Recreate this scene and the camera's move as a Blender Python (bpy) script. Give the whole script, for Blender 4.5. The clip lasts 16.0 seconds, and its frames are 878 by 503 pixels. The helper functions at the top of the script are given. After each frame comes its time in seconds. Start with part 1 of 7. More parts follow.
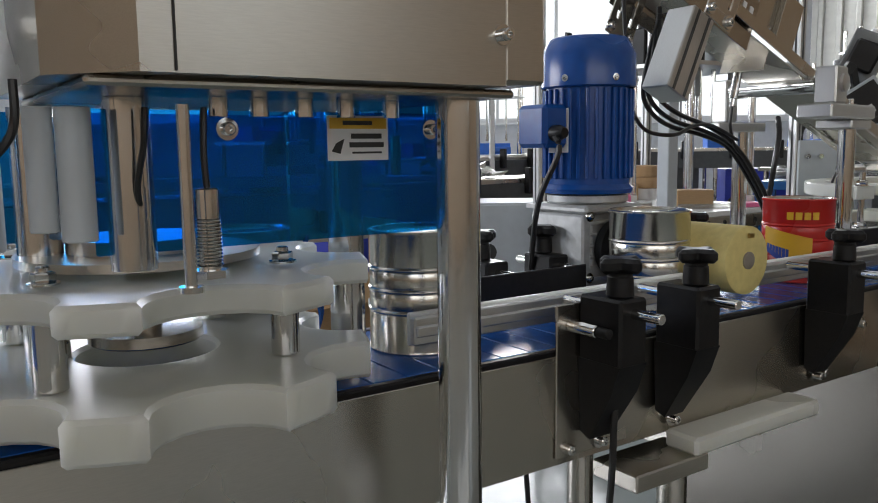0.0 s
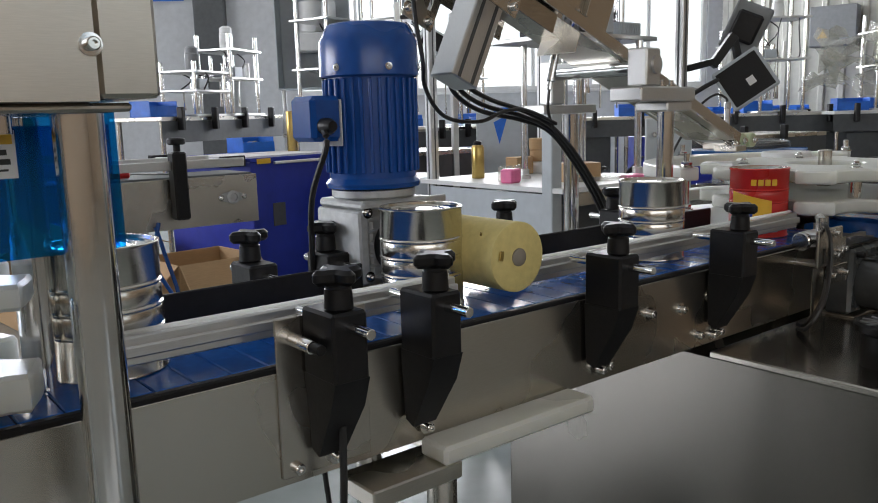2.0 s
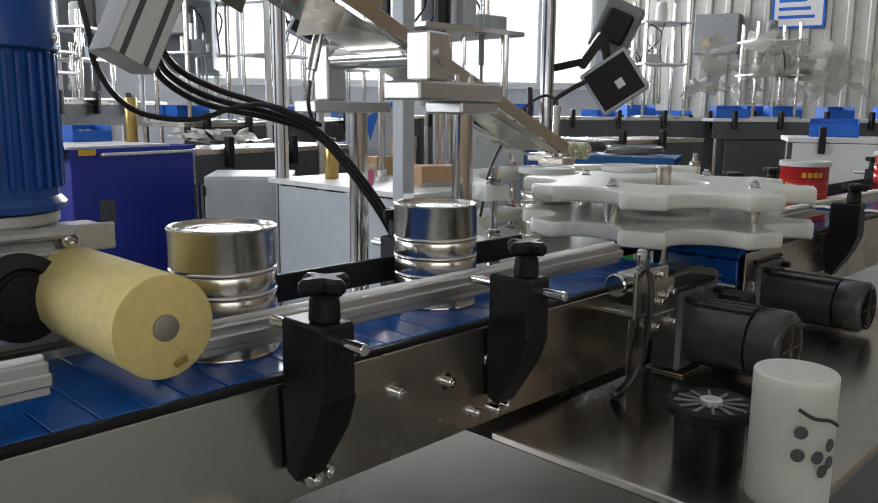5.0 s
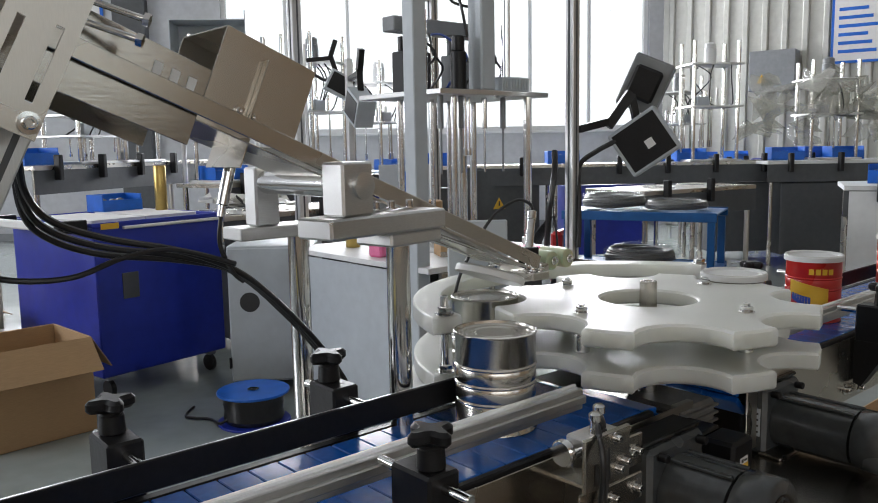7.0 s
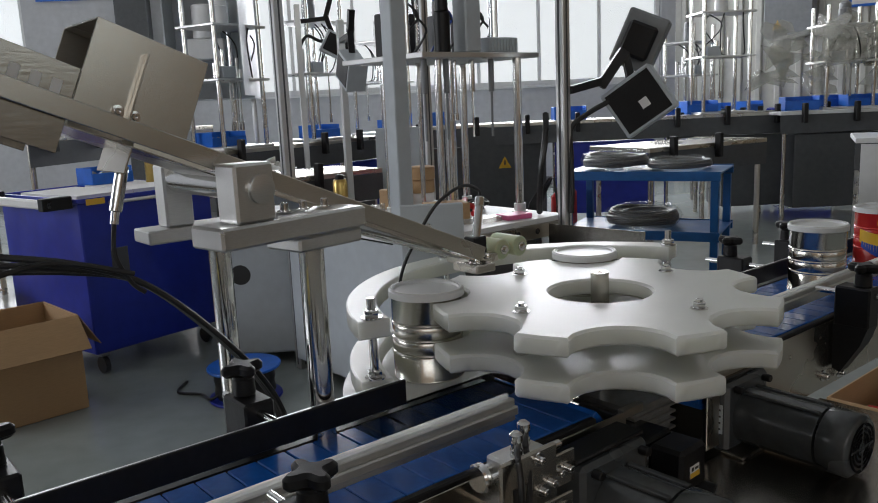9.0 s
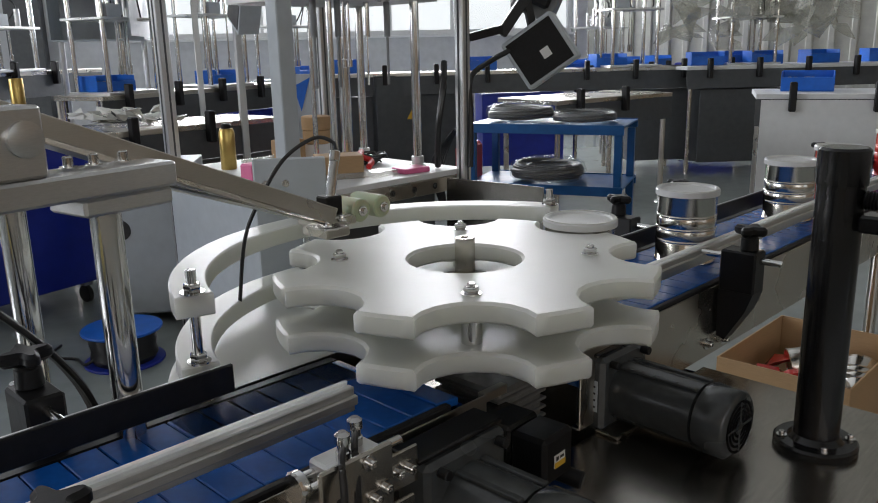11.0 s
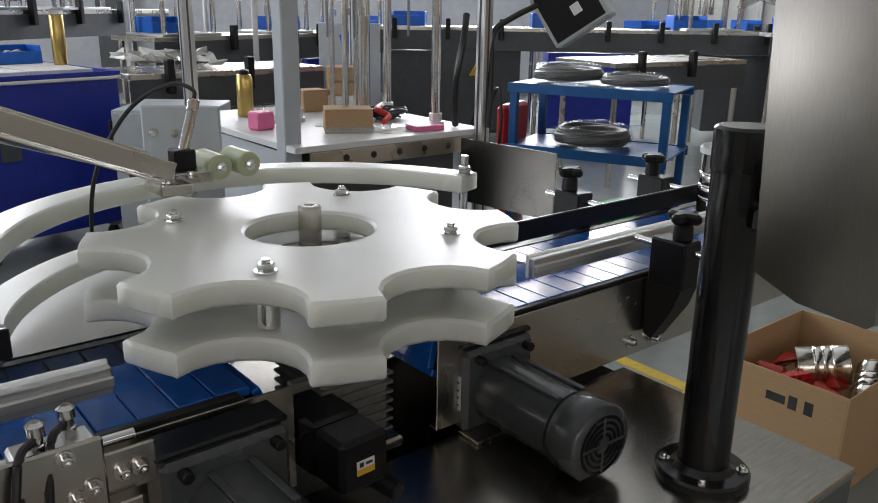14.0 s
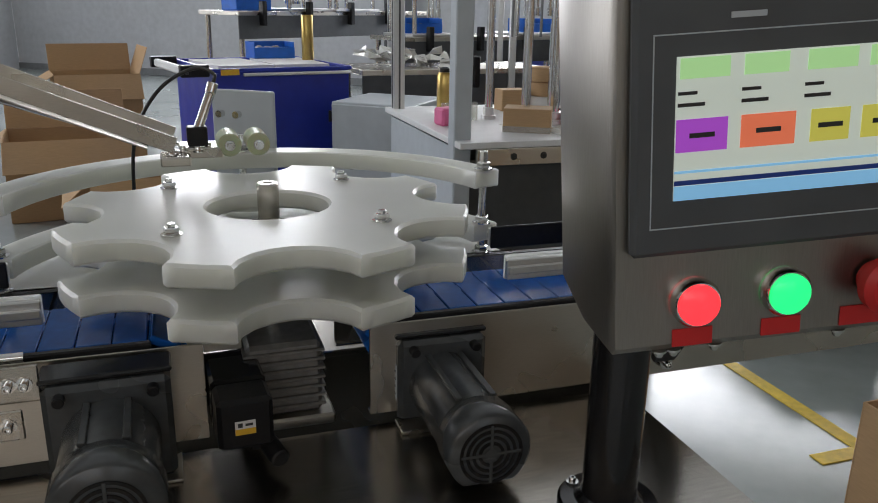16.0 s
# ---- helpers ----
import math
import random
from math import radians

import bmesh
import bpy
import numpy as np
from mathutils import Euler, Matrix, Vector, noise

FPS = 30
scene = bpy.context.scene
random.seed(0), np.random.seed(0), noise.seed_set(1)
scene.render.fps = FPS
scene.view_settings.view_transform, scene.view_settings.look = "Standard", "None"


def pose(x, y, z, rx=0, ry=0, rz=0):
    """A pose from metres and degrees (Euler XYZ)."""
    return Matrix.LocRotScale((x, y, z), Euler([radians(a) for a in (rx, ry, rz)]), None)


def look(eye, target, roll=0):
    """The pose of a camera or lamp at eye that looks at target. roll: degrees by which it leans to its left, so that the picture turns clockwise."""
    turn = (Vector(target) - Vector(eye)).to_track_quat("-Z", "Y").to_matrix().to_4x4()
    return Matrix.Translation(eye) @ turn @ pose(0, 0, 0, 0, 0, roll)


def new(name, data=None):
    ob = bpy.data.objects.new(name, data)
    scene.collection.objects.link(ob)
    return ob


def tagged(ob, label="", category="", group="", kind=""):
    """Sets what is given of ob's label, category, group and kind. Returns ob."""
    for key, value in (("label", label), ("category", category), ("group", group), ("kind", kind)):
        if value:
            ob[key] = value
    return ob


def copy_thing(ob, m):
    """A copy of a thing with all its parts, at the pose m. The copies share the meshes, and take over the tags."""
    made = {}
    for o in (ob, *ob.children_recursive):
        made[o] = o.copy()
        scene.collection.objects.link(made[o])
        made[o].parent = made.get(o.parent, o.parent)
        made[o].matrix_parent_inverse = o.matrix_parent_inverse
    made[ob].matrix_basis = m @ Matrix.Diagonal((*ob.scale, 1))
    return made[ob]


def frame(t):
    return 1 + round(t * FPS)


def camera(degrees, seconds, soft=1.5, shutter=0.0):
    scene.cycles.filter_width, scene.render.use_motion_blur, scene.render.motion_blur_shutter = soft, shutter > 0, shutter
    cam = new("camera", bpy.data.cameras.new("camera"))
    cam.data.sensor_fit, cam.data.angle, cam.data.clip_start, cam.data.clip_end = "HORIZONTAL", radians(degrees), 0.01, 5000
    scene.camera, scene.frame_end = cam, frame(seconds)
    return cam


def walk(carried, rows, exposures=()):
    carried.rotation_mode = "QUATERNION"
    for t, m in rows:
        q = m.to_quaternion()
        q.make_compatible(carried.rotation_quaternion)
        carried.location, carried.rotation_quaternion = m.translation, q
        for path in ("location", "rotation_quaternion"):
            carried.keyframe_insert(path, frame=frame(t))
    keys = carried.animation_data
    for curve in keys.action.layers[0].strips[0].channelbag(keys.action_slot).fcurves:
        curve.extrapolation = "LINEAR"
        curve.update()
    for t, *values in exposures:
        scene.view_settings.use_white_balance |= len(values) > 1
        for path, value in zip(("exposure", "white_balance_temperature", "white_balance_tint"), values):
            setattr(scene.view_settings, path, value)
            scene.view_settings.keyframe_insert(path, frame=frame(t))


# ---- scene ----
cam = camera(57.28, 16.0, soft=1.0)
PATH = [
    (0, (-1.9132, -0.6168, 0.9754), (-0.7991, 1.0248, 0.7223), -0.76),
    (0.5, (-1.8654, -0.6674, 0.9887), (-0.7402, 0.9648, 0.7250), -1.05),
    (1, (-1.8155, -0.6883, 0.9960), (-0.6317, 0.8960, 0.6985), -1.00),
    (1.5, (-1.7606, -0.7063, 0.9982), (-0.5382, 0.8483, 0.7002), -1.36),
    (2, (-1.6996, -0.7052, 1.0048), (-0.4715, 0.8378, 0.6721), -1.55),
    (2.5, (-1.6067, -0.7011, 1.0135), (-0.3678, 0.8311, 0.6705), -1.04),
    (3, (-1.5286, -0.7006, 1.0033), (-0.2666, 0.8089, 0.6443), -0.72),
    (3.5, (-1.4526, -0.6858, 1.0015), (-0.1284, 0.7675, 0.6351), -0.17),
    (4, (-1.3696, -0.6538, 1.0062), (0.0011, 0.7548, 0.6359), -0.03),
    (4.2, (-1.3535, -0.6338, 1.0066), (0.0278, 0.7657, 0.6416), 0.08),
    (6.3, (-1.1518, -0.5858, 1.0439), (0.2658, 0.7867, 0.7174), 0.60),
    (6.5, (-1.1149, -0.5794, 1.0561), (0.2845, 0.8170, 0.7535), 0.58),
    (6.8, (-1.0803, -0.5954, 1.0860), (0.2831, 0.8423, 0.8136), 0.34),
    (7, (-1.0687, -0.6120, 1.1277), (0.2328, 0.8845, 0.8697), -1.01),
    (7.5, (-1.0594, -0.6508, 1.1883), (0.1230, 0.9507, 0.9953), -2.61),
    (8, (-1.0496, -0.6662, 1.2069), (0.1132, 0.9520, 1.0361), -3.33),
    (8.5, (-1.0043, -0.6551, 1.1850), (0.1820, 0.9375, 0.9472), -3.10),
    (9, (-0.9131, -0.6248, 1.1688), (0.3371, 0.8926, 0.8023), -2.53),
    (9.5, (-0.8430, -0.5993, 1.1596), (0.4686, 0.8474, 0.7272), -2.16),
    (9.7, (-0.8279, -0.5904, 1.1564), (0.5008, 0.8356, 0.7080), -2.04),
    (11.8, (-0.7209, -0.5798, 1.1521), (0.6637, 0.7635, 0.6241), -0.76),
    (12, (-0.7139, -0.5918, 1.1516), (0.6646, 0.7493, 0.6027), -0.76),
    (12.5, (-0.6680, -0.6198, 1.1540), (0.6673, 0.7496, 0.5695), -0.58),
    (13, (-0.5860, -0.6570, 1.1532), (0.7146, 0.7447, 0.5671), 0.19),
    (13.5, (-0.5280, -0.6844, 1.1477), (0.7163, 0.7671, 0.5604), 0.44),
    (14, (-0.4539, -0.6828, 1.1384), (0.7517, 0.7999, 0.5485), 1.01),
    (14.5, (-0.3919, -0.6919, 1.1414), (0.5968, 0.9386, 0.5380), 0.62),
    (15, (-0.2959, -0.7574, 1.1327), (0.5202, 0.9638, 0.5232), 0.15),
    (15.2, (-0.2590, -0.7876, 1.1311), (0.5210, 0.9479, 0.5149), 1.12),
    (15.5, (-0.2030, -0.8408, 1.1276), (0.5360, 0.9115, 0.5085), 1.68),
    (16, (-0.1091, -0.8800, 1.1299), (0.5016, 0.9304, 0.5385), 1.04),
]
walk(cam, [(t, look(eye, target, roll)) for t, eye, target, roll in PATH], exposures=[(0, 0.2), (2.5, 0.3), (4.2, 0.22), (6.4, 0.35), (7.2, 0.2), (8.0, -0.22), (9.0, -0.28), (12.0, 0.08), (14.0, 0.22), (15.5, 0.24), (16, 0.1)])

# ---- light ----
world = bpy.data.worlds.new("sky")
scene.world = world
world.use_nodes = True
wn = world.node_tree
sky = wn.nodes.new("ShaderNodeTexSky")
sky.sky_type, sky.sun_disc = "NISHITA", False
sky.sun_elevation, sky.sun_rotation = radians(38), radians(20)
wn.links.new(sky.outputs[0], wn.nodes["Background"].inputs[0])
wn.nodes["Background"].inputs[1].default_value = 0.12

ROOM = pose(-1.06, -0.67, 0, 0, 0, -35.8)


def window_lamp(x, y, z, rz, w, h, power, tone=(0.965, 0.975, 1.03)):
    lamp = bpy.data.lights.new("window_light", "AREA")
    lamp.shape, lamp.size, lamp.size_y, lamp.energy, lamp.color = "RECTANGLE", w, h, power, tone
    ob = new("window_light", lamp)
    ob.matrix_world = ROOM @ pose(x, y, z, 90, 0, rz)
    return ob


window_lamp(1.0, 10.9, 2.9, 180, 5.4, 2.9, 470)
window_lamp(-5.68, 10.9, 2.9, 180, 2.5, 2.9, 220)
# Fill from an unseen west window, added to light the left sides
window_lamp(-9.3, 2.0, 2.7, -90, 5.0, 2.2, 310)
# Fill light: the two south windows are unseen, added only for these lamps
window_lamp(1.0, -5.7, 2.8, 0, 7.0, 2.0, 70, (1.0, 0.92, 0.83))
# Placed where the closing head's hood mirrors it, to brighten the hood
window_lamp(8.5, -5.7, 3.2, 0, 4.4, 2.6, 26, (1.0, 0.94, 0.86))


# ---- materials ----
def material(name, color, rough=0.5, metal=0.0, scale=40.0, vary=0.12, bump=0.02, stretch=(1, 1, 1), large=3.0, spec=0.5, **extra):
    """Principled surface with fine grain and broad stains."""
    m = bpy.data.materials.new(name)
    m.use_nodes = True
    nt = m.node_tree
    b = nt.nodes["Principled BSDF"]
    b.inputs["Metallic"].default_value = metal
    b.inputs["Specular IOR Level"].default_value = spec
    for key, value in extra.items():
        b.inputs[key.replace("_", " ")].default_value = value
    tc = nt.nodes.new("ShaderNodeTexCoord")
    mp = nt.nodes.new("ShaderNodeMapping")
    mp.inputs["Scale"].default_value = stretch
    nt.links.new(tc.outputs["Object"], mp.inputs[0])
    fine, broad = nt.nodes.new("ShaderNodeTexNoise"), nt.nodes.new("ShaderNodeTexNoise")
    fine.inputs["Scale"].default_value, broad.inputs["Scale"].default_value = scale, large
    fine.inputs["Detail"].default_value, broad.inputs["Detail"].default_value = 6, 4
    nt.links.new(mp.outputs[0], fine.inputs["Vector"])
    nt.links.new(tc.outputs["Object"], broad.inputs["Vector"])
    both = nt.nodes.new("ShaderNodeMath")
    both.operation = "ADD"
    nt.links.new(fine.outputs[0], both.inputs[0])
    nt.links.new(broad.outputs[0], both.inputs[1])
    ramp = nt.nodes.new("ShaderNodeMapRange")
    ramp.inputs[1].default_value, ramp.inputs[2].default_value = 0.7, 1.3
    nt.links.new(both.outputs[0], ramp.inputs[0])
    mix = nt.nodes.new("ShaderNodeMix")
    mix.data_type = "RGBA"
    lo = [max(0.0, c * (1 - vary)) for c in color]
    hi = [min(1.0, c * (1 + vary)) for c in color]
    mix.inputs[6].default_value, mix.inputs[7].default_value = (*lo, 1), (*hi, 1)
    nt.links.new(ramp.outputs[0], mix.inputs[0])
    nt.links.new(mix.outputs[2], b.inputs["Base Color"])
    rr = nt.nodes.new("ShaderNodeMapRange")
    rr.inputs[1].default_value, rr.inputs[2].default_value = 0.35, 0.65
    rr.inputs[3].default_value, rr.inputs[4].default_value = max(0.03, rough * 0.8), min(1.0, rough * 1.25)
    nt.links.new(broad.outputs[0], rr.inputs[0])
    nt.links.new(rr.outputs[0], b.inputs["Roughness"])
    if bump:
        bp = nt.nodes.new("ShaderNodeBump")
        bp.inputs["Strength"].default_value, bp.inputs["Distance"].default_value = min(1.0, bump * 5), 0.002
        nt.links.new(fine.outputs[0], bp.inputs["Height"])
        nt.links.new(bp.outputs[0], b.inputs["Normal"])
    return m


STEEL = material("brushed_stainless", (0.54, 0.51, 0.455), 0.27, 1.0, 90, 0.06, 0.006, (1, 14, 14))
STEEL_V = material("brushed_stainless_upright", (0.54, 0.51, 0.46), 0.25, 1.0, 90, 0.05, 0.005, (14, 14, 1))
PANELSTEEL = material("fine_brushed_panel_steel", (0.35, 0.33, 0.30), 0.40, 1.0, 60, 0.08, 0.015, (14, 14, 1))
# Stainless with the dim reflections of upright sheets put into its colour
CLADDING = material("darkened_stainless_sheet", (0.19, 0.18, 0.163), 0.22, 1.0, 50, 0.12, 0.015, (14, 14, 1))
DARKSTEEL = material("worn_stainless_top", (0.43, 0.405, 0.365), 0.23, 1.0, 30, 0.15, 0.01, (1, 8, 8))
CHROME = material("polished_steel", (0.68, 0.68, 0.67), 0.12, 1.0, 80, 0.05, 0.005)
TIN = material("tinplate", (0.66, 0.64, 0.59), 0.20, 1.0, 60, 0.05, 0.006, (1, 1, 6))
ALU = material("anodised_aluminium", (0.62, 0.62, 0.61), 0.34, 0.9, 80, 0.07, 0.01, (1, 10, 10))
ALU_V = material("anodised_aluminium_upright", (0.60, 0.61, 0.61), 0.36, 0.85, 80, 0.07, 0.01, (10, 10, 1))
# Darker copy of CAST, shade under the starwheel put into the colour
SHADEDCAST = material("shaded_cast_aluminium", (0.20, 0.195, 0.185), 0.45, 0.6, 90, 0.2, 0.05)
CAST = material("cast_aluminium", (0.50, 0.51, 0.51), 0.52, 0.55, 90, 0.15, 0.05)
BLACK = material("black_plastic", (0.010, 0.010, 0.011), 0.38, 0.0, 120, 0.3, 0.02, spec=0.28)
RUBBER = material("black_rubber", (0.014, 0.014, 0.015), 0.38, 0.0, 60, 0.3, 0.02)
BLACKPAINT = material("black_gloss_paint", (0.010, 0.010, 0.011), 0.16, 0.0, 50, 0.3, 0.01)
BELT = material("blue_chain_plastic", (0.010, 0.105, 0.42), 0.17, 0.0, 70, 0.22, 0.02)
HDPE = material("white_polyethylene", (0.60, 0.61, 0.565), 0.32, 0.0, 14, 0.04, 0.0, (1, 1, 1), 1.2, 0.4, Subsurface_Weight=1.0, Subsurface_Scale=1.0)
HDPE.node_tree.nodes["Principled BSDF"].inputs["Subsurface Radius"].default_value = (0.045, 0.045, 0.040)
MOTORBLUE = material("blue_motor_paint", (0.008, 0.070, 0.30), 0.24, 0.0, 60, 0.15, 0.01)
MOTORGREY = material("dark_grey_motor_paint", (0.055, 0.060, 0.062), 0.26, 0.0, 60, 0.2, 0.02)
FOAM = material("yellow_foam_rubber", (0.72, 0.60, 0.24), 0.8, 0.0, 90, 0.10, 0.08)
CORE = material("grey_core", (0.30, 0.27, 0.23), 0.5, 0.3, 60, 0.15, 0.02)
CARD = material("cardboard", (0.42, 0.27, 0.14), 0.85, 0.0, 30, 0.10, 0.03, (1, 1, 12))
CARDIN = material("cardboard_inside", (0.34, 0.21, 0.11), 0.9, 0.0, 30, 0.10, 0.03)
CARTBLUE = material("blue_cart_paint", (0.011, 0.028, 0.32), 0.40, 0.0, 15, 0.18, 0.02)
BINBLUE = material("blue_bin_plastic", (0.010, 0.13, 0.58), 0.35, 0.0, 20, 0.15, 0.01)
RACKBLUE = material("blue_rack_paint", (0.008, 0.085, 0.26), 0.38, 0.0, 20, 0.18, 0.02)
PAPER = material("white_paper", (0.72, 0.71, 0.70), 0.8, 0.0, 30, 0.05, 0.01)
GREYPAINT = material("light_grey_paint", (0.46, 0.50, 0.53), 0.42, 0.0, 20, 0.07, 0.01)
MIDGREY = material("mid_grey_paint", (0.22, 0.23, 0.24), 0.5, 0.0, 20, 0.12, 0.02)
DARKGREY = material("dark_grey_paint", (0.075, 0.08, 0.085), 0.5, 0.0, 20, 0.15, 0.02)
WHITEPAINT = material("white_paint", (0.72, 0.73, 0.73), 0.45, 0.0, 20, 0.05, 0.01)
FLOORMAT = material("grey_green_epoxy_floor", (0.27, 0.30, 0.29), 0.15, 0.0, 9, 0.10, 0.01, (1, 1, 1), 1.2)
YELLOW = material("yellow_floor_paint", (0.70, 0.50, 0.05), 0.5, 0.0, 40, 0.2, 0.02)
# Made-up tan for walls out of view, warms what the steel reflects
WARMWALL = material("unseen_wall_tan", (0.40, 0.295, 0.20), 0.8, 0.0, 12, 0.10, 0.03)
WALLMAT = material("grey_wall_plaster", (0.50, 0.51, 0.53), 0.85, 0.0, 12, 0.08, 0.03)
CORRMAT = material("corrugated_cream_sheet", (0.52, 0.52, 0.48), 0.45, 0.2, 12, 0.08, 0.01)
CEILMAT = material("pale_roof_sheet", (0.62, 0.63, 0.63), 0.7, 0.0, 8, 0.06, 0.01)
RED = material("red_print", (0.50, 0.022, 0.018), 0.28, 0.0, 20, 0.12, 0.01)
REDPLAST = material("red_plastic", (0.55, 0.02, 0.02), 0.4, 0.0, 20, 0.15, 0.01)
PRINTYEL = material("yellow_print", (0.72, 0.42, 0.03), 0.35, 0.0, 30, 0.1, 0.0)
PRINTBLU = material("blue_print", (0.02, 0.06, 0.32), 0.35, 0.0, 30, 0.1, 0.0)
GOLD = material("brass_tin", (0.50, 0.36, 0.12), 0.3, 0.9, 30, 0.1, 0.01)
PINK = material("pink_plastic", (0.75, 0.16, 0.34), 0.45, 0.0, 30, 0.1, 0.01)
GREENISH = material("translucent_green_roller", (0.40, 0.46, 0.30), 0.35, 0.0, 30, 0.08, 0.01, Subsurface_Weight=0.2)
INK = material("dark_ink", (0.03, 0.03, 0.03), 0.6, 0.0, 30, 0.1, 0.0)
FILM = material("clear_wrap", (0.62, 0.62, 0.58), 0.12, 0.1, 14, 0.2, 0.25)
GREENLEAF = material("green_plastic", (0.05, 0.42, 0.08), 0.4, 0.0, 20, 0.1, 0.01)


def glow(name, color, strength):
    m = bpy.data.materials.new(name)
    m.use_nodes = True
    b = m.node_tree.nodes["Principled BSDF"]
    b.inputs["Base Color"].default_value = (*color, 1)
    b.inputs["Emission Color"].default_value = (*color, 1)
    b.inputs["Emission Strength"].default_value = strength
    b.inputs["Roughness"].default_value = 0.25
    return m


def see_through(name, color, clear, rough=0.05):
    m = bpy.data.materials.new(name)
    m.use_nodes = True
    nt = m.node_tree
    b = nt.nodes["Principled BSDF"]
    b.inputs["Base Color"].default_value = (*color, 1)
    b.inputs["Roughness"].default_value = rough
    tr, mx = nt.nodes.new("ShaderNodeBsdfTransparent"), nt.nodes.new("ShaderNodeMixShader")
    tr.inputs[0].default_value = (*color, 1)
    mx.inputs[0].default_value = 1 - clear
    nt.links.new(tr.outputs[0], mx.inputs[1])
    nt.links.new(b.outputs[0], mx.inputs[2])
    nt.links.new(mx.outputs[0], nt.nodes["Material Output"].inputs[0])
    return m


ACRYL = see_through("blue_acrylic", (0.07, 0.45, 0.74), 0.90)
PANE = see_through("window_glass", (0.96, 0.97, 0.97), 0.93)
CLEARLID = see_through("milky_plastic_lid", (0.82, 0.83, 0.82), 0.25, 0.3)
THINFILM = see_through("thin_clear_film", (0.93, 0.94, 0.93), 0.90, 0.08)
BAG = see_through("clear_plastic_film", (0.82, 0.82, 0.79), 0.74, 0.10)
LAMPRED = glow("lit_red_lamp", (1.0, 0.03, 0.04), 1.5)
LAMPGREEN = glow("lit_green_lamp", (0.02, 0.85, 0.22), 1.0)
SCRWHITE = glow("screen_white", (0.72, 0.80, 0.72), 0.26)
SCRBLUE = glow("screen_blue", (0.25, 0.55, 0.85), 0.38)
SCRPURPLE = glow("screen_purple", (0.42, 0.08, 0.62), 0.38)
SCRORANGE = glow("screen_orange", (0.85, 0.20, 0.10), 0.38)
SCROLIVE = glow("screen_olive", (0.60, 0.56, 0.10), 0.38)
SCRGREEN = glow("screen_green", (0.45, 0.78, 0.35), 0.38)
DAYLIGHT = glow("hazy_daylight", (0.95, 0.96, 0.97), 0.85)
LED = glow("red_sensor_light", (1.0, 0.02, 0.02), 3.0)


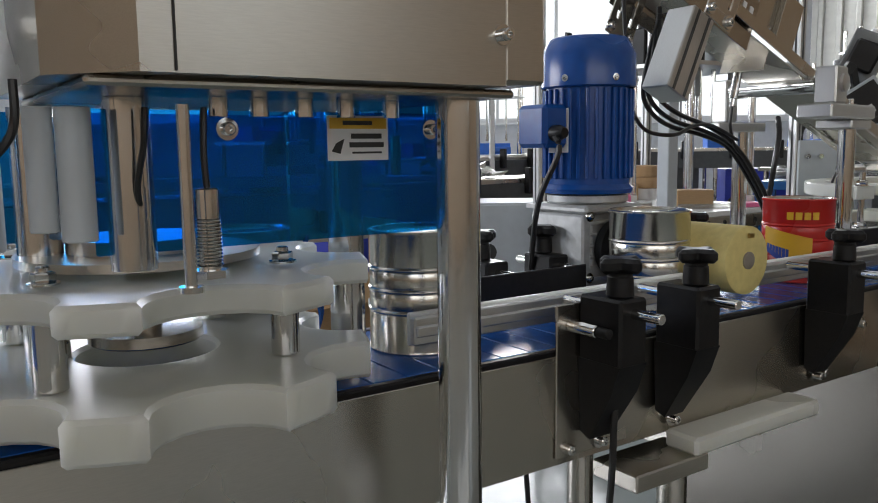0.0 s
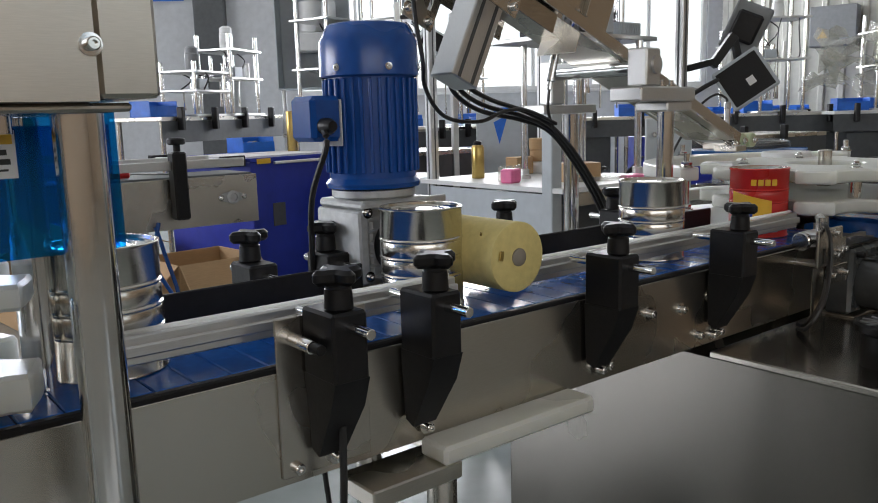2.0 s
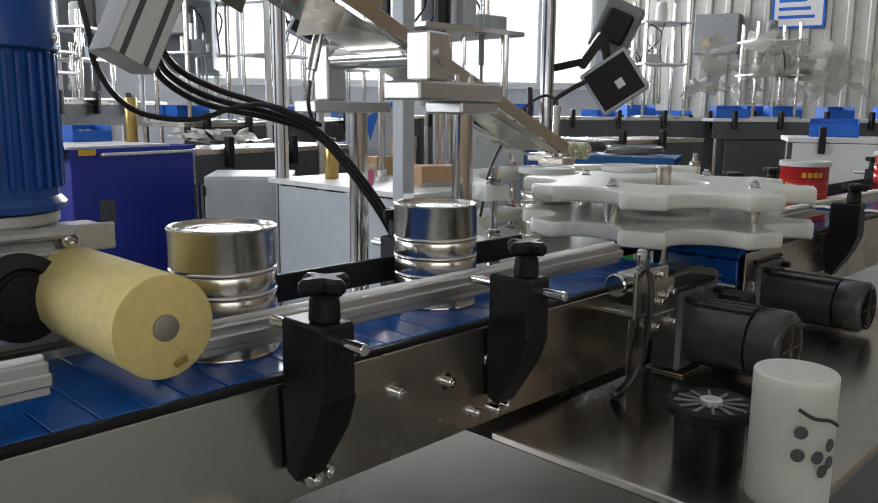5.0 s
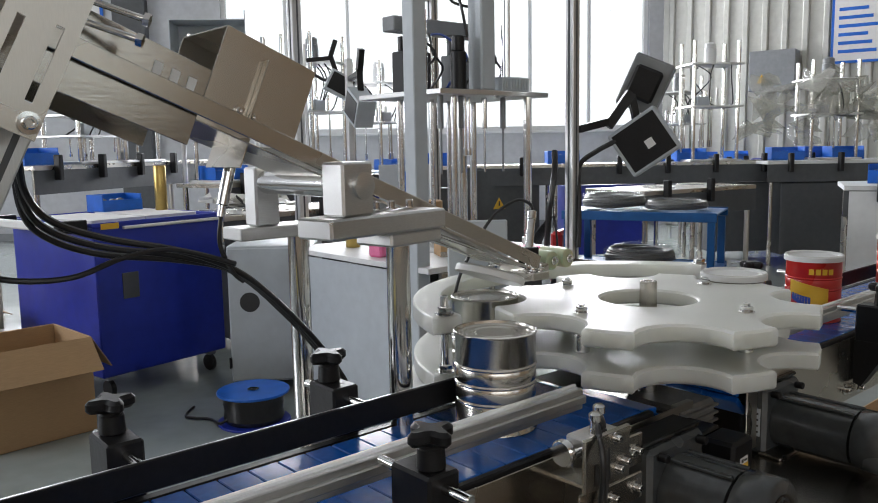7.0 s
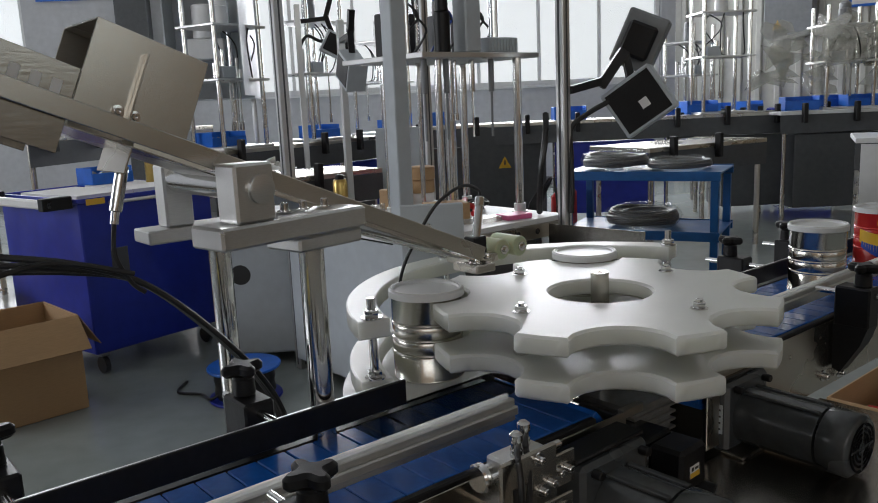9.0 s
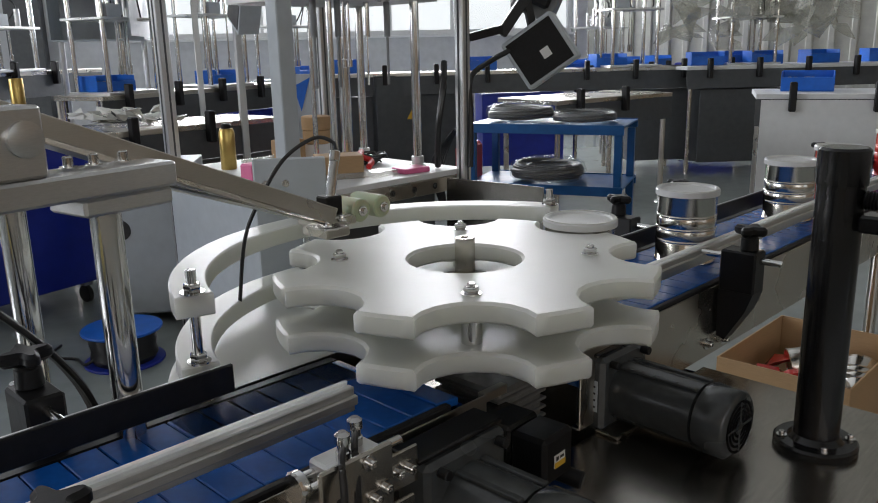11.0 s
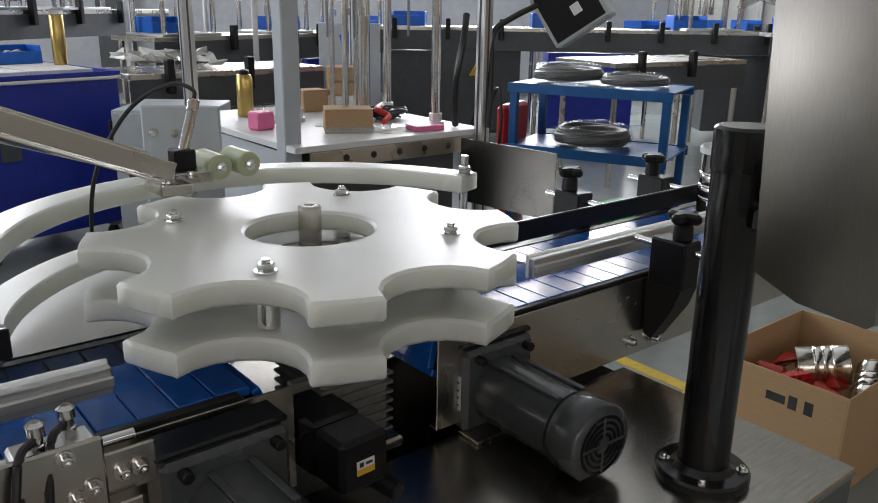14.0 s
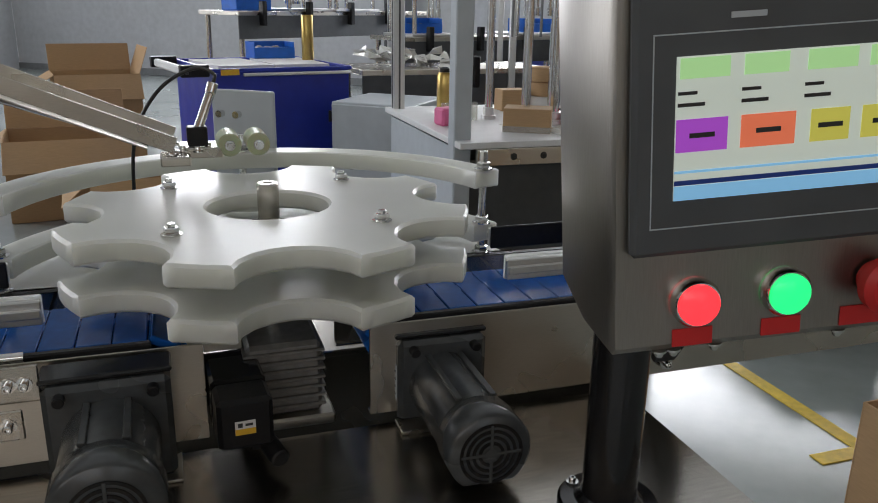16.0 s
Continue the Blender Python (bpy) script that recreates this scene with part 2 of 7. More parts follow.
# ---- mesh tools ----
class Shape:
    """Vertices and faces that become one mesh."""

    def __init__(self):
        self.v, self.f = [], []

    def add(self, verts, faces, m=None):
        n = len(self.v)
        self.v += [tuple(m @ Vector(p)) if m is not None else tuple(p) for p in verts]
        self.f += [tuple(i + n for i in face) for face in faces]
        return self

    def hull(self, points, m=None):
        bm = bmesh.new()
        for p in points:
            bm.verts.new(p)
        bmesh.ops.convex_hull(bm, input=bm.verts)
        bmesh.ops.dissolve_limit(bm, angle_limit=0.02, verts=bm.verts, edges=bm.edges)
        bm.verts.index_update()
        self.add([tuple(v.co) for v in bm.verts], [tuple(v.index for v in f.verts) for f in bm.faces], m)
        bm.free()
        return self

    def box(self, x0, x1, y0, y1, z0, z1, c=0.002, m=None):
        """Box with chamfered edges."""
        c = min(c, abs(x1 - x0) / 3, abs(y1 - y0) / 3, abs(z1 - z0) / 3)
        pts = []
        for x, dx in ((x0, 1), (x1, -1)):
            for y, dy in ((y0, 1), (y1, -1)):
                for z, dz in ((z0, 1), (z1, -1)):
                    pts += [(x, y + dy * c, z + dz * c), (x + dx * c, y, z + dz * c), (x + dx * c, y + dy * c, z)]
        return self.hull(pts, m)

    def lathe(self, profile, n=32, m=None, cap=True):
        """Profile of (radius, height) turned about z."""
        v, f = [], []
        for r, z in profile:
            for k in range(n):
                a = 2 * math.pi * k / n
                v.append((r * math.cos(a), r * math.sin(a), z))
        for i in range(len(profile) - 1):
            for k in range(n):
                j = (k + 1) % n
                f.append((i * n + k, i * n + j, (i + 1) * n + j, (i + 1) * n + k))
        if cap:
            f.append(tuple(range(n))[::-1])
            f.append(tuple((len(profile) - 1) * n + k for k in range(n)))
        return self.add(v, f, m)

    def rod(self, p, q, r, n=20, c=0.0):
        """Round bar from p to q with chamfered ends."""
        p, q = Vector(p), Vector(q)
        d = q - p
        m = Matrix.Translation(p) @ d.to_track_quat("Z", "Y").to_matrix().to_4x4()
        h = d.length
        c = min(c, h / 3, r / 2)
        prof = [(r - c, 0), (r, c), (r, h - c), (r - c, h)] if c else [(r, 0), (r, h)]
        return self.lathe(prof, n, m)

    def bar(self, p, q, w, h, c=0.0015, roll=0.0):
        """Flat bar from p to q, w wide and h high."""
        p, q = Vector(p), Vector(q)
        d = q - p
        m = Matrix.Translation(p) @ d.to_track_quat("X", "Z").to_matrix().to_4x4() @ Matrix.Rotation(radians(roll), 4, "X")
        return self.box(0, d.length, -w / 2, w / 2, -h / 2, h / 2, c, m)

    def hose(self, pts, r, n=8, steps=6):
        """Round hose along a smooth curve through pts."""
        P = [Vector(p) for p in pts]
        line = []
        for i in range(len(P) - 1):
            a, b, c, d = P[max(i - 1, 0)], P[i], P[i + 1], P[min(i + 2, len(P) - 1)]
            for s in range(steps):
                t = s / steps
                line.append(0.5 * ((2 * b) + (c - a) * t + (2 * a - 5 * b + 4 * c - d) * t * t + (3 * b - a - 3 * c + d) * t ** 3))
        line.append(P[-1])
        v, f = [], []
        side = Vector((0.31, 0.52, 0.79))
        for i, p in enumerate(line):
            d = (line[min(i + 1, len(line) - 1)] - line[max(i - 1, 0)]).normalized()
            u = d.cross(side)
            u.normalize()
            w = d.cross(u)
            for k in range(n):
                a = 2 * math.pi * k / n
                v.append(tuple(p + r * (math.cos(a) * u + math.sin(a) * w)))
        for i in range(len(line) - 1):
            for k in range(n):
                j = (k + 1) % n
                f.append((i * n + k, i * n + j, (i + 1) * n + j, (i + 1) * n + k))
        f.append(tuple(range(n))[::-1])
        f.append(tuple((len(line) - 1) * n + k for k in range(n)))
        return self.add(v, f)

    def plate(self, outline, z0, z1, hole=None, c=0.0015, m=None):
        """Flat plate with an outline of (x, y), a round hole of as many points, and chamfered rims."""
        n = len(outline)
        cx, cy = sum(p[0] for p in outline) / n, sum(p[1] for p in outline) / n

        def inset(ring, d):
            out = []
            for i, p in enumerate(ring):
                a, b = ring[i - 1], ring[(i + 1) % len(ring)]
                t = Vector((b[0] - a[0], b[1] - a[1]))
                t.normalize()
                out.append((p[0] - t.y * d, p[1] + t.x * d))
            return out
        rings = [(inset(outline, c), z0), (outline, z0 + c), (outline, z1 - c), (inset(outline, c), z1)]
        if hole:
            back = inset(hole, -c)
            rings += [(back, z1), (hole, z1 - c), (hole, z0 + c), (back, z0)]
        v = [(x, y, z) for ring, z in rings for x, y in ring]
        f = []
        count = len(rings)
        for i in range(count if hole else count - 1):
            for k in range(n):
                j, up = (k + 1) % n, (i + 1) % count
                f.append((i * n + k, i * n + j, up * n + j, up * n + k))
        if not hole:
            f.append(tuple(range(n))[::-1])
            f.append(tuple((count - 1) * n + k for k in range(n)))
        return self.add(v, f, m)


def slotted_plate(shape, w, h, slots, t, m):
    """Upright plate 2w by 2h with rectangular slots (x0, x1, z0, z1) cut through it."""
    xs = sorted({-w, w} | {v for q in slots for v in q[:2]})
    zs = sorted({-h, h} | {v for q in slots for v in q[2:]})
    nx, nz = len(xs), len(zs)

    def filled(i, k):
        if not (0 <= i < nx - 1 and 0 <= k < nz - 1):
            return False
        x, z = (xs[i] + xs[i + 1]) / 2, (zs[k] + zs[k + 1]) / 2
        return not any(q[0] < x < q[1] and q[2] < z < q[3] for q in slots)
    v = [(x, y, z) for y in (-t, t) for z in zs for x in xs]
    f, back = [], nx * nz
    for k in range(nz - 1):
        for i in range(nx - 1):
            if not filled(i, k):
                continue
            a, b, c, d = k * nx + i, k * nx + i + 1, (k + 1) * nx + i + 1, (k + 1) * nx + i
            f += [(a, b, c, d), (a + back, d + back, c + back, b + back)]
            for p, q, di, dk in ((a, b, 0, -1), (b, c, 1, 0), (c, d, 0, 1), (d, a, -1, 0)):
                if not filled(i + di, k + dk):
                    f.append((p, p + back, q + back, q))
    return shape.add(v, f, m)


def mesh_of(shape, name, mat, angle=35):
    me = bpy.data.meshes.new(name)
    me.from_pydata(shape.v, [], shape.f)
    bm = bmesh.new()
    bm.from_mesh(me)
    bmesh.ops.recalc_face_normals(bm, faces=bm.faces)
    bm.to_mesh(me)
    bm.free()
    me.polygons.foreach_set("use_smooth", [True] * len(me.polygons))
    me.set_sharp_from_angle(angle=radians(angle))
    for one in (mat if isinstance(mat, (list, tuple)) else [mat]):
        me.materials.append(one)
    return me


def thing(name, label, category, m=None, group="", kind=""):
    """An empty that carries the parts of one thing."""
    ob = new(name)
    ob.empty_display_size = 0.05
    if m is not None:
        ob.matrix_basis = m
    return tagged(ob, label, category, group, kind)


def part(name, shape, mat, parent, label="", angle=35, at=None):
    """One mesh under a thing or under a part; the shape is in its thing's space."""
    ob = new(name, mesh_of(shape, name, mat, angle))
    ob.parent = parent
    if at is not None:
        ob.matrix_basis = at
    return tagged(ob, label)


def solid(name, shape, mat, label, category, m=None, group="", kind="", angle=35):
    """A thing or piece of the setting that is one mesh."""
    ob = new(name, mesh_of(shape, name, mat, angle))
    if m is not None:
        ob.matrix_basis = m
    return tagged(ob, label, category, group, kind)


def hexnut(shape, x, y, z, r=0.009, h=0.007):
    shape.lathe([(r * 0.9, 0), (r, h * 0.15), (r, h * 0.85), (r * 0.85, h)], 6, Matrix.Translation((x, y, z)))
    return shape


def bolt(shape, p, d, r=0.006, h=0.006):
    """Socket-head bolt at p, head along d."""
    m = Matrix.Translation(p) @ Vector(d).to_track_quat("Z", "Y").to_matrix().to_4x4()
    shape.lathe([(r * 1.7, 0), (r * 1.7, 0.0015), (r, 0.0016), (r, h), (r * 0.8, h + 0.0012), (r * 0.5, h + 0.0012), (r * 0.45, h - 0.002)], 14, m)
    return shape

# ---- setting ----
def wall_between(name, a, b, z0, z1, mat, openings=(), thick=0.2):
    """Wall from a to b in the room's plan, with openings (from, to, sill, head) along it."""
    a, b = Vector((*a, 0)), Vector((*b, 0))
    d = b - a
    m = ROOM @ Matrix.Translation(a) @ d.to_track_quat("X", "Z").to_matrix().to_4x4()
    s = Shape()
    at = 0.0
    for x0, x1, zs, zh in openings:
        s.box(at, x0, 0, thick, z0, z1, 0.001)
        s.box(x0, x1, 0, thick, z0, zs, 0.001)
        s.box(x0, x1, 0, thick, zh, z1, 0.001)
        at = x1
    s.box(at, d.length, 0, thick, z0, z1, 0.001)
    return solid(name, s, mat, "plain workshop wall", "wall", m, kind="structure"), m


fl = Shape()
fl.box(-10, 13, -7, 12, -0.1, 0, 0.001)
solid("floor", fl, FLOORMAT, "glossy grey-green epoxy workshop floor", "floor", ROOM, kind="structure")
H = 6.4
cl = Shape()
cl.box(-10, 13, -7, 12, H, H + 0.1, 0.001)
solid("ceiling", cl, CEILMAT, "pale sheet-metal roof", "ceiling", ROOM, kind="structure")
w_north, M_NORTH = wall_between("wall_north", (-9.5, 11), (4.1, 11), 0, H, WALLMAT, [(2.5, 5.15, 1.33, 4.4), (7.66, 13.4, 1.33, 4.4)])
w_east, M_EAST = wall_between("wall_east", (4.1, 11), (11.6, 4.9), 0, H, CORRMAT)
# Unseen walls closing the hall, coloured to tint reflections
wall_between("wall_south_east", (11.6, 4.9), (11.6, -6), 0, H, WARMWALL)
# Openings for the added, unseen fill windows
w_south, M_SOUTH = wall_between("wall_south", (11.6, -6), (-9.5, -6), 0, H, WARMWALL, [(0.8, 5.4, 1.8, 4.6), (7.0, 14.2, 1.8, 3.9)])
w_west, M_WEST = wall_between("wall_west", (-9.5, -6), (-9.5, 11), 0, H, WALLMAT, [(5.5, 10.5, 1.6, 3.9)])
cor = Shape()
for k in range(40):
    cor.box(0.08 + k * 0.24, 0.16 + k * 0.24, -0.04, 0.002, 0, H, 0.015)
solid("wall_ribs", cor, CORRMAT, "upright ribs of the corrugated sheet wall", "wall", M_EAST, kind="structure")
sk = Shape()
sk.box(0, 13.5, -0.012, 0.0, 0, 0.1, 0.003)
solid("baseboard", sk, MIDGREY, "grey painted skirting", "baseboard", M_NORTH, kind="structure")
colm = Shape()
colm.box(6.35, 6.75, -0.2, -0.001, 0, H, 0.01)
solid("column", colm, DARKGREY, "dark steel wall column", "column", M_NORTH, kind="structure")


def window(m, x0, x1, z0, z1, panes, transom):
    """Aluminium window in a wall's opening: frame, mullions and panes."""
    w = thing("window_1", "aluminium-framed workshop window with clear panes", "window", m, kind="structure")
    s = Shape()
    for z in (z0 + 0.03, z1 - 0.03):
        s.box(x0, x1, 0.06, 0.13, z - 0.03, z + 0.03, 0.004)
    for x in (x0 + 0.03, x1 - 0.03):
        s.box(x - 0.03, x + 0.03, 0.06, 0.13, z0 + 0.06, z1 - 0.06, 0.004)
    part("window_frame", s, WHITEPAINT, w)
    s = Shape()
    s.box(x0 + 0.06, x1 - 0.06, 0.07, 0.12, transom - 0.03, transom + 0.03, 0.004)
    part("transom", s, WHITEPAINT, w)
    step = (x1 - x0) / panes
    for k in range(panes):
        if k:
            s = Shape()
            s.box(x0 + k * step - 0.022, x0 + k * step + 0.022, 0.072, 0.118, z0 + 0.06, transom - 0.03, 0.004)
            part("mullion", s, WHITEPAINT, w)
        s = Shape()
        s.box(x0 + k * step + 0.025, x0 + (k + 1) * step - 0.025, 0.092, 0.098, z0 + 0.06, transom - 0.03, 0.001)
        part("pane", s, PANE, w).visible_shadow = False
    s = Shape()
    s.box(x0 + 0.06, x1 - 0.06, 0.092, 0.098, transom + 0.03, z1 - 0.06, 0.001)
    part("pane", s, PANE, w).visible_shadow = False
    s = Shape()
    s.box(x0 - 0.04, x1 + 0.04, -0.06, 0.055, z0 - 0.035, z0 - 0.002, 0.006)
    part("window_sill", s, WHITEPAINT, w)
    return w


window(M_NORTH, 2.5, 5.15, 1.33, 4.4, 3, 3.2)
window(M_NORTH, 7.66, 13.4, 1.33, 4.4, 7, 3.2)
# Both south windows are additions out of view, holding the fill lamps
window(M_SOUTH, 0.8, 5.4, 1.8, 4.6, 6, 3.4)
window(M_SOUTH, 7.0, 14.2, 1.8, 3.9, 9, 3.1)
# Added west window, never in view, goes with the west fill lamp
window(M_WEST, 5.5, 10.5, 1.6, 3.9, 7, 3.1)
bd = Shape()
bd.box(-14, 16, 14.0, 14.1, -0.5, 9.0, 0.01)
solid("backdrop", bd, DAYLIGHT, "bright overcast daylight outside the windows", "backdrop", ROOM, kind="structure")
ln = Shape()
ln.box(1.57, 1.62, 0.53, 1.5, 0.0, 0.004, 0.001)
ln.box(1.43, 1.5695, 0.535, 0.585, 0.0, 0.004, 0.001)
solid("floor_marking", ln, YELLOW, "worn yellow safety line painted on the floor", "floor marking", kind="structure")

# ---- conveyor line ----
YC, BELT_Z = 0.115, 0.762
CAN_R, CAN_H = 0.0535, 0.130
GAP, BELT_ENDS, LOOP_R, PITCH = (-0.093, 0.100), (-0.148, 0.135), 0.030, 0.0381


def conveyor():
    c = thing("conveyor", "long stainless chain conveyor frame with folded side plates", "conveyor", pose(0, 0, 0))
    for a, b in ((-5.6, GAP[0]), (GAP[1], 5.4)):
        for y0, y1, n in ((-0.003, 0.0, "front_plate"), (0.222, 0.225, "rear_plate")):
            s = Shape()
            s.box(a, b, y0, y1, 0.637, 0.757, 0.0008)
            lip = 0.012 if y0 < 0 else -0.012
            s.box(a, b, min(y1, y1 + lip), max(y1, y1 + lip), 0.637, 0.640, 0.0008)
            part(n, s, STEEL, c)
        for y0, y1 in ((0.001, 0.012), (0.206, 0.2215)):
            s = Shape()
            s.box(min(a, b - 0.04) if a < -1 else BELT_ENDS[1], BELT_ENDS[0] if a < -1 else b, y0, y1, 0.748, 0.7625, 0.002)
            part("wear_strip", s, BLACK, c, "black plastic wear strip")
        s = Shape()
        s.box(a if a < -1 else BELT_ENDS[1] + 0.02, b if a > -1 else BELT_ENDS[0] - 0.02, 0.013, 0.205, 0.732, 0.738, 0.001)
        part("bed", s, DARKSTEEL, c)
    for x in BELT_ENDS:
        s = Shape()
        s.rod((x, 0.001, BELT_Z - 0.005 - LOOP_R), (x, 0.2215, BELT_Z - 0.005 - LOOP_R), 0.020, 24, 0.001)
        part("end_roller", s, BLACK, c, "black end roller of the chain")
    s = Shape()
    s.box(GAP[0] + 0.0005, -0.050, 0.001, 0.012, 0.744, 0.756, 0.001)
    part("nose_bar", s, STEEL, c)
    for x in (-4.4, -2.5, -1.12, 2.1, 3.6):
        s = Shape()
        for y in (0.03, 0.195):
            s.rod((x, y, 0.03), (x, y, 0.637), 0.019, 16)
            s.lathe([(0.03, 0), (0.03, 0.012), (0.012, 0.03)], 16, Matrix.Translation((x, y, 0)))
        s.box(x - 0.02, x + 0.02, 0.0, 0.225, 0.60, 0.636, 0.003)
        part("leg", s, STEEL_V, c)
    s = Shape()
    s.box(-1.178, -0.928, -0.052, -0.0045, 0.621, 0.643, 0.004)
    part("cross_bar", s, HDPE, c, "cream-grey cross bar under the frame")
    s = Shape()
    s.box(-1.272, -1.150, -0.048, 0.02, 0.600, 0.6205, 0.002)
    part("bar_bracket", s, STEEL, c, "folded stainless bracket under the bar")
    for x, z in ((-1.335, 0.654), (-0.847, 0.656), (-0.629, 0.657), (-0.592, 0.651), (-0.753, 0.713), (-0.676, 0.706), (-0.60, 0.715), (0.56, 0.70), (0.47, 0.66), (1.2, 0.66)):
        s = Shape()
        bolt(s, (x, -0.003, z), (0, -1, 0), 0.006, 0.010)
        part("bolt", s, CHROME, c)
    s = Shape()
    s.box(-1.352, -1.245, -0.0065, -0.0033, 0.645, 0.812, 0.001)
    part("sensor_plate", s, STEEL_V, c, "upright stainless sensor plate bolted on the frame")
    s = Shape()
    s.rod((-1.332, -0.0068, 0.789), (-1.332, -0.046, 0.789), 0.0072, 16, 0.001)
    tube_ = part("sensor", s, CHROME, c, "chrome tube sensor")
    s = Shape()
    s.rod((-1.332, -0.0462, 0.789), (-1.332, -0.062, 0.789), 0.0055, 14, 0.001)
    part("sensor_end", s, BLACK, tube_, "black sensor end")
    return c


conveyor()

slat = Shape()
slat.box(-0.0182, 0.0187, 0.0135, 0.2045, -0.005, 0.005, 0.0012)
for y in (0.085, 0.145):
    slat.box(0.0152, 0.0212, y - 0.010, y + 0.010, -0.004, 0.0042, 0.001)
slat_mesh = mesh_of(slat, "slat", BELT)


def chain(count, start, label):
    """Slat chain of one conveyor; each slat keeps its first place along the chain."""
    b = thing("conveyor_belt", label, "conveyor belt", group="belts of the line")
    out = []
    for k in range(count):
        ob = new("slat", slat_mesh)
        ob.parent = b
        out.append((ob, start + k * PITCH))
    return out


CHAIN_IN = chain(100, BELT_ENDS[0] - 99.6 * PITCH, "blue plastic slat-chain belt before the starwheel")
CHAIN_OUT = chain(160, BELT_ENDS[1] - 89.6 * PITCH, "blue plastic slat-chain belt after the starwheel")


def rail(x0, x1, side):
    """Guide rail beside the belt: aluminium bar with a black or pale wear strip."""
    front = side == "front"
    r = thing("guide_rail", "aluminium guide rail with %s wear strip" % ("pale plastic" if front else "black plastic"), "guide rail", group="guide rails of the conveyor")
    s = Shape()
    y0 = 0.036 if front else 0.186
    s.box(x0, x1, y0, y0 + 0.010, 0.783, 0.811, 0.0015)
    s.box(x0, x1, y0 - (0.006 if front else -0.010), y0 + (0.0 if front else 0.016), 0.792, 0.803, 0.0015)
    part("bar", s, ALU, r)
    s = Shape()
    y1 = 0.0465 if front else 0.180
    s.box(x0, x1, y1, y1 + 0.0052, 0.781, 0.8145, 0.0015)
    part("strip", s, HDPE if front else BLACK, r)
    return r


for x0, x1 in ((-1.50, -1.085), (-0.955, -0.259), (0.295, 3.2)):
    rail(x0, x1, "front")
for x0, x1 in ((-1.46, -1.125), (-0.93, -0.315), (0.33, 3.2)):
    rail(x0, x1, "rear")

KNOB = Shape()
prof = []
for k in range(60):
    a = 2 * math.pi * k / 60
    r = 0.0205 + 0.0065 * math.cos(4 * a)
    prof.append((r * math.cos(a), r * math.sin(a)))
KNOB.plate(prof, 0.022, 0.037, None, 0.004)
KNOB.lathe([(0.012, 0.004), (0.0125, 0.021), (0.010, 0.0225)], 20)


def bracket():
    """Black rail holder with a clamping pin and a four-lobed knob; its wall side is at y = 0, outside at -y."""
    b = thing("rail_bracket", "black plastic rail bracket with four-lobed clamping knob", "bracket", group="rail brackets of the conveyor")
    s = Shape()
    s.box(-0.020, 0.020, -0.064, -0.004, 0.040, 0.111, 0.003)
    pts = []
    for x in (-0.020, 0.020):
        pts += [(x, -0.0635, 0.0425), (x, -0.004, 0.0425), (x * 0.80, -0.004, -0.040), (x * 0.80, -0.018, -0.046), (x, -0.052, 0.010)]
    s.hull(pts)
    part("body", s, BLACK, b, "tapered black plastic body")
    s = Shape()
    s.lathe([(0.0135, 0.1115), (0.0145, 0.113), (0.0135, 0.132), (0.012, 0.1335)], 20, Matrix.Translation((0, -0.044, 0)))
    part("neck", s, BLACK, b)
    s = Shape()
    s.add(KNOB.v, KNOB.f, Matrix.Translation((0, -0.044, 0.115)))
    part("knob", s, BLACK, b)
    s = Shape()
    s.rod((0, 0.037, 0.096), (0, -0.100, 0.096), 0.0055, 16, 0.001)
    part("pin", s, CHROME, b, "polished steel clamping pin")
    s = Shape()
    bolt(s, (0.012, -0.0045, -0.056), (0, -1, 0), 0.0055, 0.010)
    part("bolt", s, CHROME, b)
    return b


BZ = 0.711
first = bracket()
first.matrix_basis = pose(-1.302, -0.003, BZ)
for x in (-1.182, -0.879, -0.592, 0.51, 1.45, 2.6):
    copy_thing(first, pose(x, -0.003, BZ))
for x in (-1.243, -1.128, -0.783, -0.50, 0.62, 0.86, 1.7, 2.8):
    copy_thing(first, pose(x, 0.225, BZ, 0, 0, 180))

# ---- can flipper ----
RX, RZ, RR = -0.998, 0.826, 0.045
flip = thing("flip_roller", "yellow foam roller on a grey core that tips the cans over", "roller", pose(RX, 0.015, RZ))
s = Shape()
s.lathe([(RR - 0.003, 0), (RR, 0.002), (RR, 0.188), (RR - 0.003, 0.190)], 48, pose(0, 0.190, 0, 90))
part("foam", s, FOAM, flip, "pitted yellow foam sleeve")
s = Shape()
s.lathe([(0.010, 0), (0.0115, 0.001), (0.0115, 0.30), (0.010, 0.301)], 24, pose(0, 0.290, 0, 90) @ Matrix.Translation((0, 0, -0.008)))
part("core", s, CORE, flip)
s = Shape()
s.box(-0.006, 0.006, -0.0045, -0.0025, 0.030, 0.036, 0.0005)
s.box(0.020, 0.026, 0.030, 0.034, 0.0385, 0.0395, 0.0005)
part("wear_mark", s, GOLD, flip, "worn brown marks on the foam")

gear = thing("gear_motor", "blue three-phase motor standing on an aluminium worm gearbox", "motor", pose(-1.052, 0.255, 0))
s = Shape()
s.box(-0.046, 0.046, -0.050, 0.050, 0.775, 0.880, 0.008)
part("gearbox", s, CAST, gear, "ribbed cast-aluminium gearbox")
s = Shape()
s.lathe([(0.056, 0), (0.060, 0.003), (0.060, 0.012), (0.050, 0.014)], 32, Matrix.Translation((0, 0, 0.8935)))
part("motor_flange", s, CAST, gear)
s = Shape()
s.box(-0.058, 0.058, -0.058, 0.058, 0.8805, 0.893, 0.004)
part("top_flange", s, CAST, gear)
for x in (-0.055, 0.055):
    s = Shape()
    s.box(x - 0.008, x + 0.008, -0.056, 0.056, 0.778, 0.880, 0.003)
    part("side_flange", s, CAST, gear)
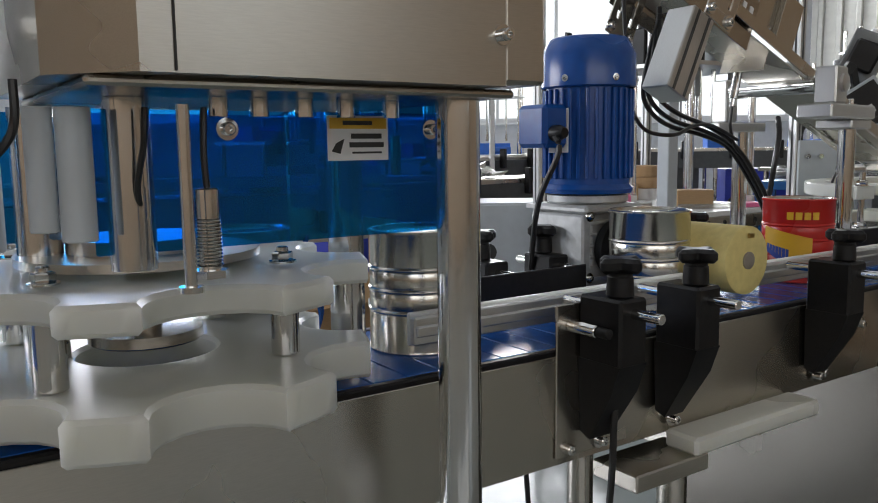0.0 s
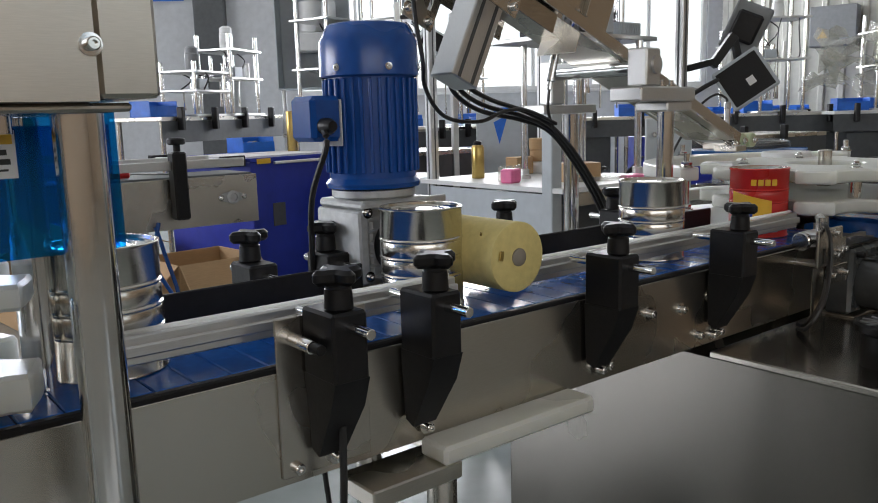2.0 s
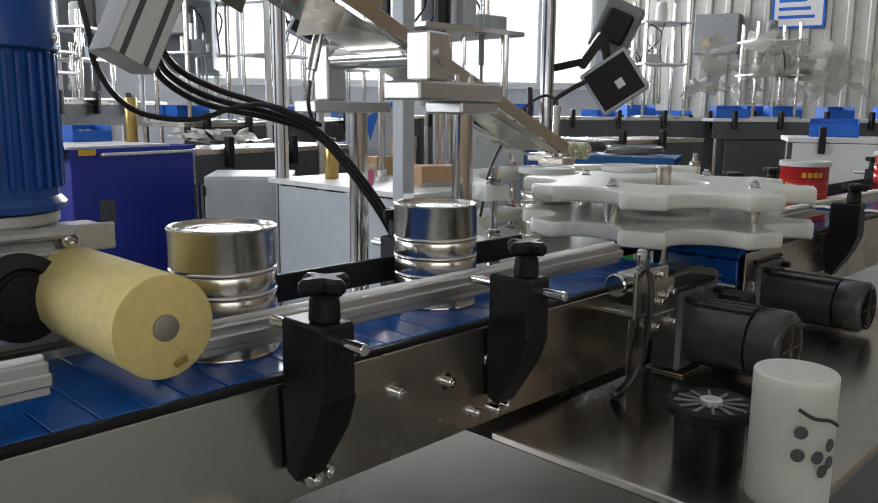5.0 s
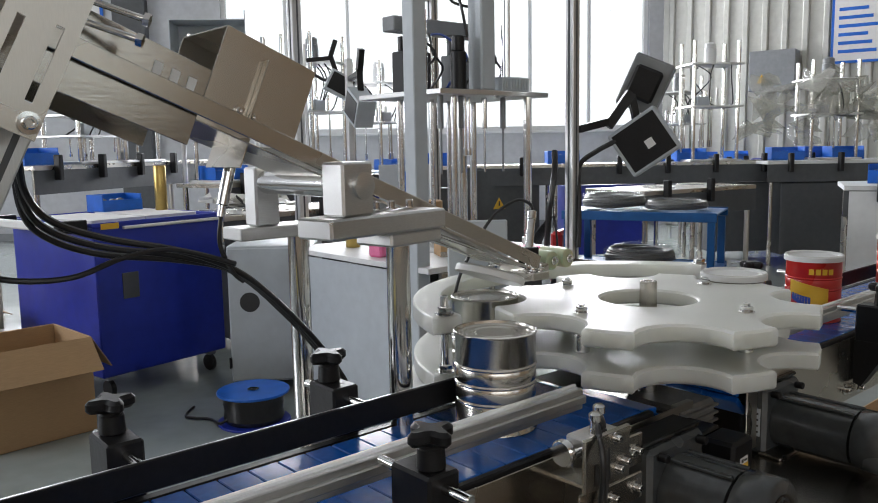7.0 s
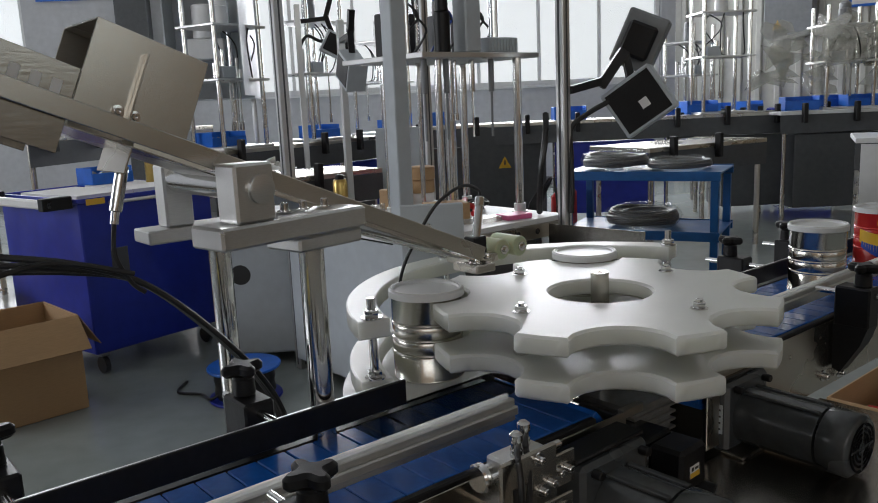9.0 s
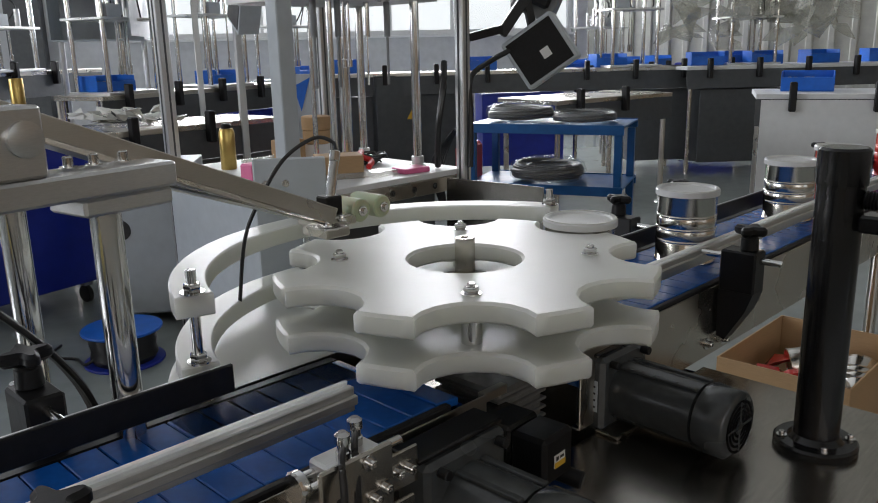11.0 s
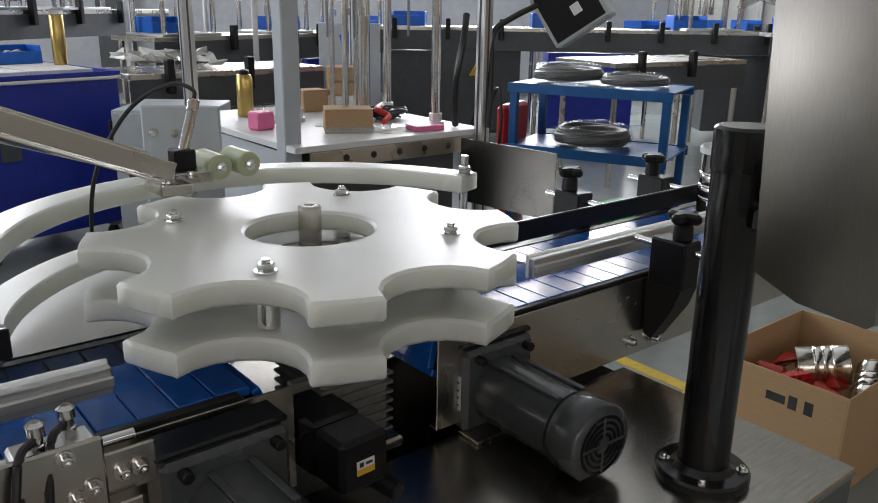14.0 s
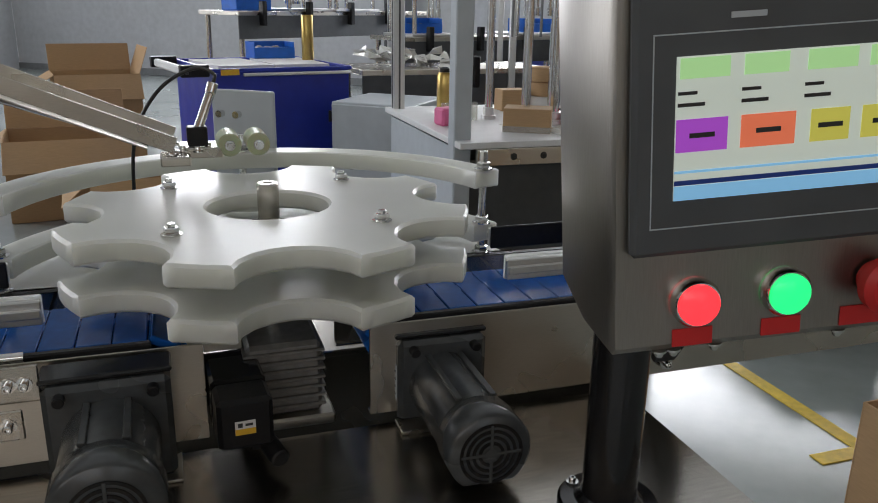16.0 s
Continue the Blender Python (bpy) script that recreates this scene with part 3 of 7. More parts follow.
for k in range(6):
    s = Shape()
    s.box(-0.0475, 0.0475, -0.0545, -0.0502, 0.785 + 0.016 * k, 0.790 + 0.016 * k, 0.001)
    part("rib", s, CAST, gear)
s = Shape()
s.box(-0.012, 0.105, -0.030, 0.030, 0.868, 0.886, 0.004)
s.box(-0.012, 0.105, -0.036, -0.0305, 0.862, 0.890, 0.002)
part("torque_arm", s, ALU, gear, "bolted aluminium arm plate")
s = Shape()
s.lathe([(0.040, 0), (0.042, 0.002), (0.042, 0.016), (0.030, 0.018), (0.026, 0.012)], 32, pose(0, -0.0555, 0.83, 90))
s.lathe([(0.022, 0), (0.022, 0.004)], 24, pose(0, -0.068, 0.83, 90))
part("output_flange", s, BLACK, gear)
for x in (-0.05, 0.05):
    for z in (0.79, 0.878):
        s = Shape()
        bolt(s, (x, -0.056, z), (0, -1, 0), 0.0045, 0.005)
        part("bolt", s, CHROME, gear)
s = Shape()
s.lathe([(0.0, 0.9085), (0.066, 0.9085), (0.068, 0.915), (0.062, 0.922), (0.062, 1.070), (0.060, 1.072)], 48, None, False)
part("motor_body", s, MOTORBLUE, gear, "finned blue motor body")
s = Shape()
s.lathe([(0.0665, 1.060), (0.0695, 1.062), (0.0695, 1.064), (0.069, 1.108), (0.0575, 1.130), (0.054, 1.132), (0.0, 1.1325)], 48, None, False)
part("fan_cover", s, MOTORBLUE, gear)
fin = Shape()
fin.box(0.0615, 0.0668, -0.0026, 0.0026, 0.930, 1.058, 0.0012)
fin_mesh = mesh_of(fin, "fin", MOTORBLUE)
for k in range(32):
    ob = new("fin", fin_mesh)
    ob.parent = gear
    ob.rotation_euler.z = 2 * math.pi * k / 32
for k in range(6):
    a = 2 * math.pi * (k + 0.3) / 6
    s = Shape()
    bolt(s, (0.0695 * math.cos(a), 0.0695 * math.sin(a), 1.072), (math.cos(a), math.sin(a), 0), 0.003, 0.002)
    part("screw", s, CHROME, gear)
s = Shape()
s.box(-0.112, -0.066, -0.030, 0.030, 0.975, 1.035, 0.006)
part("terminal_box", s, MOTORBLUE, gear)
s = Shape()
s.lathe([(0.011, 0), (0.011, 0.012), (0.007, 0.022)], 16, pose(-0.095, -0.0305, 0.995, 90))
part("cable_gland", s, BLACK, gear)
PLATE_M = Matrix.Rotation(radians(-170), 4, "Z") @ Matrix.Translation((0.0695, 0, 0))
s = Shape()
s.box(0, 0.002, -0.017, 0.017, 0.968, 1.030, 0.0005, PLATE_M)
name_plate = part("name_plate", s, PAPER, gear, "white rating plate with unreadable print")
s = Shape()
for k in range(5):
    s.box(0.002, 0.0025, -0.012, 0.010 - 0.003 * (k % 2), 0.975 + k * 0.009, 0.978 + k * 0.009, 0.0001, PLATE_M)
part("print_bars", s, INK, name_plate)
s = Shape()
s.box(-0.075, 0.075, -0.055, 0.06, 0.757, 0.774, 0.003)
s.box(-0.05, 0.05, -0.0285, 0.02, 0.66, 0.7565, 0.003)
part("mount", s, STEEL, gear)
cable = Shape()
cable.hose([(-1.150, 0.225, 0.995), (-1.160, 0.20, 0.97), (-1.165, 0.235, 0.90), (-1.15, 0.27, 0.80), (-1.14, 0.30, 0.60), (-1.10, 0.32, 0.30), (-1.0, 0.4, 0.006), (-0.6, 0.3, 0.006), (-0.75, 0.1, 0.006)], 0.0042)
solid("motor_cable", cable, RUBBER, "black rubber motor cable hanging to the floor", "cable")


# ---- cans ----
def can_profile():
    p = [(0.0, 0.0045), (0.030, 0.0045), (0.032, 0.006), (0.036, 0.006), (0.038, 0.0045), (0.046, 0.0045), (0.048, 0.006), (0.052, 0.006), (0.054, 0.004), (0.0585, 0.004), (0.0600, 0.0005),
         (0.0625, 0.0), (0.0648, 0.0012), (0.0648, 0.0034), (0.0632, 0.0046)]
    for z in (0.046, 0.070, 0.094):
        p += [(0.0632, z - 0.004), (0.0623, z - 0.0025), (0.0643, z - 0.0008), (0.0646, z), (0.0643, z + 0.0008), (0.0623, z + 0.0025), (0.0632, z + 0.004)]
    p = [(r * 0.8425, z * 0.949) for r, z in p]
    q = [(r, CAN_H - z) for r, z in p[:15]]
    return p, q[::-1]


LOW, HIGH = can_profile()


def can(label, red=False):
    c = thing("can", label, "can", group="cans on the line")
    s = Shape()
    drop = Matrix.Translation((0, 0, -CAN_H / 2))
    s.lathe(LOW[10:] + HIGH[:5], 56, drop, False)
    part("body", s, RED if red else TIN, c, "", 50)
    s = Shape()
    s.lathe(HIGH[3:], 56, drop, False)
    part("top_end", s, TIN, c, "stepped tinplate end")
    s = Shape()
    s.lathe(LOW[:12], 56, drop, False)
    part("bottom_end", s, TIN, c)
    if red:
        def patch(name, mat, a0, a1, z0, z1, slope=0.0):
            k = Shape()
            v, f, n = [], [], 14
            for i in range(n + 1):
                a = radians(a0 + (a1 - a0) * i / n)
                lift = slope * i / n
                for z in ((z0 + lift) * 0.949, (z1 + lift * 0.4) * 0.949):
                    for r in (0.0546, 0.0552):
                        v.append((r * math.cos(a), r * math.sin(a), z - CAN_H / 2))
            for i in range(n):
                b = i * 4
                f += [(b + 1, b + 5, b + 7, b + 3), (b, b + 2, b + 6, b + 4), (b + 2, b + 3, b + 7, b + 6), (b, b + 4, b + 5, b + 1)]
            k.add(v, f)
            part(name, k, mat, c)
        for turn in (0, 180):
            patch("print_shape", PRINTYEL, -205 + turn, -125 + turn, 0.062, 0.092, -0.045)
            patch("print_shape", PRINTBLU, -200 + turn, -160 + turn, 0.050, 0.064, -0.022)
            for i in range(4):
                patch("print_bar", PRINTYEL, -165 + turn + i * 13, -155 + turn + i * 13, 0.104, 0.116)
            patch("print_bar", WHITEPAINT, -150 + turn, -110 + turn, 0.012, 0.016)
    return c


def lid(kind_label="milky plastic overlid for a can"):
    c = thing("overlid", kind_label, "lid", group="caps on the cans")
    s = Shape()
    s.lathe([(0.0, 0.0), (0.0475, 0.0), (0.049, 0.003), (0.0555, 0.003), (0.0570, 0.0015), (0.0570, -0.0075), (0.0562, -0.0078), (0.0556, 0.0)], 56, None, False)
    part("cap", s, CLEARLID, c)
    s = Shape()
    s.lathe([(0.0555, 0.0032), (0.0547, 0.0046), (0.0527, 0.0046), (0.0518, 0.0032)], 56, None, False)
    part("rim", s, HDPE, c, "white stacking rim")
    return c


SILVER = "plain shiny tinplate can with three beads"
silver = {n: can(SILVER) for n in "ABD"}
reds = {n: can("red printed tin can with yellow and blue label", True) for n in "RSQ"}
caps = {n: lid() for n in "ABDR"}
for n in "SQ":
    capped = lid()
    for piece in capped.children:
        piece.parent = reds[n]
        piece.location.z = CAN_H / 2 + 0.001
    bpy.data.objects.remove(capped)

# ---- starwheel ----
STAR = (0.0, YC)
POCKET = 0.258


def star_outline(r=0.250, teeth=8, pocket=0.064, centre=POCKET, n=8):
    half = math.acos((r * r + centre * centre - pocket * pocket) / (2 * r * centre))
    pts = []
    for k in range(teeth):
        a0 = 2 * math.pi * k / teeth
        edge0, edge1 = a0 + half, a0 + 2 * math.pi / teeth - half
        cx, cy = centre * math.cos(a0), centre * math.sin(a0)
        start = math.atan2(r * math.sin(a0 - half) - cy, r * math.cos(a0 - half) - cx)
        end = math.atan2(r * math.sin(a0 + half) - cy, r * math.cos(a0 + half) - cx)
        inward = a0 + math.pi
        d0 = (start - inward + math.pi) % (2 * math.pi) - math.pi
        d1 = (end - inward + math.pi) % (2 * math.pi) - math.pi
        for i in range(n + 1):
            a = inward + d0 + (d1 - d0) * i / n
            pts.append((cx + pocket * math.cos(a), cy + pocket * math.sin(a)))
        for i in range(1, n):
            a = edge0 + (edge1 - edge0) * i / n
            pts.append((r * math.cos(a), r * math.sin(a)))
    return pts


def starwheel(z_low, z_high, label, k_=1.0, thick=(0.025, 0.025)):
    w = thing("starwheel", label, "starwheel")
    out = [(x * k_, y * k_) for x, y in star_outline()]
    n = len(out)
    first_angle = math.atan2(out[0][1], out[0][0])
    hole = [(0.075 * k_ * math.cos(first_angle + 2 * math.pi * k / n), 0.075 * k_ * math.sin(first_angle + 2 * math.pi * k / n)) for k in range(n)]
    for z0, n_ in ((z_low, "lower_plate"), (z_high, "upper_plate")):
        s = Shape()
        s.plate(out, z0, z0 + thick[z0 == z_high], hole if z0 == z_high or k_ < 1 else None, 0.0035)
        part(n_, s, HDPE, w, "thick white plastic star plate", 40)
    for k in range(4):
        a = k * math.pi / 2
        x, y = 0.165 * k_ * math.cos(a), 0.165 * k_ * math.sin(a)
        s = Shape()
        s.rod((x, y, z_low + thick[0] + 0.0005), (x, y, z_high - 0.0005), 0.012, 24, 0.001)
        part("spacer", s, CHROME, w)
        s = Shape()
        s.lathe([(0.0115, 0), (0.0115, 0.0015), (0.009, 0.0016)], 20, Matrix.Translation((x, y, z_high + 0.0252)))
        hexnut(s, x, y, z_high + 0.0268, 0.0088, 0.0075)
        s.rod((x, y, z_high + 0.034), (x, y, z_high + 0.0385), 0.005, 12, 0.001)
        part("nut", s, CHROME, w)
    s = Shape()
    s.lathe([(0.046, z_low + 0.0415), (0.048, z_low + 0.043), (0.048, z_low + 0.052), (0.020, z_low + 0.054)], 32)
    part("flange", s, DARKSTEEL, w)
    s = Shape()
    s.lathe([(0.013, z_low + 0.034), (0.0135, z_low + 0.036), (0.0135, z_high + 0.050), (0.012, z_high + 0.052), (0.006, z_high + 0.052), (0.0055, z_high + 0.046)], 24)
    part("shaft", s, STEEL_V, w)
    return w


star = starwheel(0.803, 0.861, "double white plastic eight-pocket starwheel on a steel shaft")
star_left = starwheel(0.772, 0.858, "double white plastic starwheel under the closing head", 0.78, (0.033, 0.022))

ring = thing("guide_ring", "white plastic guide ring in two layers round the starwheel", "guide ring", pose(STAR[0], STAR[1], 0))
arc = []
A0, A1 = radians(163), radians(17)
for k in range(49):
    a = A0 + (A1 - A0) * k / 48
    arc.append((0.372 * math.cos(a), 0.372 * math.sin(a)))
for k in range(49):
    a = A1 + (A0 - A1) * k / 48
    arc.append((0.328 * math.cos(a), 0.328 * math.sin(a)))
arc = arc[::-1]
for z0, n_ in ((0.866, "upper_ring"), (0.783, "lower_ring")):
    s = Shape()
    s.plate(arc, z0, z0 + 0.026, None, 0.002)
    part(n_, s, HDPE, ring)
for k, a in enumerate((161.5, 90.0, 18.5)):
    x, y = 0.350 * math.cos(radians(a)), 0.350 * math.sin(radians(a))
    s = Shape()
    s.rod((x, y, 0.70), (x, y, 0.920), 0.006, 16, 0.001)
    part("threaded_rod", s, CHROME, ring)
    for z in (0.8925, 0.8095, 0.7625):
        s = Shape()
        s.lathe([(0.014, z), (0.014, z + 0.002), (0.010, z + 0.0021)], 20, Matrix.Translation((x, y, 0)))
        hexnut(s, x, y, z + 0.0022, 0.0105, 0.009)
        part("nut", s, CHROME, ring)
s = Shape()
deck = []
for k in range(60):
    a = radians(176) + (radians(4) - radians(176)) * k / 59
    deck.append((0.385 * math.cos(a), 0.385 * math.sin(a)))
for k in range(60):
    deck.append((0.384 - 0.768 * k / 59, 0.112))
deck = deck[::-1]
s.plate(deck, 0.7555, 0.7620, None, 0.001)
part("slide_deck", s, HDPE, ring, "white slide deck behind the belt")

# ---- machine base under the starwheel ----
base = thing("machine_base", "stainless sheet machine base with folded top", "machine base")
s = Shape()
s.box(-0.600, 0.455, -0.352, -0.006, 0.614, 0.625, 0.002)
part("top", s, DARKSTEEL, base, "worn reflective stainless top")
# Side sheets coloured darker than the top to hold down reflected floor light
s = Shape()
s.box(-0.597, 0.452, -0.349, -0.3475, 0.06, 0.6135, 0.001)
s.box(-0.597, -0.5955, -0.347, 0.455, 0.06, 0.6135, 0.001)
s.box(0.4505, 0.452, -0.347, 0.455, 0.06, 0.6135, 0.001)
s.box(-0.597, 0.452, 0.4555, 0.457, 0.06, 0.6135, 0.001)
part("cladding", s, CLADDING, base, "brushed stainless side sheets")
s = Shape()
s.box(-0.60, 0.455, 0.226, 0.460, 0.614, 0.625, 0.002)
part("rear_top", s, DARKSTEEL, base)
for x in (-0.55, 0.40):
    for y in (-0.30, 0.41):
        s = Shape()
        s.lathe([(0.035, 0), (0.035, 0.014), (0.012, 0.022), (0.012, 0.0595)], 18, Matrix.Translation((x, y, 0)))
        part("foot", s, BLACK, base)

# ---- closing head at the start of the line ----
head = thing("closing_head", "stainless closing machine head on round steel columns", "machine")
s = Shape()
s.hull([(-1.795, -0.153, z) for z in (1.02, 1.55)] + [(-1.538, -0.153, z) for z in (1.02, 1.55)] + [(-1.838, -0.105, z) for z in (1.02, 1.55)] + [(-1.838, 0.13, z) for z in (1.02, 1.55)] + [(-1.538, 0.13, z) for z in (1.02, 1.55)])
part("hood", s, STEEL, head, "brushed stainless hood")
s = Shape()
s.box(-1.5365, -1.496, -0.150, 0.128, 1.022, 1.55, 0.003)
part("hood_door", s, STEEL, head)
s = Shape()
s.box(-1.776, -1.7745, -0.1545, -0.1528, 1.021, 1.55, 0.0005)
part("seam", s, INK, head)
s = Shape()
bolt(s, (-1.541, -0.153, 1.056), (0, -1, 0), 0.0045, 0.008)
part("bolt", s, CHROME, head)
s = Shape()
s.box(-1.82, -1.51, -0.13, 0.125, 1.0135, 1.0195, 0.002)
part("underplate", s, DARKSTEEL, head)
for x, y, r in ((-1.537, -0.091, 0.0178), (-1.775, -0.03, 0.016), (-1.537, 0.105, 0.0178), (-1.815, 0.115, 0.0178)):
    s = Shape()
    s.rod((x, y, 0.894 if r < 0.017 else 0.0), (x, y, 1.013), r, 32)
    part("column", s, CHROME, head, "polished round column")
for x, y, z0, r in ((-1.813, -0.05, 0.918, 0.0112), (-1.833, -0.045, 0.925, 0.009), (-1.865, 0.0, 0.91, 0.014)):
    s = Shape()
    s.rod((x, y, z0), (x, y, 1.0055), r, 28, 0.0008)
    part("sleeve", s, GREYPAINT, head, "dull grey spacer tube")
s = Shape()
s.rod((-1.757, -0.10, 0.888), (-1.757, -0.10, 1.0055), 0.0042, 20)
s.rod((-1.757, -0.10, 0.885), (-1.757, -0.10, 0.889), 0.008, 20)
part("rod", s, CHROME, head)
s = Shape()
s.rod((-1.734, -0.07, 0.893), (-1.734, -0.07, 0.951), 0.0082, 24, 0.001)
for k in range(14):
    s.lathe([(0.0082, 0), (0.0090, 0.001), (0.0082, 0.002)], 24, Matrix.Translation((-1.734, -0.07, 0.897 + k * 0.0024)), False)
s.rod((-1.734, -0.07, 0.889), (-1.734, -0.07, 0.8945), 0.013, 6)
part("threaded_sensor", s, CHROME, head, "threaded chrome sensor barrel")
s = Shape()
s.hose([(-1.734, -0.07, 0.951), (-1.735, -0.07, 0.975), (-1.733, -0.068, 1.0055)], 0.0024)
s.hose([(-1.765, -0.03, 0.92), (-1.775, -0.05, 0.95), (-1.772, -0.06, 0.98), (-1.770, -0.06, 1.0055)], 0.0022)
s.hose([(-1.885, -0.06, 0.955), (-1.865, -0.065, 0.97), (-1.850, -0.07, 0.99), (-1.848, -0.07, 1.02)], 0.0028)
part("cable", s, RUBBER, head)
s = Shape()
s.lathe([(0.10, 0.886), (0.10, 0.893), (0.06, 0.8935), (0.06, 0.905), (0.03, 0.906)], 40, Matrix.Translation((-1.738, 0.10, 0.0)))
part("clamp_disc", s, STEEL, head)
for x in (-1.72, -1.69, -1.655, -1.62, -1.58):
    s = Shape()
    s.rod((x, -0.06, 1.000), (x, -0.06, 1.013), 0.007, 16)
    part("stud", s, CHROME, head)

guard = thing("guard", "transparent blue acrylic machine guard with a warning sticker", "guard")
for n_, b in (("front_panel", (-1.800, -1.498, -0.033, -0.028, 0.905, 1.0055)), ("end_panel", (-1.497, -1.492, -0.03, 0.33, 0.905, 1.0195)), ("rear_panel", (-2.05, -1.498, 0.335, 0.340, 0.86, 1.0195))):
    s = Shape()
    s.box(*b, 0.001)
    part(n_, s, ACRYL, guard).visible_shadow = False
for x in (-1.705, -1.525):
    s = Shape()
    bolt(s, (x, -0.0335, 0.992), (0, -1, 0), 0.005, 0.006)
    part("standoff", s, CHROME, guard)
s = Shape()
s.box(-1.6235, -1.5675, -0.0342, -0.0335, 0.967, 1.003, 0.0002)
sticker = part("sticker", s, PAPER, guard, "white warning sticker with a yellow head strip")
s = Shape()
s.box(-1.6215, -1.5695, -0.0348, -0.0343, 0.9925, 1.0012, 0.0001)
part("head_strip", s, PRINTYEL, sticker)
s = Shape()
s.hull([(-1.620, -0.0347, 0.9745), (-1.6125, -0.0347, 0.9725), (-1.6085, -0.0347, 0.9845), (-1.616, -0.0347, 0.981), (-1.620, -0.0343, 0.9745), (-1.6125, -0.0343, 0.9725), (-1.6085, -0.0343, 0.9845), (-1.616, -0.0343, 0.981)])
part("pictogram", s, INK, sticker)
for k, (a, b, z, h) in enumerate(((-1.6025, -1.574, 0.9845, 0.0042), (-1.604, -1.572, 0.9775, 0.0042), (-1.6015, -1.574, 0.9725, 0.0016), (-1.610, -1.583, 0.9955, 0.0034))):
    s = Shape()
    s.box(a, b, -0.0352 if k == 3 else -0.0347, -0.0349 if k == 3 else -0.0343, z, z + h, 0.0001)
    part("print_bar", s, INK, sticker)

cover = thing("side_cover", "pale grey machine side cover with a bolt", "machine cover")
s = Shape()
s.box(-2.35, -1.846, 0.02, 0.45, 1.015, 1.55, 0.008)
part("panel", s, GREYPAINT, cover)
s = Shape()
bolt(s, (-1.862, 0.0195, 1.062), (0, -1, 0), 0.005, 0.008)
part("bolt", s, CHROME, cover)
s = Shape()
s.rod((-1.90, 0.1, 0.0), (-1.90, 0.1, 1.0148), 0.02, 24)
s.rod((-2.30, 0.3, 0.0), (-2.30, 0.3, 1.0148), 0.02, 24)
part("column", s, CHROME, cover)

# ---- lid feeder over the starwheel ----
feeder = thing("lid_feeder", "stainless lid chute on an aluminium stand above the starwheel", "lid feeder")
SLOPE = radians(22.7)


def chute(x):
    return 1.095 - (x + 0.475) * math.tan(SLOPE)


for x, y in ((-0.425, 0.210), (-0.445, 0.425)):
    s = Shape()
    s.rod((x, y, 0.66), (x, y, 1.0015), 0.0155, 28)
    part("post", s, CHROME, feeder, "polished round post")
    s = Shape()
    s.box(x - 0.03, x + 0.03, y - 0.026, y + 0.026, 0.626, 0.6598, 0.004)
    part("post_clamp", s, ALU, feeder)
    s = Shape()
    bolt(s, (x + 0.012, y - 0.0265, 0.64), (0, -1, 0), 0.005, 0.007)
    part("bolt", s, CHROME, feeder)
FS = pose(-0.556, 0.166, 0, 0, 0, 9)
s = Shape()
s.box(0.105, 0.205, 0.004, 0.070, 1.002, 1.020, 0.003, FS)
part("stand_plate", s, ALU, feeder, "pale machined stand plate")
s = Shape()
s.box(0.0, 0.210, 0.0, 0.062, 1.0205, 1.046, 0.003, FS)
part("step_plate", s, ALU, feeder)
s = Shape()
s.box(0.024, 0.076, 0.004, 0.042, 1.0465, 1.112, 0.003, FS)
part("pivot_block", s, ALU, feeder)
s = Shape()
s.lathe([(0.0165, 0), (0.0165, 0.005), (0.013, 0.006)], 28, FS @ pose(0.056, 0.004, 1.083, 90))
part("shaft_end", s, ALU, feeder)
s = Shape()
s.rod((-0.503, 0.2245, 1.083), (-0.503, 0.405, 1.083), 0.0165, 28)
part("cross_shaft", s, CHROME, feeder)
s = Shape()
s.box(-0.550, -0.395, 0.400, 0.456, 1.002, 1.020, 0.002)
part("rear_plate", s, ALU, feeder)
s = Shape()
s.box(-0.522, -0.484, 0.4055, 0.440, 1.0205, 1.104, 0.003)
part("rear_block", s, ALU, feeder)
for x in (-0.45, -0.425, -0.395):
    s = Shape()
    bolt(s, (x, 0.222, 1.0482), (0, 0, 1), 0.005, 0.010)
    part("bolt", s, CHROME, feeder)
for y in (0.238, 0.376):
    s = Shape()
    s.bar((-0.86, y, chute(-0.86)), (-0.105, y + (0.012 if y < 0.25 else -0.028), chute(-0.105)), 0.003, 0.022)
    part("chute_side", s, STEEL, feeder, "folded stainless chute side")
s = Shape()
s.bar((-0.86, 0.307, chute(-0.86) - 0.017), (-0.14, 0.302, chute(-0.14) - 0.017), 0.118, 0.002)
part("chute_floor", s, STEEL, feeder)
for k, y in enumerate((0.262, 0.335)):
    s = Shape()
    s.rod((-0.34, y, chute(-0.34) - 0.026), (-0.10, y + 0.01, chute(-0.10) - 0.012), 0.0028, 10)
    part("guide_wire", s, CHROME, feeder)
# U-shaped cover over the chute
CM = Matrix.Translation((-0.585, 0.312, chute(-0.585) + 0.015)) @ Matrix.Rotation(SLOPE, 4, "Y")
for n_, b in (("cover_side", (-0.085, 0.040, -0.0605, -0.0585, -0.006, 0.088)), ("cover_side", (-0.085, 0.040, 0.0585, 0.0605, -0.006, 0.088)), ("cover_top", (-0.085, 0.040, -0.0583, 0.0583, 0.086, 0.088)), ("cover_lip", (-0.030, -0.028, -0.0720, -0.0608, -0.006, 0.070))):
    s = Shape()
    s.box(*b, 0.0008, CM)
    part(n_, s, STEEL, feeder, "folded stainless cover sheet")
s = Shape()
s.box(-0.013, -0.011, -0.052, 0.040, -0.058, -0.020, 0.0006, CM)
part("cover_flap", s, STEEL, feeder)
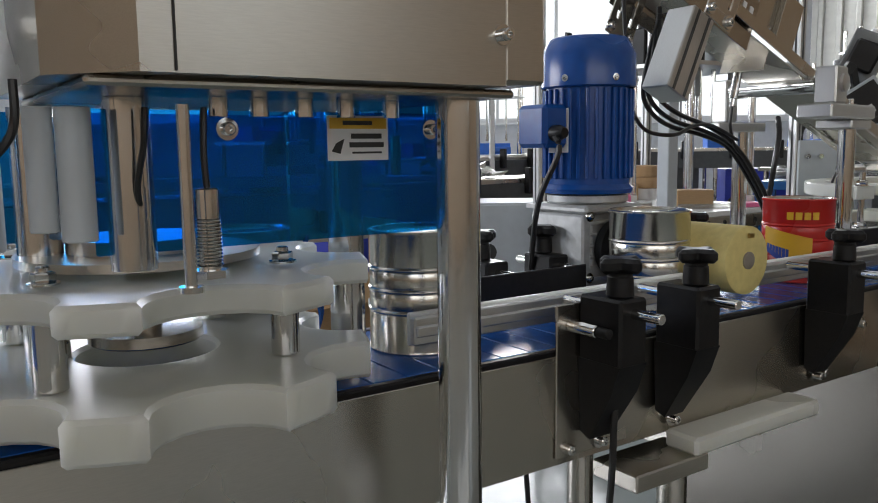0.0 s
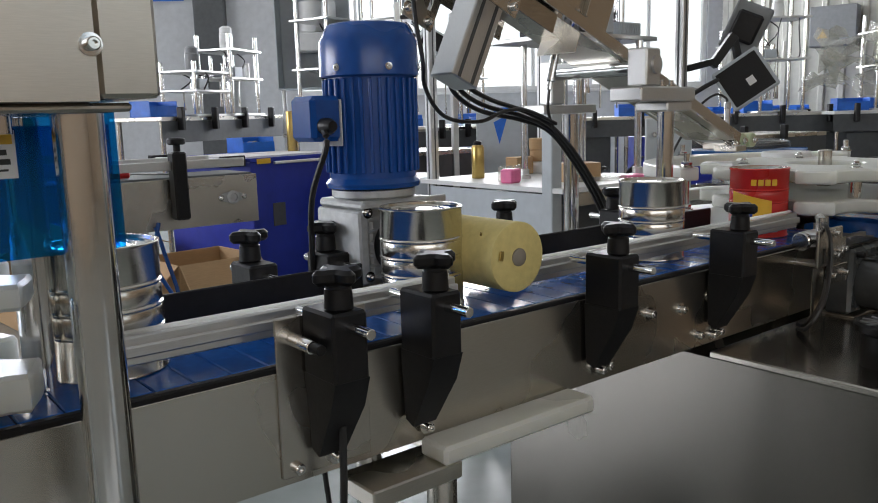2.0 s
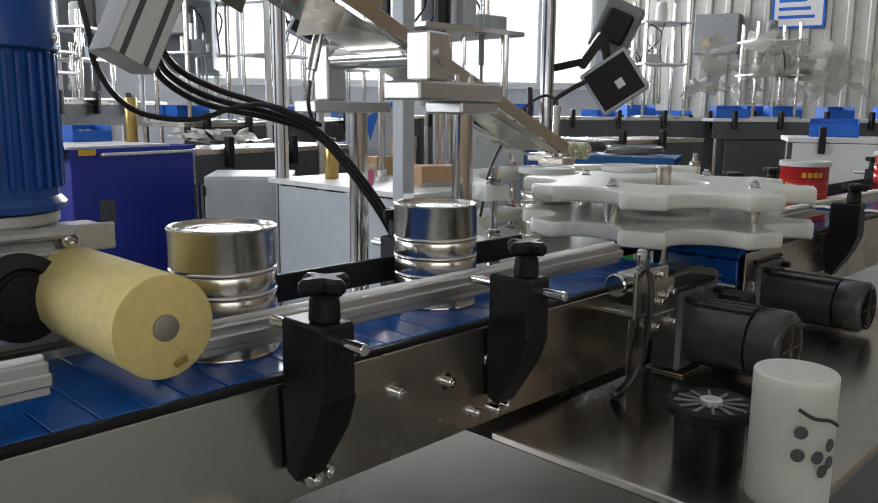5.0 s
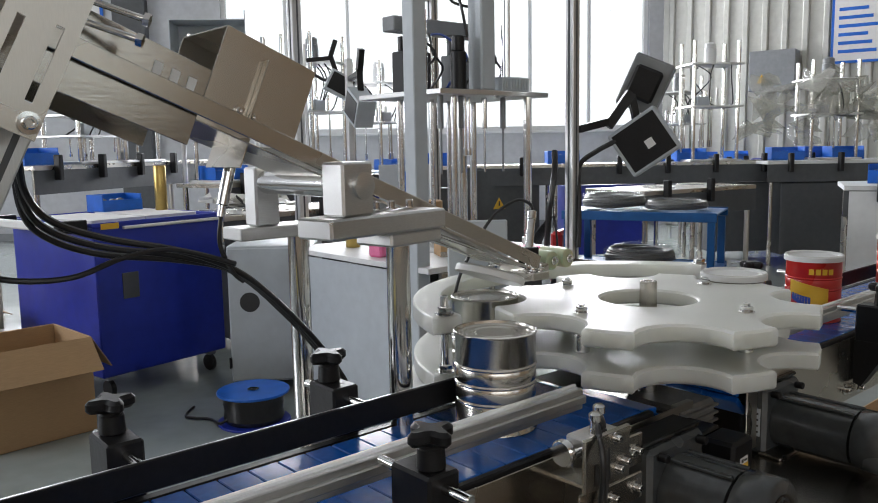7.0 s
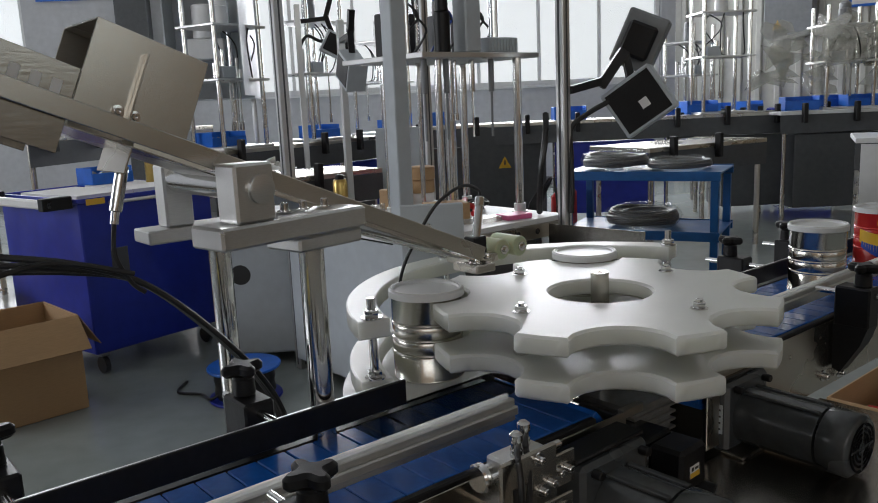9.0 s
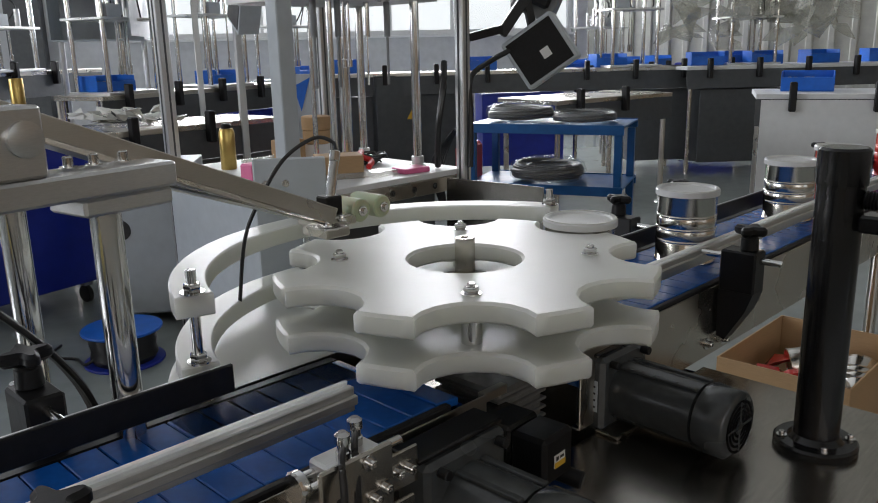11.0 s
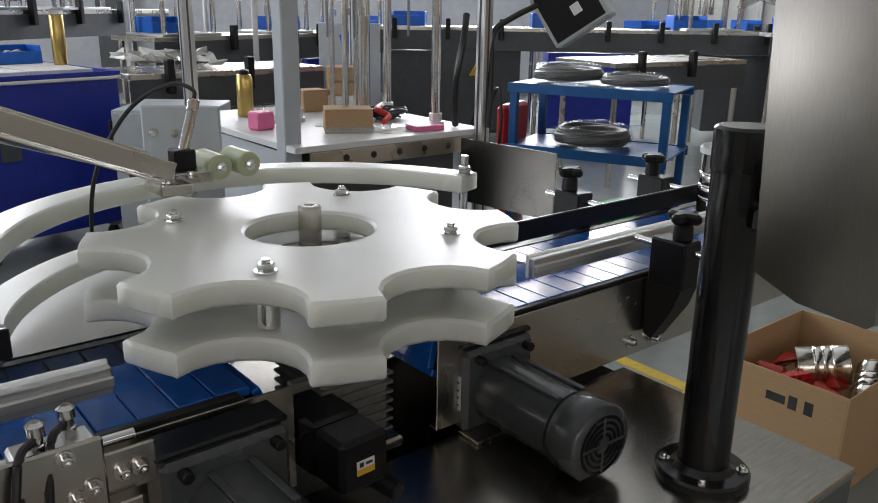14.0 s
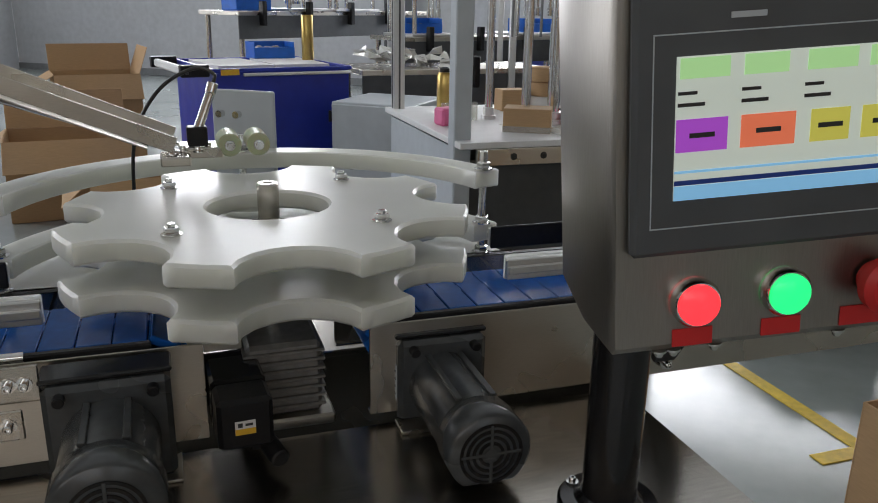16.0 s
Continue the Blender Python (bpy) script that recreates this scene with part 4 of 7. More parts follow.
for x in (-0.04, -0.022):
    s = Shape()
    bolt(s, tuple(CM @ Vector((x, -0.061, 0.002))), (0, -1, 0), 0.0040, 0.004)
    part("bolt", s, CHROME, feeder)
for y in (-0.0645, 0.0645):
    s = Shape()
    s.box(-0.30, -0.087, y - 0.001, y + 0.001, -0.060, 0.030, 0.0006, CM)
    part("inner_guide", s, DARKSTEEL, feeder, "dull stainless guide sheet")
for k in range(3):
    s = Shape()
    s.box(-0.150 + k * 0.020, -0.140 + k * 0.020, -0.0672, -0.0658, -0.010, 0.012, 0.0005, CM)
    part("guide_slot", s, WHITEPAINT, feeder, "bright adjusting slot")
# slotted magazine plates across the chute
for y, n_ in ((0.150, "front_slot_plate"), (0.345, "rear_slot_plate")):
    PM = Matrix.Translation((-0.851, y, 1.250)) @ Matrix.Rotation(radians(25.5), 4, "Y") @ Matrix.Diagonal((0.60, 1.0, 0.64, 1.0))
    s = Shape()
    slotted_plate(s, 0.052, 0.170, ((-0.034, -0.022, -0.124, -0.020), (0.018, 0.030, -0.124, -0.010), (-0.030, -0.020, 0.050, 0.100), (0.018, 0.030, 0.040, 0.110)), 0.0015, PM)
    part(n_, s, STEEL_V, feeder, "slotted stainless bracket plate")
    for bx, bz in ((-0.028, 0.085), (0.024, 0.075), (-0.04, -0.15), (0.035, -0.15)):
        s = Shape()
        bolt(s, tuple(PM @ Vector((bx, -0.0018, bz))), (0, -1, 0), 0.006, 0.006)
        part("bolt", s, CHROME, feeder)
UP = Vector((math.sin(SLOPE), 0, math.cos(SLOPE)))
STACK = Matrix.Translation((-0.840, 0.265, 1.300)) @ Matrix.Rotation(SLOPE, 4, "Y")
for a in (-62, -25, 35, 150, 205):
    s = Shape()
    s.box(0.062, 0.078, -0.008, 0.008, 0.02, 0.60, 0.001, STACK @ Matrix.Rotation(radians(a), 4, "Z"))
    post_ = part("magazine_post", s, ALU_V, feeder, "slotted aluminium magazine post")
    s = Shape()
    s.box(0.0781, 0.0787, -0.003, 0.003, 0.03, 0.59, 0.0002, STACK @ Matrix.Rotation(radians(a), 4, "Z"))
    part("slot", s, DARKGREY, post_)
for k in range(9):
    s = Shape()
    s.lathe([(0.048, 0.0), (0.0570, 0.0), (0.0570, 0.0075), (0.0548, 0.0092), (0.048, 0.0092)], 40, STACK @ Matrix.Translation((0, 0, -0.005 + k * 0.0096)))
    part("stacked_cap", s, CLEARLID, feeder, "milky cap stacked in the magazine")
s = Shape()
s.lathe([(0.058, 0.084), (0.064, 0.084), (0.064, 0.094), (0.058, 0.094), (0.058, 0.084)], 48, STACK, False)
part("magazine_hoop", s, HDPE, feeder, "white plastic hoop of the lid magazine")
for k, (a, z) in enumerate(((-150, 0.115), (-135, 0.090), (-165, 0.075), (-30, 0.000), (-30, -0.022))):
    AM = STACK @ Matrix.Translation((0, 0, z)) @ Matrix.Rotation(radians(a), 4, "Z")
    s = Shape()
    s.rod(tuple(AM @ Vector((0.040, 0, 0))), tuple(AM @ Vector((0.120, 0, 0))), 0.0035, 12)
    s.rod(tuple(AM @ Vector((0.120, 0, 0))), tuple(AM @ Vector((0.126, 0, 0))), 0.0075, 6)
    part("adjuster", s, BLACK if k < 3 else CHROME, feeder, "adjusting screw")
s = Shape()
s.hose([(-0.93, 0.20, 1.42), (-0.90, 0.185, 1.40), (-0.865, 0.19, 1.385), (-0.87, 0.205, 1.43), (-0.90, 0.20, 1.455), (-0.93, 0.205, 1.43), (-0.90, 0.19, 1.37), (-0.86, 0.19, 1.40)], 0.0045)
part("cable_loop", s, RUBBER, feeder)
s = Shape()
s.box(-0.060, 0.062, -0.058, 0.058, -0.004, 0.046, 0.003, Matrix.Translation((-0.895, 0.262, 1.288)) @ Matrix.Rotation(SLOPE, 4, "Y"))
part("lid_pusher", s, STEEL, feeder, "folded stainless pusher housing")
s = Shape()
s.box(-0.110, 0.060, -0.066, -0.064, -0.040, -0.006, 0.0006, Matrix.Translation((-0.895, 0.262, 1.288)) @ Matrix.Rotation(SLOPE, 4, "Y"))
part("pusher_side", s, DARKSTEEL, feeder)
s = Shape()
LEG = Matrix.Translation((-0.900, 0.215, 1.120)) @ Matrix.Rotation(radians(25.5), 4, "Y")
s.box(-0.026, 0.026, -0.026, 0.026, -0.075, 0.060, 0.002, LEG)
leg_ = part("profile_leg", s, ALU_V, feeder, "slotted aluminium profile leg")
for x in (-0.013, 0.013):
    s = Shape()
    s.box(x - 0.003, x + 0.003, -0.0268, -0.0262, -0.073, 0.058, 0.0002, LEG)
    part("groove", s, DARKGREY, leg_)
# sensor that hangs from the chute
s = Shape()
s.rod((-0.598, 0.325, 1.112), (-0.612, 0.325, 1.060), 0.0075, 18, 0.001)
s.rod((-0.612, 0.325, 1.060), (-0.615, 0.325, 1.046), 0.005, 14)
part("hanging_sensor", s, CHROME, feeder, "chrome barrel sensor")
s = Shape()
s.hose([(-0.615, 0.325, 1.046), (-0.618, 0.325, 1.010), (-0.603, 0.325, 0.975), (-0.588, 0.325, 0.960)], 0.0028)
part("sensor_lead", s, RUBBER, feeder)

press = thing("lid_press", "pair of pale green press rollers at the chute's end", "press roller")
for x in (-0.031, 0.009):
    s = Shape()
    s.rod((x, 0.285, 0.932), (x, 0.345, 0.932), 0.0165, 28, 0.002)
    part("roller", s, GREENISH, press)
    s = Shape()
    s.rod((x, 0.2845, 0.932), (x, 0.280, 0.932), 0.0075, 18, 0.001)
    s.rod((x, 0.280, 0.932), (x, 0.276, 0.932), 0.004, 6)
    part("axle_nut", s, CHROME, press)
s = Shape()
s.box(-0.100, -0.040, 0.285, 0.345, 0.915, 0.930, 0.002)
s.box(-0.125, -0.085, 0.245, 0.300, 0.912, 0.925, 0.002)
part("link", s, STEEL, press)
s = Shape()
for x, y in ((-0.11, 0.26), (-0.095, 0.285), (-0.06, 0.30), (-0.075, 0.275)):
    bolt(s, (x, y, 0.926), (0, 0, 1), 0.0042, 0.007)
part("bolt", s, CHROME, press)
s = Shape()
s.box(-0.088, -0.060, 0.290, 0.315, 0.931, 0.958, 0.002)
part("sensor_clip", s, BLACK, press)
s = Shape()
s.rod((-0.076, 0.30, 0.945), (-0.052, 0.315, 1.002), 0.0068, 18, 0.001)
s.rod((-0.052, 0.315, 1.002), (-0.047, 0.318, 1.016), 0.0078, 12, 0.001)
part("sensor", s, CHROME, press, "chrome barrel sensor")
s = Shape()
s.hose([(-0.047, 0.318, 1.016), (-0.045, 0.325, 1.028), (-0.070, 0.335, 1.035), (-0.115, 0.345, 1.010), (-0.150, 0.355, 0.960), (-0.165, 0.38, 0.90), (-0.170, 0.40, 0.80)], 0.0028)
part("lead", s, RUBBER, press)
s = Shape()
BP = pose(-0.040, 0.545, 0, 0, 0, -36)
s.box(0.0, 0.118, 0.0, 0.008, 0.626, 0.985, 0.006, BP)
part("back_plate", s, GREYPAINT, press, "pale grey mounting plate")
for x in (0.020, 0.052):
    s = Shape()
    s.rod(tuple(BP @ Vector((x, -0.0005, 0.945))), tuple(BP @ Vector((x, -0.012, 0.945))), 0.006, 16)
    part("screw", s, CHROME, press)

lid_rest = thing("spare_cap", "milky plastic cap waiting in the chute", "lid stack")
for k in range(1):
    s = Shape()
    x = -0.163 - 0.137 * (k + 4)
    s.lathe([(0.0, 0.0), (0.0475, 0.0), (0.049, 0.003), (0.0555, 0.003), (0.0570, 0.0015), (0.0570, -0.0075)], 40, Matrix.Translation((x, 0.305, chute(x) - 0.006)) @ Matrix.Rotation(SLOPE, 4, "Y"), False)
    part("cap", s, CLEARLID, lid_rest)

# ---- drives under the starwheel ----
def gearmotor(m, label, r=0.047, length=0.20, tag=True):
    """Dark grey gearmotor; its fan end is at the origin, its gearbox behind at +y."""
    g = thing("gearmotor", label, "motor", m, group="gearmotors under the starwheel")
    s = Shape()
    pts = []
    for k in range(48):
        a = 2 * math.pi * k / 48
        pts.append((r * math.cos(a), max(r * math.sin(a), -r * 0.80)))
    s.plate(pts, 0.0, 0.046, None, 0.004, pose(0, 0.047, 0, 90))
    part("fan_cover", s, MOTORGREY, g, "", 50)
    s = Shape()
    s.lathe([(r * 0.93, 0.0), (r * 0.93, length - 0.08)], 48, pose(0, length - 0.0305, 0, 90))
    for x in (-0.020, 0.020):
        s.box(x - 0.004, x + 0.004, 0.05, length - 0.031, r * 0.84, r * 0.93, 0.001)
    part("body", s, MOTORGREY, g)
    for k, rr in enumerate((0.011, 0.018, 0.025, 0.032)):
        s = Shape()
        s.lathe([(rr, 0), (rr + 0.0035, 0), (rr + 0.0035, 0.0012), (rr, 0.0012), (rr, 0)], 40, pose(0, 0.0002, 0, 90), False)
        part("grille_ring", s, BLACKPAINT, g)
    s = Shape()
    s.rod((0, 0.0, 0), (0, -0.0015, 0), 0.007, 20)
    s.box(-0.034, 0.034, -0.0016, 0.0, -0.0018, 0.0018, 0.0005)
    s.box(-0.0018, 0.0018, -0.0016, 0.0, -0.034, 0.034, 0.0005)
    part("grille_cross", s, MOTORGREY, g)
    s = Shape()
    s.box(-r - 0.010, r + 0.010, length - 0.03, length + 0.018, -r, r + 0.014, 0.006)
    part("gearbox", s, MOTORGREY, g)
    s = Shape()
    s.box(-r - 0.012, r + 0.012, length - 0.022, length + 0.020, r + 0.0145, r + 0.021, 0.002)
    part("flange_plate", s, BLACKPAINT, g)
    for x in (-r + 0.008, r - 0.008):
        s = Shape()
        s.rod((x, length - 0.0305, r + 0.004), (x, length - 0.044, r + 0.004), 0.006, 12, 0.001)
        part("bolt", s, BLACK, g)
    if tag:
        s = Shape()
        s.box(-r - 0.0112, -r - 0.0102, length - 0.022, length - 0.004, -0.018, 0.028, 0.0002)
        t_ = part("rating_label", s, GREYPAINT, g, "grey rating label with unreadable print")
        s = Shape()
        for k in range(4):
            s.box(-r - 0.0118, -r - 0.0113, length - 0.019, length - 0.007, -0.012 + k * 0.010, -0.009 + k * 0.010, 0.0001)
        part("print_bar", s, INK, t_)
    return g


gearmotor(pose(0.187, -0.188, 0.674, 0, 0, -1), "dark grey gearmotor with a round fan grille")
gearmotor(pose(-0.190, -0.200, 0.684, 0, 0, 1), "dark grey gearmotor lying on the machine base", 0.053, 0.165, False)
mt = Shape()
mt.box(0.130, 0.245, -0.045, -0.008, 0.6255, 0.6300, 0.001)
solid("motor_mount", mt, STEEL, "stainless mounting plate under a gearmotor", "mount", group="mounts of the gearmotors")
mt = Shape()
mt.box(-0.247, -0.125, -0.070, -0.008, 0.6255, 0.6290, 0.001)
solid("motor_mount", mt, STEEL, "stainless mounting plate under a gearmotor", "mount", group="mounts of the gearmotors")

servo = thing("servo_motor", "black servo motor with a yellow warning tag", "motor", pose(-0.056, -0.082, 0.690, 0, 0, 3))
s = Shape()
s.box(-0.030, 0.030, 0.0, 0.050, -0.030, 0.030, 0.005)
part("encoder_cap", s, BLACK, servo)
s = Shape()
s.box(-0.0305, 0.0305, 0.0505, 0.118, -0.032, 0.032, 0.004)
part("body", s, BLACKPAINT, servo)
s = Shape()
s.box(-0.034, 0.034, 0.1185, 0.130, -0.034, 0.034, 0.003)
part("flange", s, BLACK, servo)
s = Shape()
s.rod((0.022, 0.030, -0.034), (0.034, -0.012, -0.042), 0.011, 16, 0.002)
s.box(0.005, 0.028, 0.012, 0.07, -0.040, -0.0305, 0.002)
part("plug", s, BLACK, servo)
s = Shape()
s.box(-0.012, 0.010, -0.0012, -0.0002, -0.010, 0.006, 0.0002)
tg = part("tag", s, PAPER, servo, "white and yellow warning tag")
s = Shape()
s.box(-0.012, 0.010, -0.0018, -0.0013, -0.010, -0.003, 0.0001)
part("tag_band", s, PRINTYEL, tg)
s = Shape()
s.box(-0.009, -0.004, -0.0018, -0.0013, -0.001, 0.004, 0.0001)
s.box(-0.001, 0.007, -0.0018, -0.0013, 0.000, 0.003, 0.0001)
part("print_bar", s, INK, tg)
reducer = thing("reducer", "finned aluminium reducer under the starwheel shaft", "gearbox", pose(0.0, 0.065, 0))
# Housing and fins take the cast colour with the shade painted in
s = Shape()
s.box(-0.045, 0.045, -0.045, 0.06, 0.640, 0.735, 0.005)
part("housing", s, SHADEDCAST, reducer)
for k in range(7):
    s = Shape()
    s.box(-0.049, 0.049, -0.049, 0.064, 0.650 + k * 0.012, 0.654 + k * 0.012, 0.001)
    part("fin", s, SHADEDCAST, reducer)
s = Shape()
s.box(-0.06, 0.06, -0.055, 0.07, 0.6255, 0.6395, 0.003)
part("foot_plate", s, STEEL, reducer)
s = Shape()
s.rod((0, 0.05, 0.7355), (0, 0.05, 0.8075), 0.016, 24)
part("output_shaft", s, CHROME, reducer)

stop = thing("can_stop", "pneumatic can stop with two black air hoses", "air cylinder")
s = Shape()
s.box(-0.385, -0.300, -0.068, -0.062, 0.735, 0.800, 0.002)
s.box(-0.372, -0.335, -0.0615, -0.0035, 0.735, 0.741, 0.001)
part("bracket", s, STEEL_V, stop, "slotted stainless bracket plate")
s = Shape()
for x in (-0.365, -0.345):
    s.box(x - 0.003, x + 0.003, -0.0695, -0.0682, 0.742, 0.768, 0.0005)
part("slot", s, INK, stop)
s = Shape()
s.box(-0.365, -0.300, -0.060, -0.022, 0.768, 0.792, 0.003)
part("cylinder_block", s, ALU, stop)
s = Shape()
for y in (-0.052, -0.030):
    s.rod((-0.385, y, 0.780), (-0.365, y, 0.780), 0.005, 14)
part("tie_rod", s, CHROME, stop)
s = Shape()
s.rod((-0.395, -0.041, 0.780), (-0.385, -0.041, 0.780), 0.016, 20, 0.002)
part("end_cap", s, CHROME, stop)
s = Shape()
s.rod((-0.300, -0.041, 0.780), (-0.268, -0.041, 0.780), 0.005, 14)
part("piston", s, CHROME, stop)
for x, y in ((-0.345, -0.050), (-0.318, -0.035)):
    s = Shape()
    s.lathe([(0.007, 0), (0.007, 0.008), (0.0055, 0.009), (0.0055, 0.016), (0.0075, 0.017), (0.0075, 0.025), (0.004, 0.028)], 14, Matrix.Translation((x, y, 0.7925)))
    part("fitting", s, CHROME, stop, "brass-nickel push fitting")
    s = Shape()
    s.hose([(x - 0.004, y - 0.006, 0.806), (x - 0.016, y - 0.018, 0.804), (x - 0.024, y - 0.030, 0.78), (x - 0.030, y - 0.034, 0.74), (x - 0.050, y - 0.035, 0.68), (x - 0.070, y - 0.02, 0.640), (x - 0.05, y + 0.005, 0.630)], 0.0036)
    part("air_hose", s, RUBBER, stop)
for x, z in ((-0.325, 0.752), (-0.312, 0.758), (-0.33, 0.790)):
    s = Shape()
    bolt(s, (x, -0.0685, z), (0, -1, 0), 0.0045, 0.007)
    part("bolt", s, CHROME, stop)
s = Shape()
s.rod((-0.372, -0.0625, 0.783), (-0.372, -0.066, 0.783), 0.003, 10)
part("indicator", s, LED, stop, "small red indicator light")
sup = Shape()
sup.box(-0.386, -0.345, -0.0616, -0.0585, 0.6255, 0.7345, 0.001)
solid("stop_support", sup, STEEL_V, "bent stainless support strip of the can stop", "bracket")

for k, (x0, x1, z0, z1) in enumerate(((-0.345, -0.272, 0.700, 0.733), (-0.298, -0.255, 0.735, 0.775))):
    s = Shape()
    s.box(x0, x1, -0.066 + 0.012 * k, -0.062 + 0.012 * k, z0, z1, 0.0015)
    part("adjusting_plate", s, STEEL_V, stop, "slotted stainless adjusting plate")
    for x in (x0 + 0.014, x1 - 0.014):
        s = Shape()
        bolt(s, (x, -0.0662 + 0.012 * k, (z0 + z1) / 2), (0, -1, 0), 0.0048, 0.008)
        part("bolt", s, CHROME, stop)

# ---- operator panel ----
pole = thing("panel_pole", "glossy black round pole on a bolted flange", "pole", pose(0.297, -0.246, 0.6252))
s = Shape()
s.lathe([(0.052, 0), (0.053, 0.003), (0.053, 0.009), (0.050, 0.012), (0.036, 0.013), (0.033, 0.016), (0.0295, 0.020)], 40)
part("flange", s, BLACKPAINT, pole)
s = Shape()
s.lathe([(0.0285, 0.0135), (0.0285, 0.395)], 40)
s.lathe([(0.0300, 0.355), (0.0305, 0.357), (0.0305, 0.398), (0.027, 0.401)], 40)
part("tube", s, BLACKPAINT, pole)
for k in range(4):
    a = radians(45 + 90 * k - 12)
    s = Shape()
    bolt(s, (0.043 * math.cos(a), 0.043 * math.sin(a), 0.0125), (0, 0, 1), 0.004, 0.005)
    part("bolt", s, CHROME, pole)
s = Shape()
for k in range(16):
    s.lathe([(0.010, 0), (0.012, 0.002), (0.010, 0.004)], 16, pose(0.0, -0.029 - k * 0.004, 0.338, 90), False)
part("cable_conduit", s, BLACK, pole, "ribbed black cable conduit")
s = Shape()
s.box(-0.018, 0.018, -0.088, -0.028, 0.300, 0.322, 0.003)
part("arm", s, BLACKPAINT, pole)

PANEL = pose(0.210, -0.461, 0.945, 0, -4.5, -11)
panel = thing("operator_panel", "stainless operator panel with touch screen and lit push buttons", "control panel", PANEL)
s = Shape()
s.hull([(x, y, z) for x in (-0.053, 0.30) for y, z in ((0.006, -0.036), (0.0, -0.030), (0.0, 0.215), (0.006, 0.222), (0.115, 0.222), (0.115, -0.022), (0.07, -0.036))] + [(x, 0.006, z) for x in (-0.057, 0.304) for z in (-0.030, 0.216)] + [(x, 0.112, z) for x in (-0.057, 0.304) for z in (-0.014, 0.216)])
part("housing", s, PANELSTEEL, panel, "brushed stainless housing")
s = Shape()
s.box(-0.0465, 0.205, -0.010, -0.0005, 0.0355, 0.196, 0.004)
screen = part("screen_frame", s, DARKGREY, panel, "dark grey touch-screen frame")
s = Shape()
for b in ((-0.0350, 0.190, 0.0540, 0.0548), (-0.0350, 0.190, 0.1715, 0.1723), (-0.0350, -0.0342, 0.0549, 0.1714)):
    s.box(b[0], b[1], -0.0108, -0.0102, b[2], b[3], 0.0001)
part("frame_line", s, GREYPAINT, screen)
s = Shape()
s.box(0.012, 0.034, -0.0108, -0.0102, 0.1790, 0.1825, 0.0001)
part("maker_mark", s, GREYPAINT, screen, "pale unreadable maker mark")
SX, SZ = -0.0205, 0.072
s = Shape()
s.box(SX, SX + 0.185, -0.0112, -0.0103, SZ, SZ + 0.087, 0.0001)
part("display", s, SCRWHITE, screen, "glowing white display")
def icon(name, mat, a, b, c, d):
    k = Shape()
    k.box(SX + a, SX + b, -0.0118, -0.0113, SZ + c, SZ + d, 0.0001)
    part(name, k, mat, screen)
icon("status_band", SCRBLUE, 0.0, 0.185, 0.0, 0.009)
icon("status_band", PRINTBLU, 0.0, 0.185, 0.0095, 0.0125)
icon("status_band", SCRBLUE, 0.0, 0.185, 0.017, 0.0185)
for a, b, m_ in ((0.0004, 0.033, SCRPURPLE), (0.0415, 0.0765, SCRORANGE), (0.0865, 0.112, SCROLIVE), (0.120, 0.150, SCROLIVE)):
    icon("screen_button", m_, a, b, 0.030, 0.050)
    k = Shape()
    k.box(SX + (a + b) / 2 - 0.008, SX + (a + b) / 2 + 0.008, -0.0124, -0.0119, SZ + 0.0385, SZ + 0.0415, 0.0001)
    part("print_bar", k, INK, screen)
for a, b in ((0.002, 0.033), (0.042, 0.070), (0.082, 0.114), (0.122, 0.152)):
    icon("screen_button", SCRGREEN, a, b, 0.074, 0.086)
for k in range(3):
    icon("print_bar", INK, 0.001 + k * 0.040, 0.018 + k * 0.040, 0.0575, 0.0597)
    icon("print_bar", INK, 0.001 + k * 0.040, 0.013 + k * 0.040, 0.0645, 0.0665)
def push_button(x, z, m_, label):
    b = Shape()
    b.lathe([(0.0165, 0), (0.0168, 0.002), (0.0168, 0.006), (0.0150, 0.009), (0.0140, 0.009)], 32, pose(x, -0.0003, z, 90), False)
    ring_ = part("button_ring", b, CHROME, panel, "chrome button ring")
    b = Shape()
    b.lathe([(0.0140, 0.004), (0.0138, 0.011), (0.010, 0.0135), (0.0, 0.0142)], 32, pose(x, -0.0003, z, 90), False)
    part("button_cap", b, m_, ring_, label)
    b = Shape()
    b.box(x - 0.014, x + 0.014, -0.0012, -0.0002, z - 0.032, z - 0.0195, 0.0002)
    part("button_label", b, REDPLAST, panel, "dull red label strip")
push_button(0.0, 0.0, LAMPRED, "lit red lamp")
push_button(0.0625, 0.001, LAMPGREEN, "lit green lamp")
b = Shape()
b.lathe([(0.012, 0.002), (0.012, 0.012), (0.019, 0.014), (0.0195, 0.022), (0.015, 0.026), (0.0, 0.027)], 32, pose(0.125, -0.0003, 0.004, 90), False)
part("stop_button", b, REDPLAST, panel, "red emergency stop mushroom")
b = Shape()
b.box(0.105, 0.145, -0.0012, -0.0002, -0.030, -0.016, 0.0002)
part("button_label", b, REDPLAST, panel)
for x in (-0.02, -0.01, 0.02, 0.11):
    b = Shape()
    bolt(b, (x, 0.008 if x > 0 else 0.006, -0.0362), (0, 0, -1), 0.003, 0.004)
    part("screw", b, CHROME, panel)

